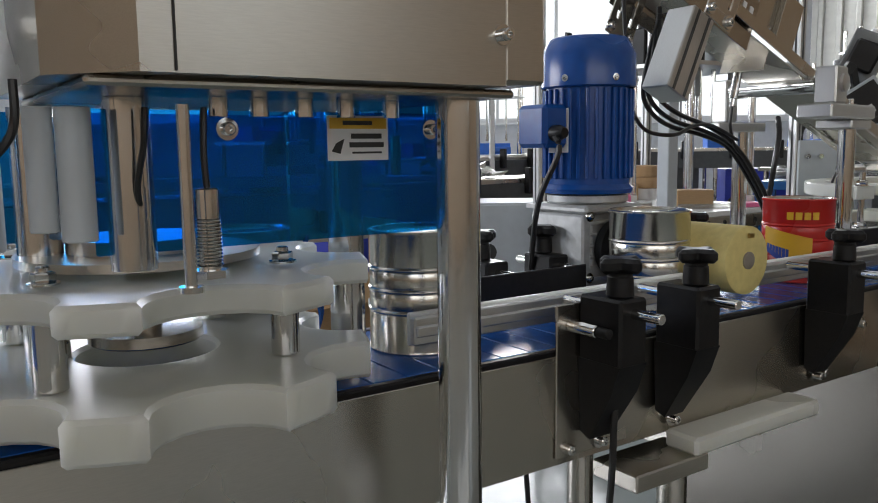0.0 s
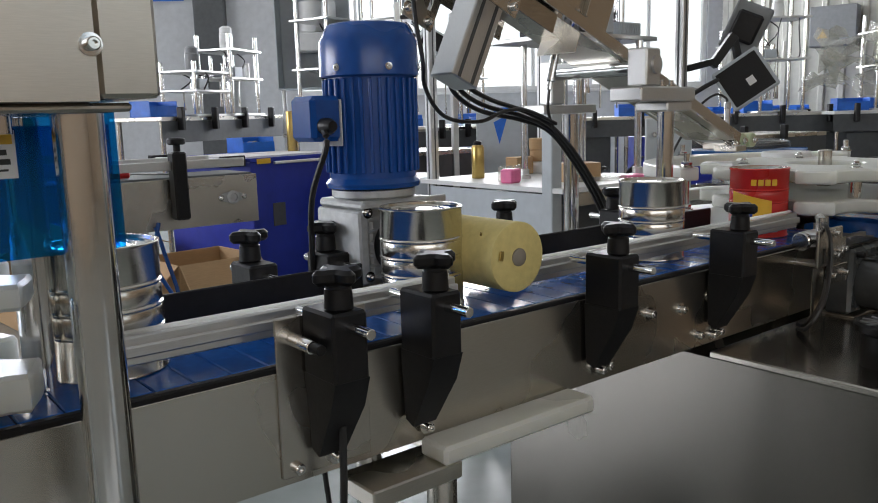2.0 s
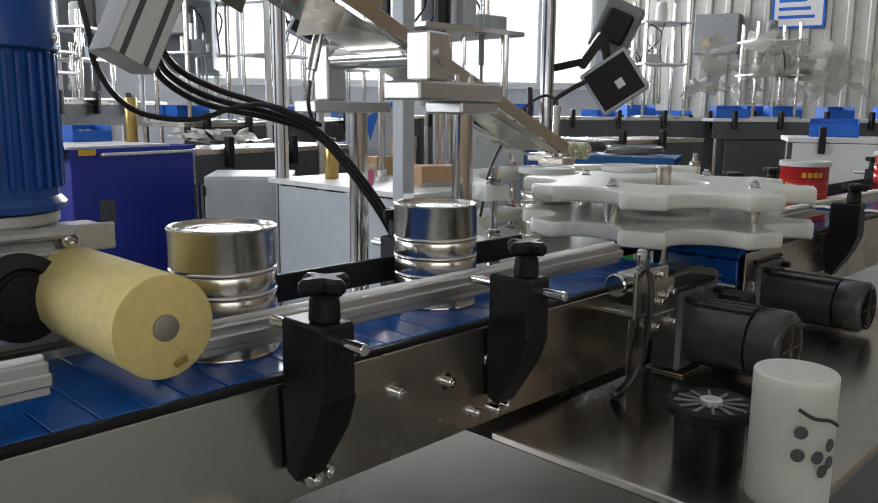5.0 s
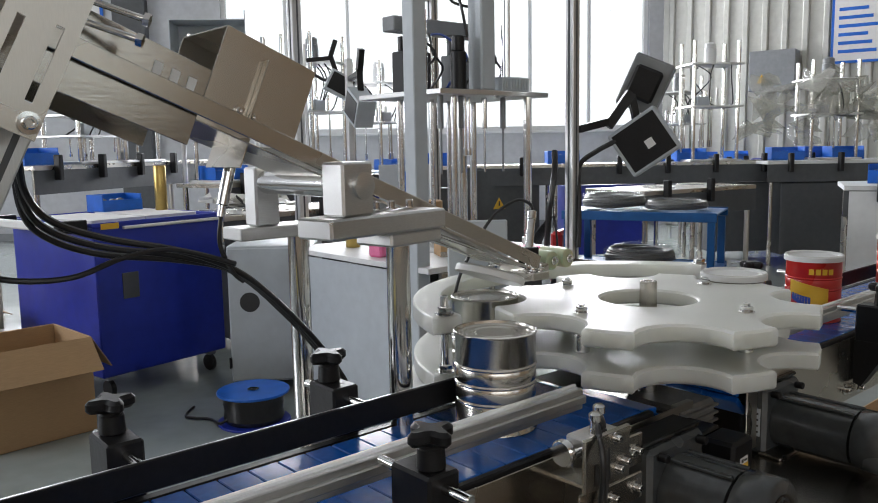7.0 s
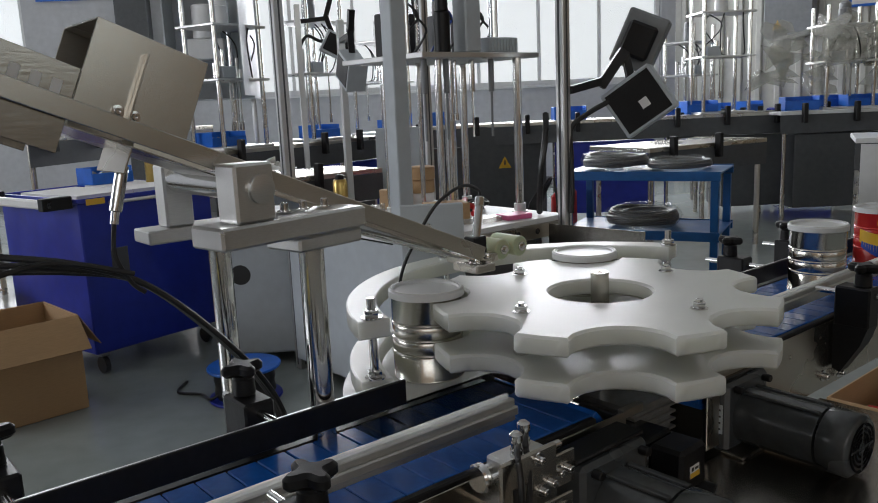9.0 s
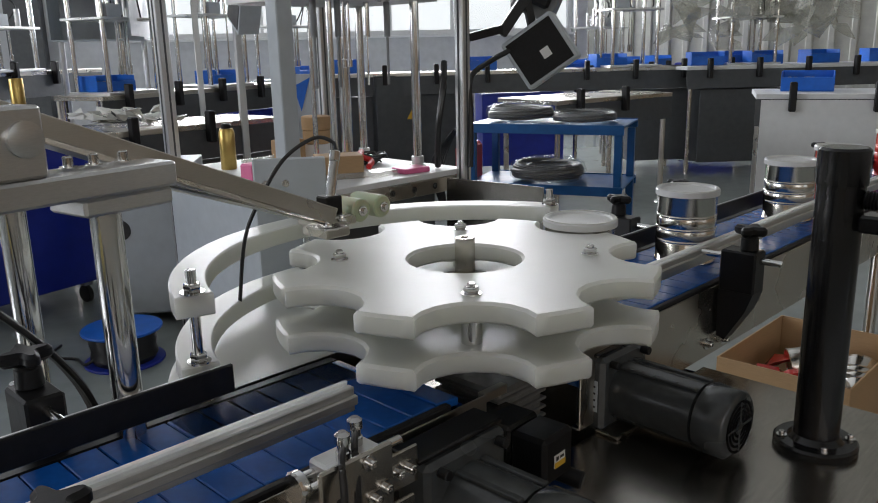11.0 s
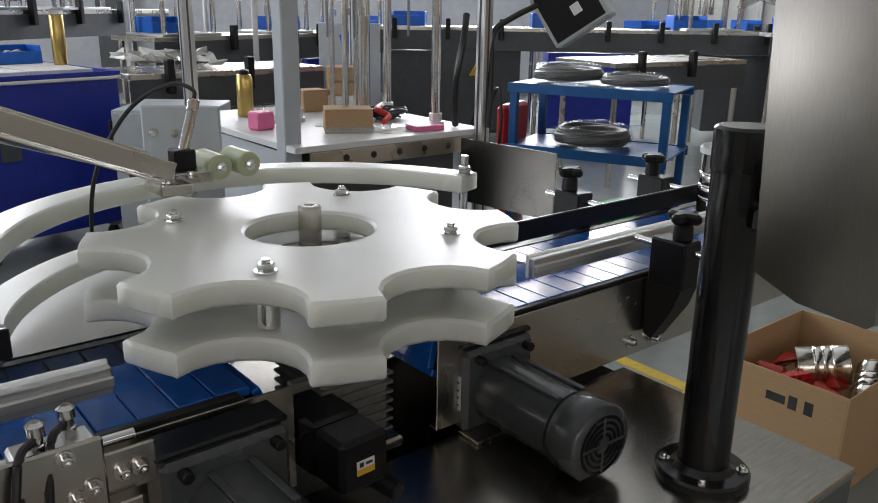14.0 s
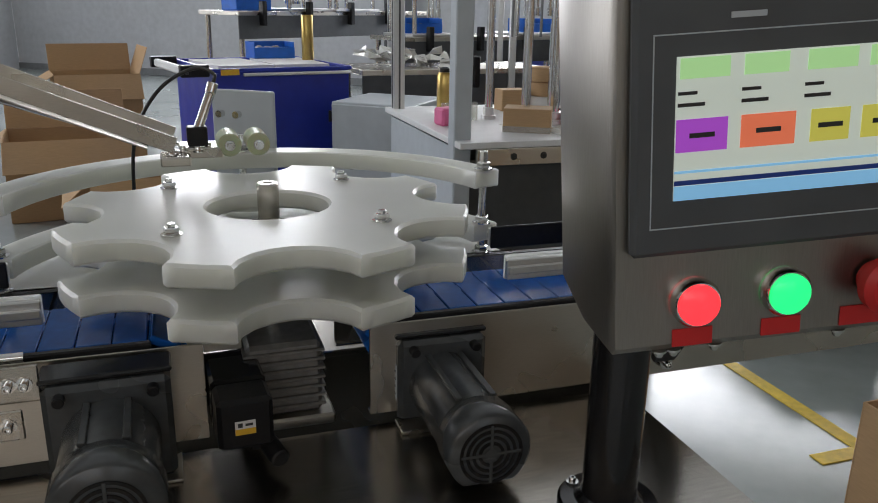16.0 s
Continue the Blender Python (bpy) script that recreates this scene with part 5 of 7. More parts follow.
# ---- loose things on the machine base ----
wc = thing("plastic_cylinder", "translucent white plastic cylinder with dark round spots", "plastic part", pose(-0.515, -0.326, 0.6252))
s = Shape()
s.lathe([(0.038, 0), (0.0395, 0.002), (0.0395, 0.132), (0.038, 0.134)], 40)
part("body", s, HDPE, wc)
for a, z in ((-148, 0.085), (-150, 0.062), (-122, 0.060), (-100, 0.070), (-112, 0.045), (-98, 0.052)):
    s = Shape()
    s.lathe([(0.0065, 0), (0.0065, 0.0008), (0.0, 0.0009)], 18, Matrix.Translation((0.0393 * math.cos(radians(a)), 0.0393 * math.sin(radians(a)), z)) @ Vector((math.cos(radians(a)), math.sin(radians(a)), 0)).to_track_quat("Z", "Y").to_matrix().to_4x4(), False)
    part("spot", s, DARKGREY, wc)
s = Shape()
s.hose([(-0.036, -0.018, 0.108), (-0.028, -0.030, 0.100), (-0.012, -0.0385, 0.096), (0.008, -0.0395, 0.086)], 0.0018)
part("ink_stroke", s, INK, wc)
fw = thing("fan_wheel", "black plastic wheel with pale spokes", "wheel", pose(-0.480, -0.225, 0.6252) @ Matrix.Scale(0.95, 4))
s = Shape()
s.lathe([(0.040, 0), (0.040, 0.050), (0.050, 0.056), (0.051, 0.066), (0.047, 0.070), (0.043, 0.066), (0.0, 0.065)], 40, None, False)
part("rim", s, BLACK, fw)
for k in range(12):
    s = Shape()
    s.box(0.014, 0.042, -0.002, 0.002, 0.0655, 0.069, 0.001, Matrix.Rotation(k * math.pi / 6, 4, "Z"))
    part("spoke", s, MIDGREY, fw)
s = Shape()
s.lathe([(0.013, 0.0655), (0.013, 0.072), (0.009, 0.073), (0.008, 0.068)], 24)
part("hub", s, WHITEPAINT, fw)

# ---- air hoses from the lid feeder ----
for k, off in enumerate((0.0, 0.011, 0.020)):
    s = Shape()
    s.hose([(-0.86, 0.29, 1.20 - off), (-0.848, 0.30 + off, 1.128), (-0.838, 0.32 + off, 1.086 - off), (-0.812, 0.325 + off, 1.054 - off), (-0.754, 0.33 + off, 1.030 - off), (-0.664, 0.33 + off, 1.006 - off * 0.6), (-0.588, 0.33 + off, 0.970), (-0.516, 0.33 + off, 0.904), (-0.450, 0.33 + off, 0.822), (-0.415, 0.33 + off, 0.750), (-0.40, 0.34 + off, 0.66), (-0.42, 0.37 + off, 0.632)], 0.0042)
    solid("air_hose", s, RUBBER, "shiny black air hose of the lid feeder", "hose", group="air hoses of the lid feeder")
s = Shape()
s.hose([(-0.96, 0.28, 1.30), (-0.95, 0.28, 1.16), (-0.937, 0.28, 1.088), (-0.927, 0.29, 1.052), (-0.902, 0.295, 1.017), (-0.864, 0.30, 0.998), (-0.803, 0.30, 0.994), (-0.742, 0.31, 1.009), (-0.68, 0.32, 1.011), (-0.60, 0.322, 0.985)], 0.0034)
solid("air_hose", s, RUBBER, "shiny black air hose of the lid feeder", "hose", group="air hoses of the lid feeder")
s = Shape()
s.hose([(-1.30, -0.04, 0.70), (-1.31, -0.035, 0.55), (-1.36, 0.0, 0.35), (-1.42, 0.1, 0.15), (-1.35, 0.3, 0.008), (-1.1, 0.45, 0.008), (-0.75, 0.35, 0.008), (-0.72, 0.7, 0.008)], 0.004)
solid("sensor_cable", s, RUBBER, "black sensor cable trailing on the floor", "cable")
s = Shape()
s.hose([(-1.2, 0.6, 0.008), (-0.95, 0.5, 0.008), (-0.80, 0.62, 0.008), (-0.68, 0.5, 0.008), (-0.75, 0.85, 0.008)], 0.006)
solid("floor_cable", s, RUBBER, "black power cable lying on the floor", "cable")


LID_WAIT = pose(-0.163, 0.303, chute(-0.163) - 0.006, 0, 22.7, 0)

# ---- second conveyor behind the line ----
conv = thing("rear_conveyor", "stainless conveyor end with a flange bearing", "conveyor", pose(-0.608, 1.544, 0))
s = Shape()
s.box(-3.2, 0, 0, 0.004, 0.705, 0.848, 0.001)
s.box(-3.2, 0, 0.20, 0.204, 0.705, 0.848, 0.001)
s.box(-0.003, 0.0, 0.0042, 0.1998, 0.705, 0.848, 0.001)
part("side_plate", s, STEEL, conv)
s = Shape()
s.box(-3.2, -0.01, 0.008, 0.196, 0.835, 0.853, 0.003)
part("belt", s, DARKGREY, conv)
s = Shape()
s.hull([(-0.086 + 0.042 * math.cos(a), -0.0045, 0.784 + 0.016 * math.sin(a)) for a in [k * math.pi / 8 for k in range(16)]] + [(-0.086 + 0.040 * math.cos(a), -0.012, 0.784 + 0.015 * math.sin(a)) for a in [k * math.pi / 8 for k in range(16)]])
s.lathe([(0.020, 0), (0.020, 0.010), (0.012, 0.014), (0.011, 0.008)], 24, pose(-0.086, -0.0085, 0.784, 90))
bear = part("bearing", s, CAST, conv, "cast flange bearing")
s = Shape()
for x in (-0.122, -0.050):
    bolt(s, (x, -0.0125, 0.784), (0, -1, 0), 0.005, 0.007)
part("bolt", s, CHROME, bear)
s = Shape()
s.box(-3.2, -0.05, -0.03, -0.02, 0.875, 0.900, 0.002)
s.box(-3.2, -0.05, 0.224, 0.234, 0.875, 0.900, 0.002)
part("rail", s, ALU, conv)
for x in (-0.25, -1.2, -2.4):
    s = Shape()
    s.box(x - 0.02, x + 0.02, -0.05, -0.0045, 0.735, 0.925, 0.005)
    s.rod((x, -0.03, 0.926), (x, -0.03, 0.945), 0.010, 14)
    s.lathe([(0.022, 0.945), (0.025, 0.949), (0.025, 0.960), (0.020, 0.964)], 16, Matrix.Translation((x, -0.03, 0)))
    part("rail_holder", s, BLACK, conv)
for x in (-0.35, -2.0, -3.0):
    s = Shape()
    for y in (0.02, 0.18):
        s.rod((x, y, 0.01), (x, y, 0.7048), 0.018, 14)
        s.lathe([(0.035, 0), (0.035, 0.01), (0.012, 0.03)], 16, Matrix.Translation((x, y, 0)))
    part("leg", s, STEEL_V, conv)
sd = thing("screwdriver", "screwdriver with a red handle on the rear conveyor", "screwdriver", pose(-1.05, 1.63, 0.866, 0, 0, -10))
s = Shape()
s.rod((0, 0, 0), (0.09, 0, 0), 0.012, 12, 0.003)
part("handle", s, REDPLAST, sd)
s = Shape()
s.rod((0.09, 0, 0), (0.20, 0, -0.006), 0.003, 8)
part("blade", s, CHROME, sd)
cable = Shape()
cable.hose([(-0.92, 1.53, 0.73), (-0.95, 1.50, 0.62), (-0.90, 1.50, 0.50), (-0.93, 1.52, 0.40), (-0.88, 1.53, 0.50), (-0.91, 1.53, 0.64), (-0.93, 1.53, 0.72)], 0.006)
solid("cable_loop", cable, MOTORBLUE, "dark blue cable loop hanging from the rear conveyor", "cable")


# ---- cartons ----
def carton(m, w, d, h, label, flaps=(25, 30, 20, 35), name="carton"):
    """Open cardboard carton with four flaps; its corner is at the origin."""
    c = thing(name, label, "carton", m)
    t = 0.005
    for n_, b in (("front_wall", (0, w, 0, t)), ("rear_wall", (0, w, d - t, d)), ("side_wall", (0, t, t, d - t)), ("side_wall", (w - t, w, t, d - t))):
        s = Shape()
        s.box(*b, 0.004, h, 0.001)
        part(n_, s, CARD, c)
    s = Shape()
    s.box(t, w - t, t, d - t, 0.0, 0.004, 0.001)
    part("bottom", s, CARDIN, c)
    if flaps is None:
        return c
    f = d * 0.42
    for n_, mm, a, b in (("flap", Matrix.Translation((0, 0.002, h)) @ Matrix.Rotation(radians(flaps[0]), 4, "X"), (0, w), (-f, 0)),
                         ("flap", Matrix.Translation((0, d - 0.002, h)) @ Matrix.Rotation(radians(-flaps[1]), 4, "X"), (0, w), (0, f)),
                         ("flap", Matrix.Translation((0.002, 0, h)) @ Matrix.Rotation(radians(-flaps[2]), 4, "Y"), (-f, 0), (0.004, d - 0.004)),
                         ("flap", Matrix.Translation((w - 0.002, 0, h)) @ Matrix.Rotation(radians(flaps[3]), 4, "Y"), (0, f), (0.004, d - 0.004))):
        s = Shape()
        s.box(a[0], a[1], b[0], b[1], 0.0005, 0.0045, 0.001, mm)
        part(n_, s, CARD, c)
    return c


carton(pose(-0.445, 2.685, 0, 0, 0, 5), 0.40, 0.38, 0.39, "open brown cardboard carton with spread flaps on the floor", (48, 50, 42, 60))
carton(pose(-0.92, 3.60, 0, 0, 0, 6), 0.62, 0.50, 0.42, "large open brown carton beside the blue cart", (40, -70, 30, 20))
carton(pose(-0.82, 5.10, 0, 0, 0, 10), 0.55, 0.45, 0.62, "tall open brown carton near the wall", (60, -75, 30, -70))
rc = carton(pose(1.345, 0.014, 0, 0, 0, 1), 0.48, 0.36, 0.28, "brown carton half full of crushed tins and red wrap", None)
s = Shape()
for x in (0.08, 0.12):
    s.box(-0.0008, -0.0002, x, x + 0.022, 0.20, 0.235, 0.0002)
s.box(-0.0008, -0.0002, 0.15, 0.20, 0.205, 0.228, 0.0002)
part("print_mark", s, INK, rc)
scrap = thing("scrap_tin", "shiny crushed tin lying in the carton", "can", pose(1.60, 0.20, 0.225, 78, 20, 30))
s = Shape()
s.lathe(LOW + HIGH, 40, Matrix.Translation((0, 0, -CAN_H / 2)), False)
part("body", s, TIN, scrap)
scrap2 = copy_thing(scrap, pose(1.70, 0.10, 0.16, 60, 10, 100))
wrap = Shape()
rnd = random.Random(4)
for k in range(9):
    cx, cy, cz = 1.47 + rnd.uniform(-0.04, 0.12), 0.18 + rnd.uniform(-0.06, 0.10), 0.19 + rnd.uniform(-0.02, 0.05)
    wrap.hull([(cx + rnd.uniform(-0.06, 0.06), cy + rnd.uniform(-0.06, 0.06), cz + rnd.uniform(-0.025, 0.025)) for _ in range(8)])
solid("red_wrap", wrap, RED, "crumpled red plastic wrap in the carton", "wrap", kind="stuff")
fillb = Shape()
fillb.box(1.36, 1.80, 0.04, 0.345, 0.006, 0.15, 0.01)
solid("carton_filling", fillb, CARDIN, "flattened cardboard in the carton's bottom", "filling")

# ---- blue cart ----
CART = pose(0.10, 3.06, 0, 0, 0, 12) @ Matrix.Diagonal((1.04, 1.0, 1.0, 1.0))
cart = thing("tool_cart", "dark blue sheet-metal cart with alu rails and papers on top", "cart", CART)
s = Shape()
s.box(0.0, 0.66, 0.0, 0.74, 0.11, 0.800, 0.006)
part("body", s, CARTBLUE, cart)
s = Shape()
for b in ((-0.01, 0.67, -0.01, 0.005), (-0.01, 0.67, 0.735, 0.75), (-0.01, 0.005, 0.0055, 0.7345), (0.655, 0.67, 0.0055, 0.7345)):
    s.box(b[0], b[1], b[2], b[3], 0.8005, 0.818, 0.002)
part("top_rim", s, CARTBLUE, cart)
s = Shape()
s.box(0.13, 0.66, -0.030, -0.0108, 0.782, 0.797, 0.003)
part("front_rail", s, ALU, cart)
s = Shape()
s.box(-0.125, -0.095, 0.02, 0.70, 0.785, 0.825, 0.008)
part("side_handle", s, WHITEPAINT, cart, "pale tubular side handle")
for y in (0.02, 0.66):
    s = Shape()
    s.box(-0.1375, -0.0105, y, y + 0.045, 0.78, 0.835, 0.004)
    part("handle_arm", s, BLACK, cart)
s = Shape()
s.box(0.030, 0.115, -0.0125, -0.0105, 0.788, 0.815, 0.0005)
part("label", s, PRINTYEL, cart, "faded yellow label with unreadable print")
s = Shape()
s.box(0.12, 0.20, -0.004, -0.0002, 0.46, 0.58, 0.002)
part("door_catch", s, DARKGREY, cart)
for x in (0.06, 0.60):
    for y in (0.06, 0.68):
        s = Shape()
        s.rod((x - 0.012, y, 0.042), (x + 0.012, y, 0.042), 0.042, 24, 0.003)
        part("castor", s, RUBBER, cart)
        s = Shape()
        s.box(x - 0.022, x + 0.022, y - 0.028, y + 0.028, 0.086, 0.1095, 0.003)
        part("castor_fork", s, MIDGREY, cart)
for k, (x, y, r) in enumerate(((0.05, 0.10, 2), (0.33, 0.12, -3))):
    s = Shape()
    s.box(0, 0.27, 0, 0.50, 0, 0.022, 0.001)
    solid("paper_pad", s, PAPER, "stack of pale pink printed sheets on the cart", "paper", CART @ pose(x, y, 0.8005, 0, 0, r), group="papers on the cart")


def bin_box(m, w=0.22, d=0.16, h=0.10, label="bright blue plastic parts bin"):
    b = thing("parts_bin", label, "bin", m, group="blue parts bins")
    t = 0.006
    for x0, x1, y0, y1, z1 in ((0, w, 0, t, h * 0.7), (0, w, d - t, d, h), (0, t, t + 0.0005, d - t - 0.0005, h), (w - t, w, t + 0.0005, d - t - 0.0005, h)):
        s = Shape()
        s.box(x0, x1, y0, y1, 0.0045, z1, 0.002)
        part("wall", s, BINBLUE, b)
    s = Shape()
    s.box(0, w, 0, d, 0, 0.004, 0.001)
    part("bottom", s, BINBLUE, b)
    s = Shape()
    rb = random.Random(int(w * 1000 + d * 100))
    for _ in range(6):
        cx, cy, cz = rb.uniform(0.04, w - 0.04), rb.uniform(0.04, d - 0.04), h * 0.5
        s.lathe([(0.0, -0.02), (0.02, -0.012), (0.024, 0.0), (0.02, 0.015), (0.0, 0.02)], 10, Matrix.Translation((cx, cy, cz)) @ Matrix.Rotation(rb.uniform(0, 2), 4, "X"), False)
    part("content", s, MIDGREY, b)
    return b


bin_box(CART @ pose(0.36, 0.54, 0.8185), 0.22, 0.16, 0.09)
tube = Shape()
tube.lathe([(0.030, 0), (0.031, 0.002), (0.031, 0.24), (0.029, 0.245), (0.026, 0.245), (0.026, 0.20)], 28)
solid("brass_tube", tube, GOLD, "pale brass tube standing on the cart's corner", "tube", CART @ pose(0.60, 0.40, 0.8105))

# ---- grey cabinet, spool ----
cab = thing("control_cabinet", "light grey sheet-metal cabinet with a round cut-out", "cabinet", pose(0.60, 2.80, 0, 0, 0, -38))
s = Shape()
s.box(0, 0.40, 0, 0.42, 0.05, 0.69, 0.004)
part("body", s, GREYPAINT, cab)
s = Shape()
s.box(0.006, 0.394, -0.014, -0.0005, 0.06, 0.68, 0.003)
door = part("door", s, GREYPAINT, cab)
s = Shape()
s.lathe([(0.046, 0), (0.046, 0.0012), (0.0, 0.0013)], 28, pose(0.10, -0.0142, 0.43, 90), False)
part("cut_out", s, INK, door, "black round cut-out")
for z in (0.12, 0.60):
    s = Shape()
    s.rod((0.0, -0.016, z), (0.0, -0.016, z + 0.05), 0.007, 12)
    part("hinge", s, BLACK, door)
for x in (0.03, 0.37):
    s = Shape()
    s.box(x - 0.02, x + 0.02, 0.03, 0.39, 0.0, 0.0495, 0.002)
    part("plinth", s, DARKGREY, cab)
spool = thing("cable_spool", "blue plastic spool wound with black cable on the floor", "spool", pose(0.475, 2.36, 0))
for z in (0.0, 0.128):
    s = Shape()
    s.lathe([(0.02, z), (0.148, z), (0.150, z + 0.003), (0.150, z + 0.007), (0.148, z + 0.010), (0.02, z + 0.010)], 48)
    part("disc", s, BINBLUE if z else CARTBLUE, spool)
s = Shape()
s.lathe([(0.115, 0.0105), (0.125, 0.03), (0.120, 0.06), (0.126, 0.09), (0.118, 0.1275)], 40)
part("winding", s, RUBBER, spool)
s = Shape()
s.lathe([(0.018, 0.1385), (0.024, 0.142), (0.018, 0.143), (0.017, 0.139)], 24)
part("bore", s, BLACK, spool)
loose = Shape()
loose.hose([(0.38, 2.36, 0.05), (0.33, 2.38, 0.02), (0.34, 2.50, 0.008), (0.28, 2.60, 0.008), (0.36, 2.70, 0.008)], 0.006)
solid("cable_tail", loose, RUBBER, "loose black cable end beside the spool", "cable")
trash = Shape()
rr = random.Random(9)
for _ in range(40):
    x, y = -0.20 + rr.gauss(0, 0.06), 1.55 + rr.gauss(0, 0.05)
    trash.hull([(x + rr.uniform(-0.02, 0.02), y + rr.uniform(-0.02, 0.02), 0.001 + rr.uniform(0, 0.02)) for _ in range(5)])
solid("plastic_scraps", trash, BAG, "clear crumpled plastic film on the floor", "plastic film", kind="stuff")

# ---- framed machine behind the starwheel ----
fm = thing("framed_machine", "aluminium-framed assembly machine with a white table top", "machine")
for x, y, w, h in ((0.818, 1.673, 0.031, 2.25), (0.835, 2.510, 0.024, 1.90), (1.568, 1.564, 0.022, 1.90), (1.62, 2.50, 0.022, 1.90)):
    s = Shape()
    s.box(x - w, x + w, y - w, y + w, 0.0, h, 0.004)
    g = 0.005
    part("post", s, GREYPAINT if w > 0.03 else ALU_V, fm, "painted square post" if w > 0.03 else "slotted aluminium post")
    if w < 0.03:
        s = Shape()
        for sx, sy in ((-1, 0), (1, 0), (0, -1), (0, 1)):
            if sx:
                s.box(x + sx * w - 0.0012 + (0.0012 if sx < 0 else 0.0012) * sx, x + sx * w + 0.0012 * sx + 0.0008, y - 0.004, y + 0.004, 0.02, h - 0.02, 0.0003)
            else:
                s.box(x - 0.004, x + 0.004, y + sy * w - 0.0008 + 0.0006 * sy, y + sy * w + 0.0008 + 0.0006 * sy, 0.02, h - 0.02, 0.0003)
        part("slot", s, DARKGREY, fm)
s = Shape()
s.box(0.79, 1.60, 1.585, 2.56, 0.668, 0.690, 0.002)
part("table_top", s, WHITEPAINT, fm, "white table top")
s = Shape()
s.box(0.85, 1.545, 1.580, 1.600, 0.610, 0.667, 0.002)
part("front_beam", s, STEEL, fm)
for k in range(5):
    s = Shape()
    bolt(s, (0.98 + 0.11 * k, 1.5795, 0.640), (0, -1, 0), 0.007, 0.006)
    part("bolt", s, INK, fm)
s = Shape()
s.box(0.797, 0.803, 1.706, 2.485, 0.06, 0.660, 0.001)
part("side_sheet", s, GREYPAINT, fm, "light grey side sheet")
# Dark box stands in for the shaded space below the table top
s = Shape()
s.box(0.806, 1.59, 1.75, 2.48, 0.05, 0.60, 0.002)
part("shaded_interior", s, DARKGREY, fm)
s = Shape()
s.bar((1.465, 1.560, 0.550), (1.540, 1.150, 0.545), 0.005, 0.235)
part("side_tray", s, CLADDING, fm, "darkened stainless side sheet")
s = Shape()
s.box(0.850, 1.545, 1.60, 1.66, 1.80, 1.87, 0.003)
part("top_beam", s, GREYPAINT, fm)
s = Shape()
s.bar((0.835, 1.71, 1.86), (0.845, 2.48, 1.86), 0.04, 0.04)
part("top_rail", s, ALU, fm)
s = Shape()
s.bar((0.86, 2.52, 1.86), (1.59, 2.50, 1.86), 0.04, 0.04)
part("top_rail", s, ALU, fm)
s = Shape()
s.box(0.98, 1.60, 1.72, 2.25, 1.330, 1.350, 0.002)
part("upper_plate", s, ALU, fm)
for x, y, r in ((1.485, 1.738, 0.018), (1.538, 2.13, 0.017), (1.10, 2.12, 0.016), (1.12, 1.80, 0.012), (1.30, 1.95, 0.024), (1.22, 2.05, 0.010), (1.36, 2.10, 0.010)):
    s = Shape()
    s.rod((x, y, 0.6905), (x, y, 1.3295 if r > 0.011 else 1.62), r, 22)
    part("guide_shaft", s, CHROME, fm)
    s = Shape()
    s.lathe([(r * 1.9, 0.6905), (r * 1.9, 0.705), (r * 1.4, 0.707), (r * 1.4, 0.735), (r * 1.25, 0.737)], 22, Matrix.Translation((x, y, 0)))
    part("shaft_collar", s, ALU, fm)
s = Shape()
s.box(1.20, 1.28, 1.72, 1.80, 1.3505, 1.80, 0.006)
part("lift_axis", s, GREYPAINT, fm, "tall pale grey lifting axis")
s = Shape()
s.rod((1.13, 1.78, 1.3505), (1.13, 1.78, 1.50), 0.032, 20, 0.004)
s.rod((1.13, 1.78, 1.5005), (1.13, 1.78, 1.56), 0.026, 20, 0.004)
part("spindle_motor", s, BLACK, fm)
s = Shape()
s.box(1.34, 1.50, 1.74, 1.84, 1.3505, 1.41, 0.004)
for k in range(9):
    s.box(1.345 + k * 0.017, 1.352 + k * 0.017, 1.735, 1.7395, 1.358, 1.402, 0.0005)
part("valve_block", s, GREYPAINT, fm)
for x in (1.05, 1.42):
    s = Shape()
    s.rod((x, 1.98, 1.3505), (x, 1.98, 1.72), 0.017, 18, 0.002)
    part("air_cylinder", s, ALU, fm)
for x, y in ((1.20, 1.82), (1.25, 1.85), (1.17, 1.86)):
    s = Shape()
    s.rod((x, y, 1.12), (x, y, 1.3295), 0.006, 12)
    s.rod((x, y, 1.09), (x, y, 1.12), 0.010, 12, 0.002)
    part("spindle", s, CHROME, fm)
for x, y, r, z1 in ((1.42, 1.80, 0.020, 1.76), (1.47, 1.86, 0.013, 1.70), (1.02, 1.86, 0.014, 1.66)):
    s = Shape()
    s.rod((x, y, 1.3505), (x, y, z1), r, 18)
    part("upper_shaft", s, CHROME, fm)
s = Shape()
s.box(1.00, 1.52, 2.02, 2.10, 1.60, 1.66, 0.004)
part("motor_beam", s, MIDGREY, fm)
for x in (1.06, 1.15, 1.33, 1.46):
    s = Shape()
    s.box(x - 0.030, x + 0.030, 2.00, 2.08, 1.3505, 1.52, 0.005)
    s.rod((x, 2.04, 1.5205), (x, 2.04, 1.58), 0.022, 16, 0.003)
    part("drive_motor", s, BLACK if x < 1.2 else DARKGREY, fm, "dark drive motor on the upper plate")
for k, x in enumerate((1.05, 1.09, 1.16, 1.34, 1.40)):
    s = Shape()
    s.rod((x, 1.80 + 0.05 * (k % 2), 1.20), (x, 1.80 + 0.05 * (k % 2), 1.3295), 0.012, 14, 0.002)
    s.rod((x, 1.80 + 0.05 * (k % 2), 1.02), (x, 1.80 + 0.05 * (k % 2), 1.1995), 0.005, 10)
    part("spindle", s, CHROME if k % 2 else MIDGREY, fm)
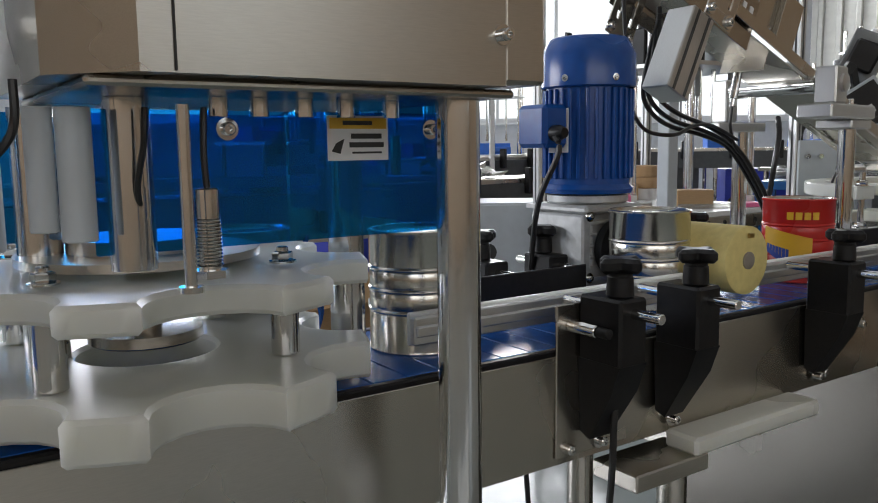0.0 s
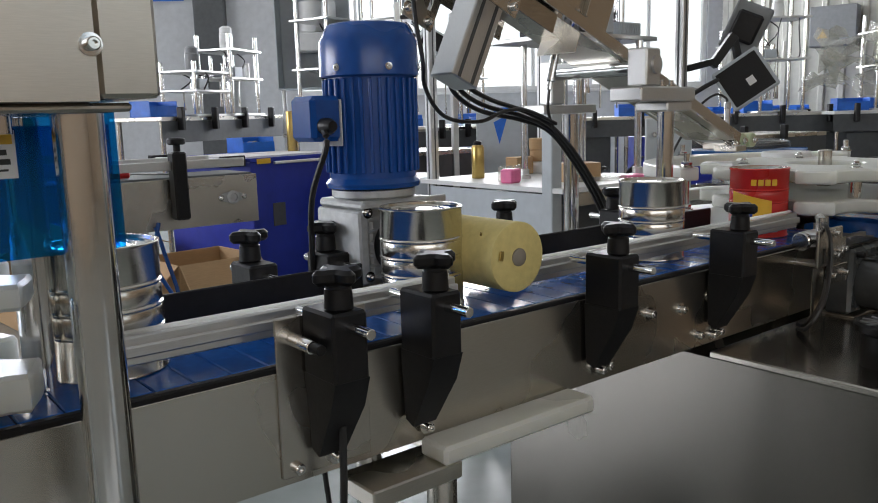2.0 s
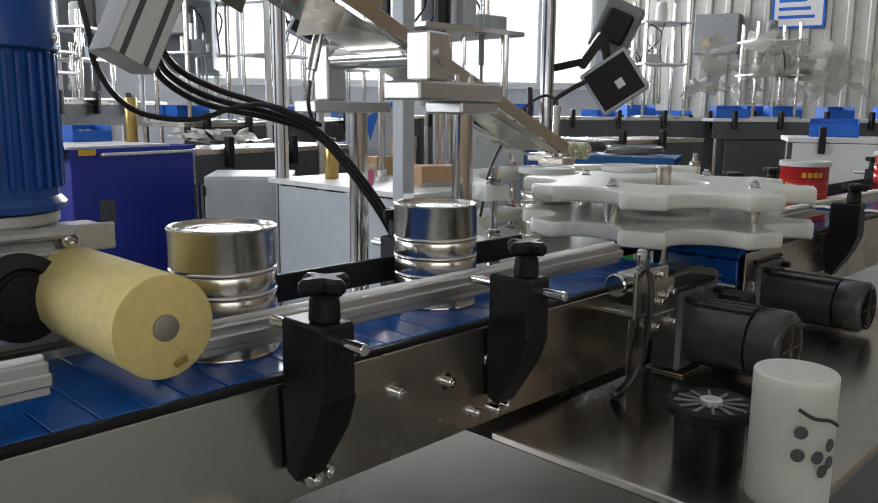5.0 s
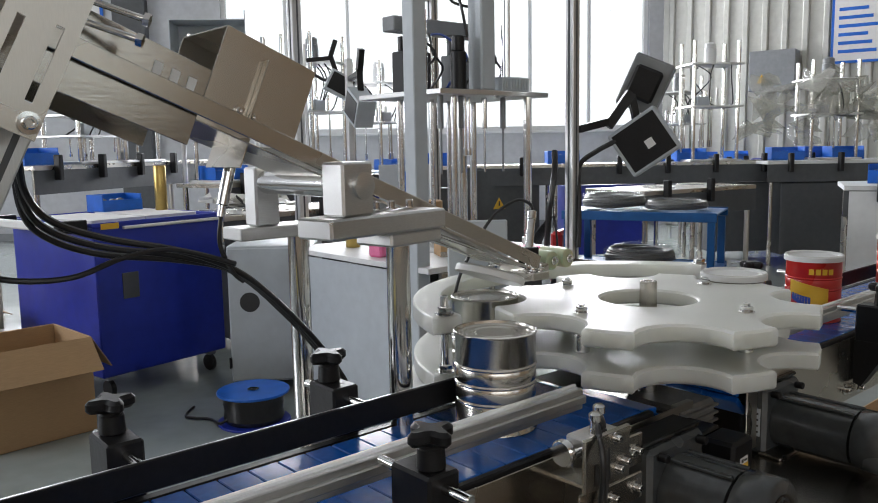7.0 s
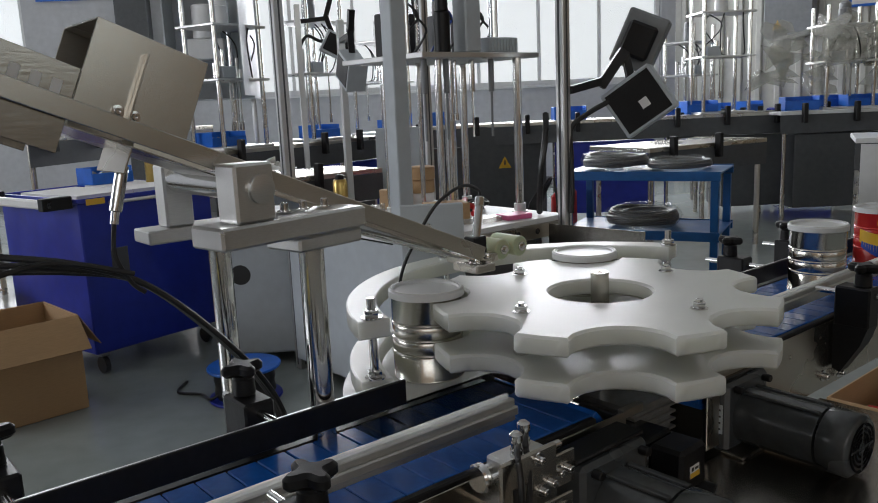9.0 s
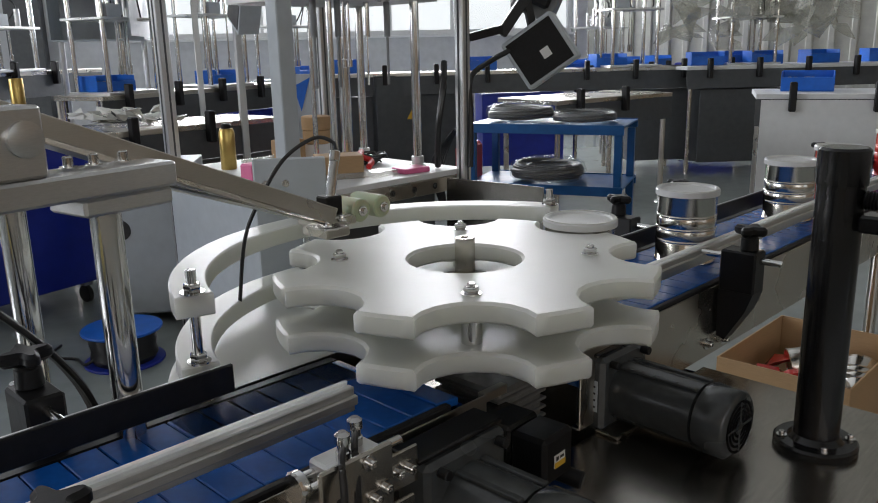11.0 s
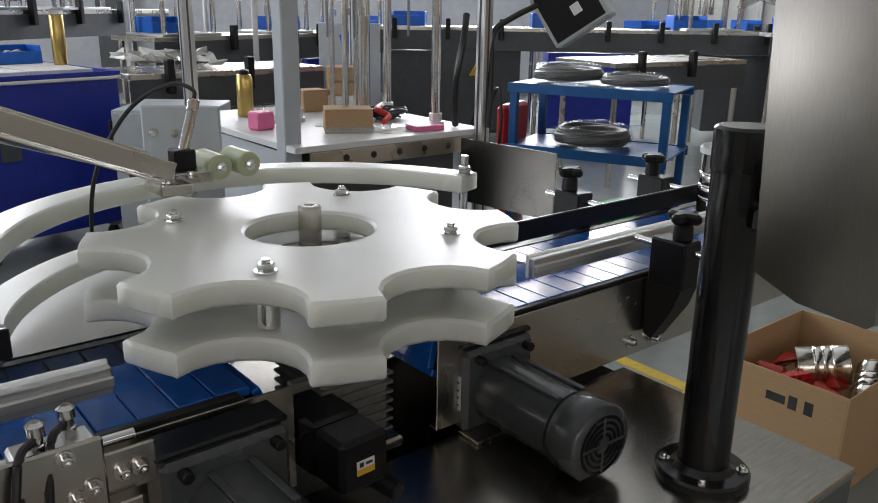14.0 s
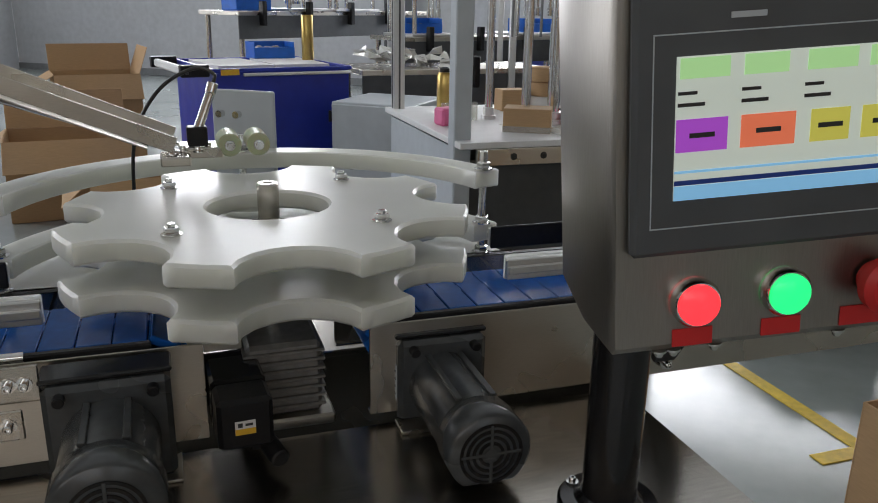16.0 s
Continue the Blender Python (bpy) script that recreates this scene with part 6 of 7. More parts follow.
for k in range(6):
    x = 1.03 + 0.085 * k
    s = Shape()
    s.hose([(x, 1.95, 1.3505), (x + 0.02, 1.88, 1.44), (x + 0.05 * (-1) ** k, 1.86, 1.50), (x - 0.02, 1.92, 1.58), (x + 0.01, 2.05, 1.60)], 0.005)
    part("air_line", s, PRINTBLU if k == 2 else RUBBER, fm)
s = Shape()
s.hose([(1.18, 1.78, 1.56), (1.16, 1.80, 1.70), (1.20, 1.9, 1.78), (1.30, 2.0, 1.74), (1.42, 1.98, 1.72)], 0.006)
part("cable", s, RUBBER, fm)
s = Shape()
s.hose([(1.545, 1.64, 1.10), (1.50, 1.60, 1.02), (1.47, 1.60, 0.88), (1.49, 1.63, 0.76), (1.52, 1.66, 0.70)], 0.013)
part("hose", s, RUBBER, fm)

# control box on a swing arm of the framed machine
swing = thing("swing_control_box", "grey control box with dark face on a black swing arm", "control box")
BM = Matrix.Translation((1.845, 1.40, 1.135)) @ Matrix.Rotation(radians(-60), 4, "Z") @ Matrix.Rotation(radians(-34), 4, "Y")
s = Shape()
s.box(-0.115, 0.115, -0.050, 0.085, -0.105, 0.105, 0.008, BM)
part("housing", s, GREYPAINT, swing)
s = Shape()
s.box(-0.100, 0.100, -0.0530, -0.0505, -0.090, 0.090, 0.001, BM)
face = part("face", s, BLACK, swing)
s = Shape()
s.box(0.000, 0.036, -0.0540, -0.0531, -0.038, 0.000, 0.0003, BM)
part("label", s, PAPER, face, "small white label")
s = Shape()
s.bar((1.59, 1.55, 1.19), (1.72, 1.50, 1.22), 0.04, 0.03)
s.bar((1.72, 1.50, 1.20), (1.80, 1.44, 1.34), 0.04, 0.04)
s.bar((1.80, 1.44, 1.33), (1.83, 1.42, 1.18), 0.03, 0.03)
part("arm", s, BLACK, swing)
s = Shape()
RB = Matrix.Translation((1.90, 1.44, 1.375)) @ Matrix.Rotation(radians(-60), 4, "Z") @ Matrix.Rotation(radians(24), 4, "Y")
s.box(-0.085, 0.085, -0.03, 0.09, -0.115, 0.115, 0.008, RB)
part("rear_box", s, MIDGREY, swing)
s = Shape()
s.box(-0.060, 0.060, -0.065, -0.0305, -0.070, 0.070, 0.012, RB)
part("terminal_cover", s, BLACK, swing)
s = Shape()
s.hose([(1.84, 1.42, 1.24), (1.78, 1.46, 1.16), (1.68, 1.52, 1.10), (1.60, 1.55, 1.04), (1.585, 1.54, 0.92), (1.575, 1.53, 0.78), (1.57, 1.53, 0.70)], 0.011)
part("conduit", s, RUBBER, swing)

# things on the machine's table
gold = thing("spray_can", "brass-coloured spray can on the white table", "spray can", pose(0.987, 2.337, 0.6905))
s = Shape()
s.lathe([(0.030, 0), (0.032, 0.003), (0.032, 0.150), (0.026, 0.165)], 24)
part("body", s, GOLD, gold)
s = Shape()
s.lathe([(0.020, 0.1655), (0.020, 0.180), (0.012, 0.186)], 20)
part("cap", s, BLACK, gold)
pink = Shape()
pink.box(-0.038, 0.038, -0.035, 0.035, 0, 0.065, 0.008)
solid("pink_box", pink, PINK, "small pink plastic box on the white table", "box", pose(0.880, 1.99, 0.6905, 0, 0, 12))
cardb = thing("small_carton", "small closed brown carton with a taped edge", "carton", pose(1.02, 1.78, 0.6905, 0, 0, -28))
s = Shape()
s.box(0, 0.17, 0, 0.12, 0, 0.085, 0.002)
part("box", s, CARD, cardb)
s = Shape()
s.box(-0.0006, 0.1706, -0.0006, -0.0001, 0.0, 0.022, 0.0001)
part("tape", s, BAG, cardb)
roll = thing("tape_rolls", "stack of pale brown tape rolls in clear film", "tape", pose(1.44, 2.338, 0.6905))
for k in range(3):
    s = Shape()
    s.lathe([(0.034, k * 0.062), (0.056 + 0.003 * k, k * 0.062), (0.058 + 0.003 * k, k * 0.062 + 0.004), (0.058 + 0.003 * k, k * 0.062 + 0.056), (0.056, k * 0.062 + 0.060), (0.036, k * 0.062 + 0.060)], 32)
    part("roll", s, CARD if k else PAPER, roll)
mess = Shape()
rr = random.Random(3)
for k in range(14):
    a0 = rr.uniform(0, 6.28)
    rad = rr.uniform(0.03, 0.075)
    pts = [(1.42 + rad * math.cos(a0 + i * 0.8) * 1.3, 1.98 + rad * math.sin(a0 + i * 0.8), 0.697 + rr.uniform(0, 0.035)) for i in range(8)]
    mess.hose(pts, 0.0042, 6, 4)
solid("cable_heap", mess, RUBBER, "heap of thin black cables on the table", "cables", kind="stuff")
for k, (x, y, rz, mat, lab) in enumerate(((1.24, 1.70, 5, BAG, "clear plastic parts tray"), (1.38, 1.67, -8, PINK, "pale pink plastic tray"), (1.15, 1.93, 20, PAPER, "white paper slip"), (1.30, 2.36, 0, CARD, "flat brown carton"))):
    s = Shape()
    s.box(-0.06, 0.06, -0.045, 0.045, 0, 0.02 if k < 2 else (0.003 if k == 2 else 0.09), 0.003)
    solid(("tray", "tray", "paper_slip", "flat_carton")[k], s, mat, lab + " on the white table", ("tray", "tray", "paper", "carton")[k], pose(x, y, 0.6905, 0, 0, rz))
redh = Shape()
redh.hose([(1.33, 1.86, 0.70), (1.38, 1.90, 0.715), (1.36, 1.95, 0.735), (1.43, 2.02, 0.74)], 0.012)
solid("red_tool", redh, REDPLAST, "red plastic tool handle among the cables", "tool")
for k in range(6):
    s = Shape()
    s.lathe([(0.010, 0), (0.012, 0.001), (0.011, 0.07), (0.009, 0.071)], 12, Matrix.Translation((0, 0, 0)))
    solid("test_tube", s, BAG, "clear plastic tube on the white table", "tube", pose(0.90 + 0.026 * k, 2.08 + 0.01 * (k % 2), 0.6905), group="clear tubes on the table")

# ---- blue rack ----
RACK = pose(2.53, 2.42, 0, 0, 0, -67.5)
rack = thing("steel_rack", "blue painted angle-steel rack holding wrapped hose coils", "rack", RACK)
for x in (0, 0.80):
    for y in (0, 0.42):
        s = Shape()
        s.box(x, x + 0.04, y, y + 0.04, 0, 0.70, 0.002)
        part("leg", s, RACKBLUE, rack)
for z in (0.38, 0.7005):
    s = Shape()
    s.box(-0.01, 0.85, -0.01, 0.0, z, z + 0.05, 0.002)
    s.box(-0.01, 0.85, 0.46, 0.47, z, z + 0.05, 0.002)
    s.box(-0.01, 0.85, 0.0005, 0.4595, z + 0.035, z + 0.045, 0.002)
    part("shelf", s, RACKBLUE, rack)


def coil(m, R, r, turns, label):
    c = thing("hose_coil", label, "hose", m, group="wrapped hose coils")
    s = Shape()
    rc_ = random.Random(int(R * 997))
    pts = []
    for i in range(turns * 18 + 1):
        a, b = i * 2 * math.pi / 18, i / 18 * 2.4
        d = r * 1.2 * (0.6 + 0.4 * math.sin(i / 18 * 5.1))
        pts.append(((R + d * math.cos(b)) * math.cos(a), (R + d * math.cos(b)) * math.sin(a), r * 1.9 + d * math.sin(b)))
    s.hose(pts, r * 0.55, 7, 2)
    part("hose", s, RUBBER, c)
    s = Shape()
    n, k_ = 28, 9
    v, f = [], []
    for i in range(n):
        a = 2 * math.pi * i / n
        for q in range(k_):
            b = 2 * math.pi * q / k_
            w = r * (1.85 + rc_.uniform(-0.12, 0.28))
            v.append(((R + w * math.cos(b)) * math.cos(a), (R + w * math.cos(b)) * math.sin(a), max(0.001, r * 1.9 + w * math.sin(b))))
    for i in range(n):
        for q in range(k_):
            f.append((i * k_ + q, ((i + 1) % n) * k_ + q, ((i + 1) % n) * k_ + (q + 1) % k_, i * k_ + (q + 1) % k_))
    s.add(v, f)
    part("wrap", s, THINFILM, c, "clear plastic wrap", 15)
    return c


coil(RACK @ pose(0.24, 0.22, 0.7465), 0.15, 0.026, 9, "black hose coil wrapped in clear film")
coil(RACK @ pose(0.60, 0.22, 0.7465), 0.15, 0.017, 8, "flat black hose coil wrapped in clear film")
coil(RACK @ pose(0.40, 0.20, 0.4265), 0.16, 0.030, 10, "thick black hose coil wrapped in clear film")
rb = Shape()
rb.box(-0.10, -0.03, 0.05, 0.35, 0.0, 0.62, 0.02)
solid("red_bag", rb, REDPLAST, "red plastic sack standing beside the rack", "sack", RACK)
hang = Shape()
for k in range(7):
    hang.hose([(-0.06, -0.02 - 0.006 * k, 0.72), (-0.14 - 0.012 * k, -0.03, 0.50), (-0.10 + 0.004 * k, -0.03, 0.22 - 0.01 * k), (-0.03, -0.025, 0.50), (-0.05, -0.02, 0.72)], 0.006, 6, 4)
solid("hanging_cables", hang, RUBBER, "black cables hanging from the rack's corner", "cables", RACK, kind="stuff")
gb = Shape()
gb.box(-0.3, 0.0, -0.12, 0.12, 0, 0.05, 0.01)
solid("green_tray", gb, GREENLEAF, "green plastic tray under the rack", "tray", pose(2.30, 1.35, 0.30))
gbs = Shape()
gbs.box(-0.34, 0.04, -0.16, 0.16, 0.0, 0.2995, 0.004)
solid("low_stand", gbs, DARKGREY, "dark low stand under the green tray", "stand", pose(2.30, 1.35, 0))


# ---- far benches and machines ----
def bench(m, length, depth, z, label, plate=STEEL, blue=True, bins=0):
    b = thing("bench", label, "bench", m, group="benches along the hall")
    s = Shape()
    s.box(0, length, 0, depth, z - 0.03, z, 0.003)
    part("top", s, plate, b)
    s = Shape()
    s.box(0, length, 0.002, 0.006, z - 0.19, z - 0.0305, 0.001)
    part("apron", s, DARKGREY, b)
    n = max(2, int(length / 1.2) + 1)
    for k in range(n):
        x = 0.05 + (length - 0.1) * k / (n - 1)
        for y in (0.04, depth - 0.04):
            s = Shape()
            s.rod((x, y, 0.0), (x, y, z - 0.0305), 0.02, 12)
            part("leg", s, STEEL_V, b)
    if blue:
        for k in range(n - 1):
            x = 0.15 + (length - 0.1) * k / (n - 1)
            s = Shape()
            s.box(x, x + 0.75, 0.05, depth - 0.05, 0.10, z - 0.20, 0.006)
            part("under_box", s, CARTBLUE if k % 2 else DARKGREY, b)
    for k in range(int(length / 0.45)):
        s = Shape()
        x = 0.2 + k * 0.45
        s.box(x - 0.02, x + 0.02, -0.05, 0.0015, z - 0.10, z + 0.07, 0.006)
        part("bracket", s, BLACK, b)
    for k in range(bins):
        bin_box(m @ pose(0.25 + k * (length - 0.5) / max(1, bins - 1) - 0.1, depth * 0.45, z + 0.0005, 0, 0, 6 * (k % 3) - 6), 0.30, 0.20, 0.12)
    return b


def tower(m, h, label, seed):
    """Small upright assembly machine: posts, plates, motor, cylinders."""
    r_ = random.Random(seed)
    t = thing("assembly_machine", label, "machine", m, group="assembly machines in the hall")
    for x in (0, 0.42):
        for y in (0, 0.30):
            s = Shape()
            s.rod((x, y, 0), (x, y, h), 0.018, 14)
            part("post", s, CHROME, t)
    for k, f in enumerate((0.0, 0.45, 0.8)):
        s = Shape()
        s.box(-0.04, 0.46, -0.04, 0.34, h * f + 0.0, h * f + 0.018, 0.003)
        part("plate", s, ALU, t)
    s = Shape()
    s.rod((0.21, 0.15, h * 0.8 + 0.0185), (0.21, 0.15, h * 0.8 + 0.16), 0.055, 20, 0.008)
    s.lathe([(0.05, 0), (0.05, 0.04), (0.03, 0.055)], 20, Matrix.Translation((0.21, 0.15, h * 0.8 + 0.161)))
    part("motor", s, WHITEPAINT if seed % 2 else MIDGREY, t)
    for k in range(5):
        x, y = r_.uniform(0.05, 0.38), r_.uniform(0.02, 0.28)
        s = Shape()
        s.rod((x, y, h * 0.45 + 0.0185), (x, y, h * 0.45 + r_.uniform(0.08, 0.22)), r_.uniform(0.010, 0.022), 14, 0.002)
        part("air_cylinder", s, ALU if k % 2 else CHROME, t)
    for k in range(4):
        x, y = r_.uniform(0.08, 0.34), r_.uniform(0.05, 0.25)
        s = Shape()
        s.rod((x, y, h * 0.18), (x, y, h * 0.45 - 0.0005), 0.007, 10)
        s.rod((x, y, h * 0.12), (x, y, h * 0.18), 0.013, 10, 0.002)
        part("spindle", s, CHROME, t)
    s = Shape()
    s.box(0.02, 0.14, -0.03, 0.05, h * 0.45 + 0.0185, h * 0.45 + 0.10, 0.004)
    part("valve_box", s, GREYPAINT, t)
    for k in range(4):
        s = Shape()
        x, y = r_.uniform(0.05, 0.4), r_.uniform(0.0, 0.3)
        s.hose([(x, y, h * 0.8 + 0.02), (x + r_.uniform(-0.15, 0.15), y - 0.08, h * 0.7), (x + r_.uniform(-0.1, 0.1), y - 0.05, h * 0.5), (x, y, h * 0.45 + 0.02)], 0.006, 6, 4)
        part("air_hose", s, RUBBER, t)
    return t


def monitor(m, label="grey control box on a black jointed arm"):
    o = thing("arm_control_box", label, "control box", m, group="control boxes on arms")
    s = Shape()
    s.hull([(x, y, z) for x in (-0.10, 0.10) for y in (-0.05, 0.06) for z in (-0.08, 0.08)], Matrix.Rotation(radians(28), 4, "Y"))
    part("housing", s, GREYPAINT, o)
    s = Shape()
    s.box(-0.085, 0.085, -0.054, -0.051, -0.065, 0.065, 0.001, Matrix.Rotation(radians(28), 4, "Y"))
    part("face", s, BLACK, o)
    s = Shape()
    s.bar((-0.02, 0.02, 0.09), (-0.06, 0.03, 0.22), 0.035, 0.035)
    s.bar((-0.06, 0.03, 0.21), (-0.02, 0.03, 0.33), 0.035, 0.035)
    s.bar((-0.05, 0.03, 0.20), (-0.24, 0.04, 0.18), 0.03, 0.03)
    part("arm", s, BLACK, o)
    s = Shape()
    s.hose([(-0.02, 0.05, 0.08), (-0.10, 0.06, 0.04), (-0.20, 0.06, 0.08), (-0.26, 0.05, 0.0)], 0.012)
    part("conduit", s, RUBBER, o)
    s = Shape()
    s.box(-0.285, -0.245, 0.02, 0.06, -1.3, 0.30, 0.003)
    part("pole", s, ALU_V, o)
    return o


bench(pose(0.40, 5.07, 0, 0, 0, 34), 2.2, 0.45, 1.05, "grey conveyor bench with black brackets behind the cart", STEEL, False, 1)
desk = bench(pose(0.88, 3.38, 0, 0, 0, 4), 1.15, 0.50, 0.78, "dark grey desk with wrapped parts behind the framed machine", STEEL, False, 0)
s = Shape()
s.box(0.06, 1.09, 0.012, 0.46, 0.08, 0.585, 0.004)
part("drawer_box", s, DARKGREY, desk)
bench(pose(1.45, 4.56, 0, 0, 0, 18), 2.75, 0.45, 0.90, "long grey bench with black brackets and blue bins", STEEL, True, 3)
bench(ROOM @ pose(0.3, 7.4, 0, 0, 0, -3), 4.2, 0.5, 0.95, "far bench under the windows with blue bins", STEEL, True, 4)
bench(pose(3.62, 2.62, 0, 0, 0, -9), 1.2, 0.60, 0.80, "grey steel work table with small parts", STEEL, False, 0)
bench(pose(5.9, 2.9, 0, 0, 0, -40), 2.2, 0.6, 0.95, "far bench beside blue cabinets with blue bins", WHITEPAINT, True, 4)
tower(pose(1.20, 5.62, 1.0505, 0, 0, 34), 0.66, "upright assembly machine with pale motor on a bench", 1)
tower(pose(0.80, 5.40, 1.0505, 0, 0, 34), 0.42, "upright assembly machine with steel shafts on a bench", 2)
tower(pose(1.55, 4.66, 0.9005, 0, 0, 18), 1.05, "tall upright assembly machine with a pale motor", 3)
tower(pose(2.45, 4.95, 0.9005, 0, 0, 18), 1.15, "tall upright assembly machine on a bench", 4)
tower(pose(3.35, 5.24, 0.9005, 0, 0, 18), 1.0, "upright assembly machine beside blue bins", 5)
tower(pose(6.1, 3.90, 0.9005, 0, 0, 6), 0.9, "upright assembly machine with grey motor", 6)
tower(ROOM @ pose(3.0, 7.3, 0.9505), 1.1, "upright machine near the corrugated wall", 9)
bench(pose(5.5, 3.77, 0, 0, 0, 6), 2.6, 0.45, 0.90, "dark conveyor bench with blue bins before the sheet wall", STEEL, False, 4)
wb = bench(pose(4.03, 1.47, 0, 0, 0, -64), 1.9, 0.60, 0.85, "white work bench with blue bins beside the line", WHITEPAINT, False, 3)
s = Shape()
s.box(0.03, 1.87, -0.004, 0.0015, 0.06, 0.815, 0.001)
part("front_panel", s, WHITEPAINT, wb)
tower(pose(6.4, 2.75, 0.9505, 0, 0, -40), 0.9, "upright machine on the far white bench", 10)
monitor(pose(1.66, 3.20, 1.36, 0, 0, -105))
monitor(ROOM @ pose(-0.2, 6.2, 1.60, 0, 0, 10))

box = thing("switch_cabinet", "open grey switch cabinet with a pale motor inside", "cabinet", ROOM @ pose(-1.45, 6.3, 1.25))
for n_, b in (("back", (0, 0.62, 0.30, 0.31, 0, 0.85)), ("top", (0, 0.62, 0, 0.2995, 0.84, 0.85)), ("bottom", (0, 0.62, 0, 0.2995, 0, 0.01)), ("side", (0, 0.01, 0, 0.2995, 0.0105, 0.8395)), ("side", (0.61, 0.62, 0, 0.2995, 0.0105, 0.8395))):
    s = Shape()
    s.box(*b, 0.002)
    part(n_, s, GREYPAINT, box)
s = Shape()
s.box(0.622, 0.63, -0.50, 0.0, 0.02, 0.83, 0.002, Matrix.Translation((0.0, 0, 0)))
part("door", s, GREYPAINT, box, "open light grey door")
s = Shape()
s.rod((0.28, 0.15, 0.45), (0.28, 0.15, 0.70), 0.10, 22, 0.01)
s.box(0.15, 0.42, 0.05, 0.25, 0.30, 0.4495, 0.01)
part("motor", s, WHITEPAINT, box)
for x in (0.02, 0.58):
    s = Shape()
    s.rod((x, 0.2, -1.25), (x, 0.2, -0.0005), 0.02, 12)
    part("post", s, ALU_V, box)

fan = thing("wall_fan", "black wall-mounted industrial fan with a round guard", "fan", ROOM @ pose(-2.05, 10.70, 3.65))
s = Shape()
for R in (0.46, 0.36, 0.24, 0.12):
    pts = [(R * math.cos(a), 0.0, R * math.sin(a)) for a in [2 * math.pi * i / 24 for i in range(25)]]
    s.hose(pts, 0.010, 6, 2)
part("guard", s, BLACK, fan)
for k in range(3):
    s = Shape()
    s.box(0.05, 0.42, 0.02, 0.03, -0.09, 0.09, 0.01, Matrix.Rotation(k * 2.094 + 0.4, 4, "Y") @ Matrix.Rotation(0.3, 4, "X"))
    part("blade", s, BLACK, fan)
s = Shape()
s.rod((0, -0.05, 0), (0, 0.16, 0), 0.08, 20, 0.01)
s.bar((0, 0.12, 0), (0, 0.25, -0.5), 0.06, 0.05)
part("hub", s, BLACK, fan)
sg = thing("warning_board", "red notice board with unreadable yellow print", "sign", M_NORTH @ pose(5.75, -0.02, 3.55))
s = Shape()
s.box(0, 0.55, -0.01, 0.01, 0, 0.40, 0.002)
part("board", s, REDPLAST, sg)
s = Shape()
s.box(0.16, 0.50, -0.014, -0.0102, 0.06, 0.14, 0.001)
s.lathe([(0.05, 0), (0.06, 0), (0.06, 0.003), (0.05, 0.003), (0.05, 0)], 20, pose(0.08, -0.0105, 0.10, 90), False)
part("print_bar", s, PRINTYEL, sg)
nb = thing("notice_board", "pale blue framed notice sheet on the corrugated wall", "notice", M_EAST @ pose(2.1, -0.055, 2.05))
s = Shape()
s.box(0, 0.62, -0.01, 0.0, 0, 0.85, 0.003)
part("frame", s, BINBLUE, nb)
s = Shape()
s.box(0.03, 0.59, -0.013, -0.0105, 0.03, 0.82, 0.001)
part("sheet", s, PAPER, nb)
s = Shape()
for k in range(6):
    s.box(0.08, 0.50 - 0.05 * (k % 3), -0.0155, -0.0132, 0.12 + k * 0.10, 0.16 + k * 0.10, 0.0005)
part("print_bar", s, BINBLUE, nb)
pf = thing("wall_notice", "pale notice sheet in a blue frame on the plaster wall", "notice", M_NORTH @ pose(5.35, -0.02, 2.62))
s = Shape()
s.box(0, 0.85, -0.012, 0.0, 0, 0.60, 0.003)
part("frame", s, BINBLUE, pf)
s = Shape()
s.box(0.04, 0.81, -0.016, -0.0125, 0.04, 0.56, 0.001)
part("sheet", s, PAPER, pf)
jb = thing("junction_box", "grey wall-mounted junction box with a yellow triangle", "electric box", M_EAST @ pose(1.2, -0.30, 1.75))
s = Shape()
s.box(0, 0.55, 0, 0.26, 0, 0.50, 0.01)
part("box", s, MIDGREY, jb)
s = Shape()
s.hull([(0.10, -0.004, 0.10), (0.22, -0.004, 0.10), (0.16, -0.004, 0.21), (0.10, -0.001, 0.10), (0.22, -0.001, 0.10), (0.16, -0.001, 0.21)])
part("triangle", s, PRINTYEL, jb)
ec = thing("electric_cabinet", "dark grey electric cabinet with a yellow warning triangle", "cabinet", pose(3.92, 4.77, 0, 0, 0, -25))
s = Shape()
s.box(0, 0.75, 0, 0.4, 0.05, 0.93, 0.006)
part("body", s, DARKGREY, ec)
s = Shape()
s.box(0.01, 0.74, -0.012, -0.0005, 0.07, 0.91, 0.003)
dr = part("door", s, DARKGREY, ec)
s = Shape()
s.hull([(0.34 + dx, y, 0.60 + dz) for dx, dz in ((-0.06, -0.05), (0.06, -0.05), (0, 0.055)) for y in (-0.0165, -0.0125)])
part("warning_triangle", s, PRINTYEL, dr)
s = Shape()
s.hull([(0.34 + dx, y, 0.60 + dz) for dx, dz in ((-0.008, -0.02), (0.008, -0.02), (0.004, 0.025), (-0.004, 0.025)) for y in (-0.0185, -0.0168)])
part("triangle_mark", s, INK, dr)
for x in (0.03, 0.69):
    s = Shape()
    s.box(x, x + 0.03, 0.02, 0.38, 0, 0.0495, 0.002)
    part("plinth", s, BLACK, ec)
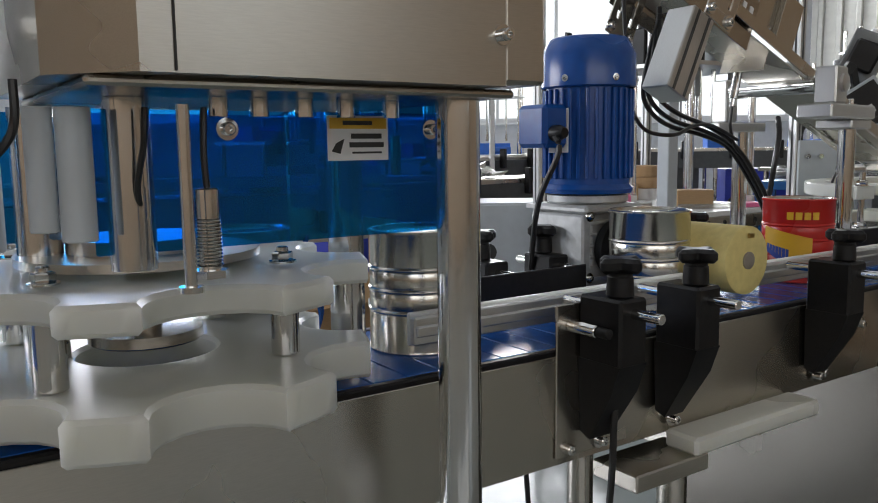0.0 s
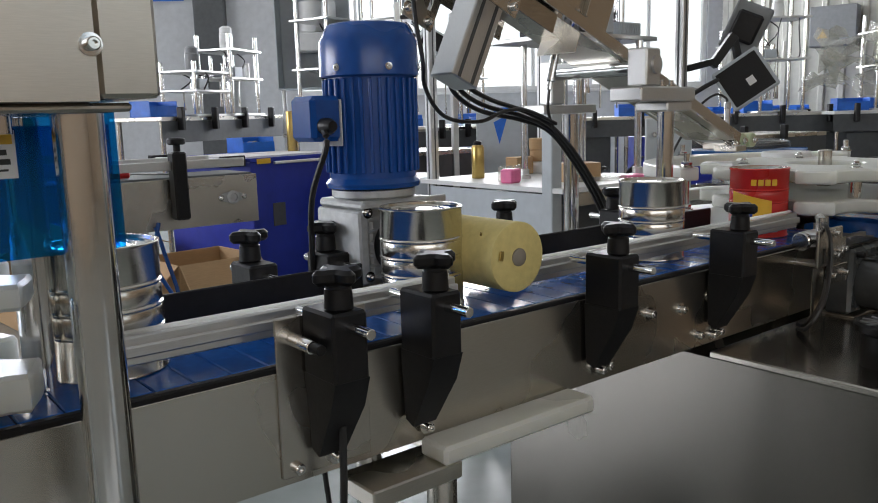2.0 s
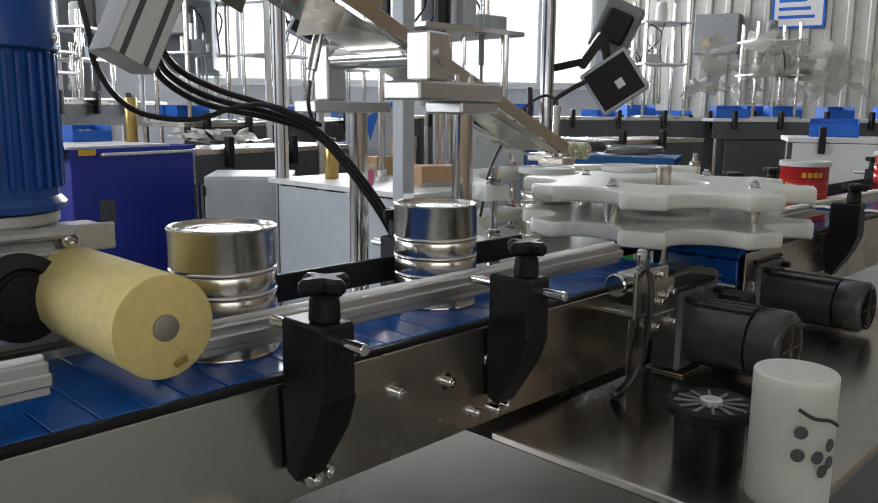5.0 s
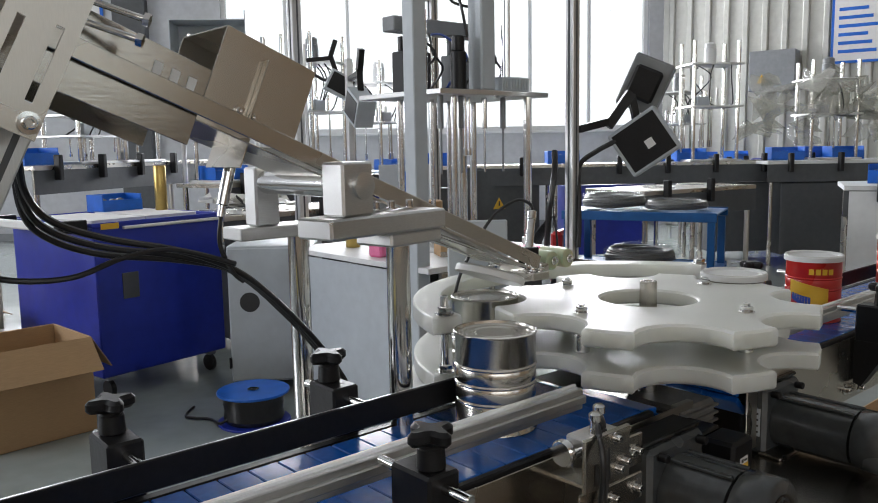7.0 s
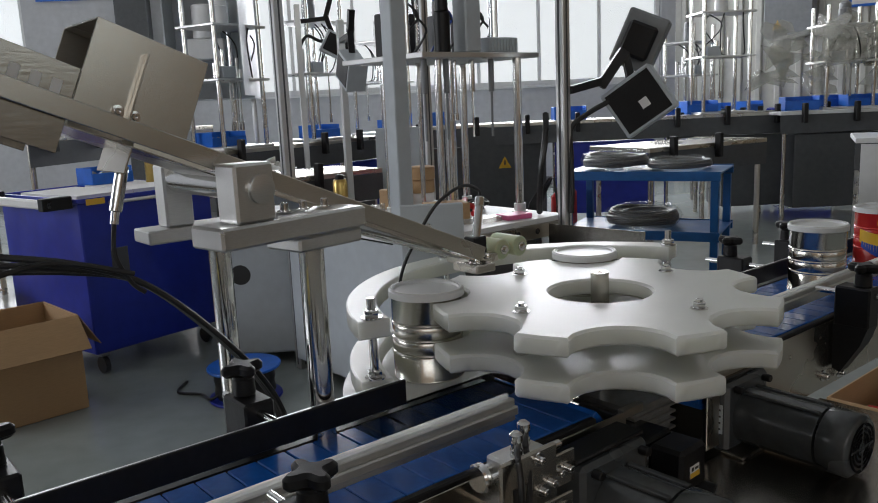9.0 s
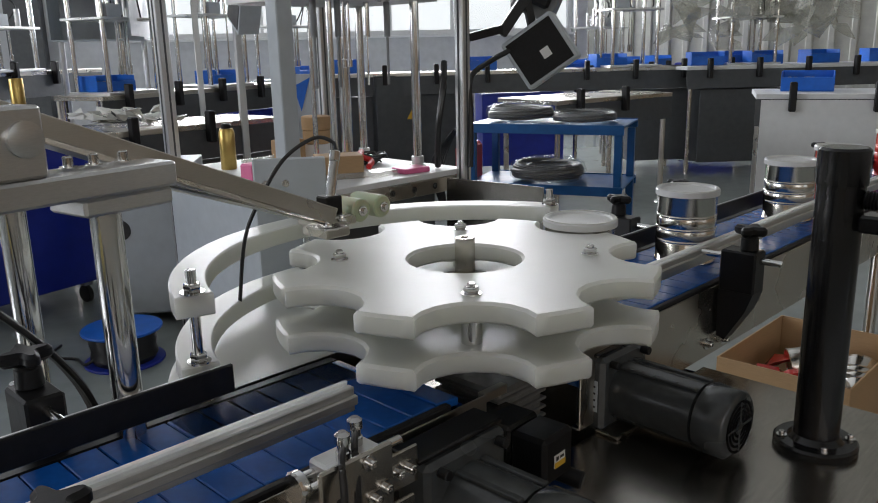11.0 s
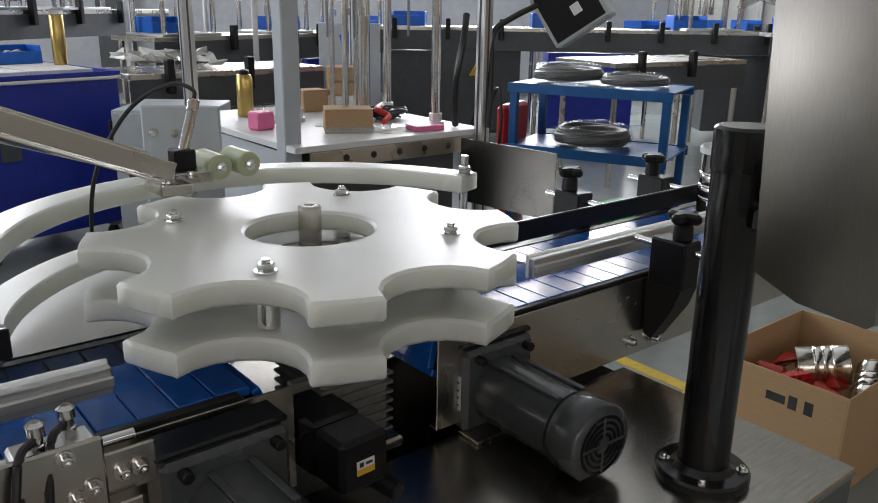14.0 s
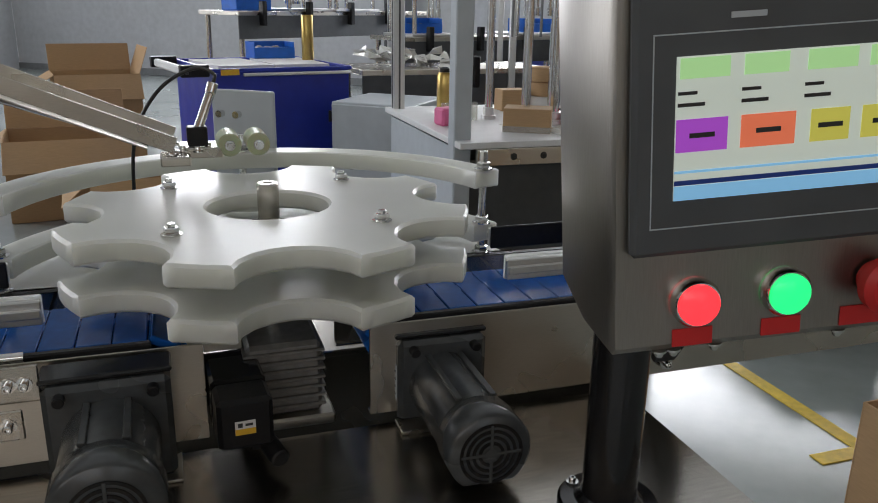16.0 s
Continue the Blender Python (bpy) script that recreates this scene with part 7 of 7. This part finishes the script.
for k, (x, y, rz) in enumerate(((8.22, 4.28, -64),)):
    bc = thing("blue_cabinet", "dark blue steel cabinet with castors", "cabinet", pose(x, y, 0, 0, 0, rz), group="blue cabinets in the hall")
    s = Shape()
    s.box(0, 0.75, 0, 0.55, 0.10, 0.92, 0.006)
    part("body", s, CARTBLUE, bc)
    s = Shape()
    s.box(0.37, 0.38, -0.003, 0.0, 0.12, 0.90, 0.001)
    part("door_gap", s, BLACK, bc)
    for xx in (0.06, 0.69):
        for yy in (0.06, 0.49):
            s = Shape()
            s.rod((xx - 0.015, yy, 0.05), (xx + 0.015, yy, 0.05), 0.05, 16, 0.004)
            part("castor", s, RUBBER, bc)
film = Shape()
rr = random.Random(12)
for k in range(60):
    c = Vector((rr.uniform(0, 1.5), rr.uniform(0, 0.5), rr.uniform(0.0, 0.55)))
    film.hull([tuple(c + Vector((rr.uniform(-0.16, 0.16), rr.uniform(-0.16, 0.16), rr.uniform(-0.12, 0.12)))) for _ in range(6)])
solid("film_bundle", film, BAG, "big heap of clear crumpled plastic film on a bench", "plastic film", pose(5.9, 2.95, 1.16, 0, 0, -40), kind="stuff")
heap = Shape()
for k in range(30):
    c = Vector((rr.uniform(0.0, 0.55), rr.uniform(0.05, 0.35), rr.uniform(0.03, 0.09)))
    heap.hull([tuple(c + Vector((rr.uniform(-0.06, 0.06), rr.uniform(-0.06, 0.06), rr.uniform(-0.03, 0.03)))) for _ in range(6)])
solid("parts_heap", heap, FILM, "heap of wrapped machine parts on the bench", "parts", pose(0.93, 3.44, 0.782, 0, 0, 4), kind="stuff")
sheet = thing("film_sheet_panel", "steel panel with blue-white protective film", "panel", pose(2.05, 3.55, 0, 0, 0, -38))
s = Shape()
s.box(0, 0.36, 0, 0.02, 0, 1.02, 0.002)
part("panel", s, GREYPAINT, sheet)
s = Shape()
s.hull([(x, y, z) for x, z in ((0.12, 0.95), (0.22, 1.0), (0.16, 0.80)) for y in (-0.003, -0.0005)])
part("film_print", s, BINBLUE, sheet)
s = Shape()
s.hull([(x, y, z) for x, z in ((0.20, 0.40), (0.32, 0.48), (0.26, 0.30)) for y in (-0.003, -0.0005)])
part("film_print", s, BINBLUE, sheet)


# ---- movement ----
STEPS = [2.9, 4.4, 4.85, 5.3, 6.8, 7.6, 8.4, 9.2, 10.0, 10.8, 11.6, 12.25]
SPEED = 0.2
Z0 = BELT_Z + CAN_H / 2


def star_angle(t):
    """Turn of the starwheel: a quick eighth of a turn at each step."""
    a = 0.0
    for s0 in STEPS:
        u = min(1.0, max(0.0, (t - s0 + 0.13) / 0.26))
        a -= 45 * u * u * (3 - 2 * u)
    return a + 405


def times():
    out = {0.0, 16.0}
    for s0 in STEPS:
        out |= {round(s0 - 0.13 + 0.26 * k / 4, 3) for k in range(5)}
    return sorted(out)


def carried(first, exit_step):
    """Rows of a can that rides in a pocket from one step to its release."""
    rows = []
    for t in times():
        if first - 0.14 <= t <= exit_step + 0.14:
            done = star_angle(first - 0.2) - star_angle(t)
            a = radians(180 - done)
            rows.append((t, STAR[0] + POCKET * math.cos(a), STAR[1] + POCKET * math.sin(a)))
    return rows


def flips(t0):
    """Rows of a can that is tipped over the roller: seconds, x, z, tilt."""
    rows = []
    for dt, turn, dx, z in ((0.0, 0, -0.076, 0.0), (0.1, 11, -0.068, 0.842), (0.2, 37, -0.055, 0.876), (0.3, 64, -0.018, 0.902), (0.4, 93, 0.028, 0.916), (0.5, 126, 0.066, 0.902), (0.6, 155, 0.096, 0.870), (0.7, 180, 0.108, 0.0)):
        rows.append((t0 + dt, RX + dx, z, turn))
    return rows


def chute_slot(k):
    """Place of the waiting cap number k in the chute."""
    x = -0.163 - 0.118 * k
    return pose(x, 0.305, chute(x) - 0.006, 0, 22.7, 0)


def on_chain(u, lo, hi):
    """Pose of a slat at u along a chain that turns over its end rollers at lo and hi."""
    end, over = (hi, u - hi) if u > hi else (lo, u - lo) if u < lo else (u, 0.0)
    zc, half = BELT_Z - 0.005 - LOOP_R, math.pi * LOOP_R
    a = max(-math.pi, min(math.pi, over / LOOP_R))
    x = end + LOOP_R * math.sin(a)
    if abs(over) > half:
        x = end - (over - math.copysign(half, over))
    return pose(x, 0, zc + LOOP_R * math.cos(a), 0, math.degrees(a), 0)


def motions():
    for slats, lo, hi in ((CHAIN_IN, -99.0, BELT_ENDS[0]), (CHAIN_OUT, BELT_ENDS[1], 99.0)):
        for ob, u0 in slats:
            marks = [0.0, 8.0, 16.0]
            for j in (-6, -1, 0, 1, 2, 3, 4, 5, 6, 11):
                marks += [(hi + math.pi * LOOP_R * j / 5 - u0) / SPEED, (lo - math.pi * LOOP_R * j / 5 - u0) / SPEED]
            marks = sorted({round(t * 30) / 30 for t in marks if 0 <= t <= 16})
            walk(ob, [(t, on_chain(u0 + SPEED * t, lo, hi)) for t in marks])
    walk(star, [(t, pose(STAR[0], STAR[1], 0, 0, 0, star_angle(t))) for t in times()])
    walk(star_left, [(0, pose(-1.738, 0.10, 0, 0, 0, 45)), (0.95, pose(-1.738, 0.10, 0, 0, 0, 45)), (1.5, pose(-1.738, 0.10, 0, 0, 0, 0)), (16, pose(-1.738, 0.10, 0, 0, 0, 0))])
    walk(flip, [(k * 0.25, pose(RX, 0.015, RZ, 0, 80.0 * k, 0)) for k in range(65)])

    def run(name, before, flip_at, wait, pocket, release, lid_at):
        rows = [(t, pose(x, y, Z0)) for t, x, y in before]
        turned = 0
        if flip_at is not None:
            rows += [(t, pose(x, YC, max(z, Z0), 0, r, 0)) for t, x, z, r in flips(flip_at)]
            turned = 180
        rows += [(t, pose(x, YC, Z0, 0, turned, 0)) for t, x in wait]
        ride = carried(pocket, release) if pocket is not None else []
        rows += [(t, pose(x, y, Z0, 0, turned, 0)) for t, x, y in ride]
        if release is not None and release < 16:
            t1 = release + 0.14
            for k in range(1, 33):
                t2 = max(0.0, t1) + 0.5 * k
                if t2 < 16.4:
                    rows.append((min(t2, 16.0), pose(STAR[0] + POCKET + 0.012 + SPEED * (min(t2, 16.0) - t1), YC, Z0, 0, turned, 0)))
        rows.sort(key=lambda r: r[0])
        body = silver.get(name) or reds[name]
        walk(body, rows)
        top = []
        for t, m in rows:
            if t >= lid_at:
                p = m.translation
                top.append((t, pose(p.x, p.y, p.z + CAN_H / 2 + 0.001)))
        if name in caps:
            slot = chute_slot("RBAD".index(name))
            walk(caps[name], [(0.0, slot), (lid_at - 0.45, slot), (lid_at - 0.18, LID_WAIT)] + top)

    E = POCKET
    run("A", [(0, -1.445, YC), (0.5, -1.31, YC), (1.0, -1.17, YC), (1.35, -1.080, YC), (2.0, -1.076, YC)], 2.7, [(3.5, -0.885), (4.2, -0.723), (6.3, -0.316), (6.55, -E)], 6.8, 9.2, 7.05)
    run("D", [(0, -1.596, 0.242), (0.95, -1.596, 0.242), (1.1, -1.573, 0.213), (1.3, -1.546, 0.158), (1.5, -1.537, 0.115), (1.75, -1.525, YC), (2.0, -1.472, YC), (2.5, -1.319, YC), (3.0, -1.188, YC), (3.4, -1.078, YC)], 4.0,
        [(4.8, -0.893), (6.3, -0.520), (7.0, -0.342), (7.7, -0.332), (8.05, -E)], 8.4, 10.8, 8.66)
    run("B", [], 0.0, [(0.8, -0.905), (1.2, -0.823), (1.5, -0.729), (2.0, -0.592), (3.0, -0.342), (3.5, -0.30), (4.0, -E)], 4.4, 6.8, 4.65)
    run("R", [(0, -0.727, YC), (0.5, -0.59, YC), (1.2, -0.437, YC), (1.5, -0.345, YC), (1.9, -E, YC)], None, [], 2.9, 5.3, 3.15)
    # cans that have already passed or not yet reached the wheel
    run("S", [(0, 0.1826, 0.2976), (2.76, 0.1826, 0.2976)], None, [], None, 2.9, 0.0)
    run("Q", [(0, 0.36, YC)], None, [], None, -0.65, 0.0)


motions()
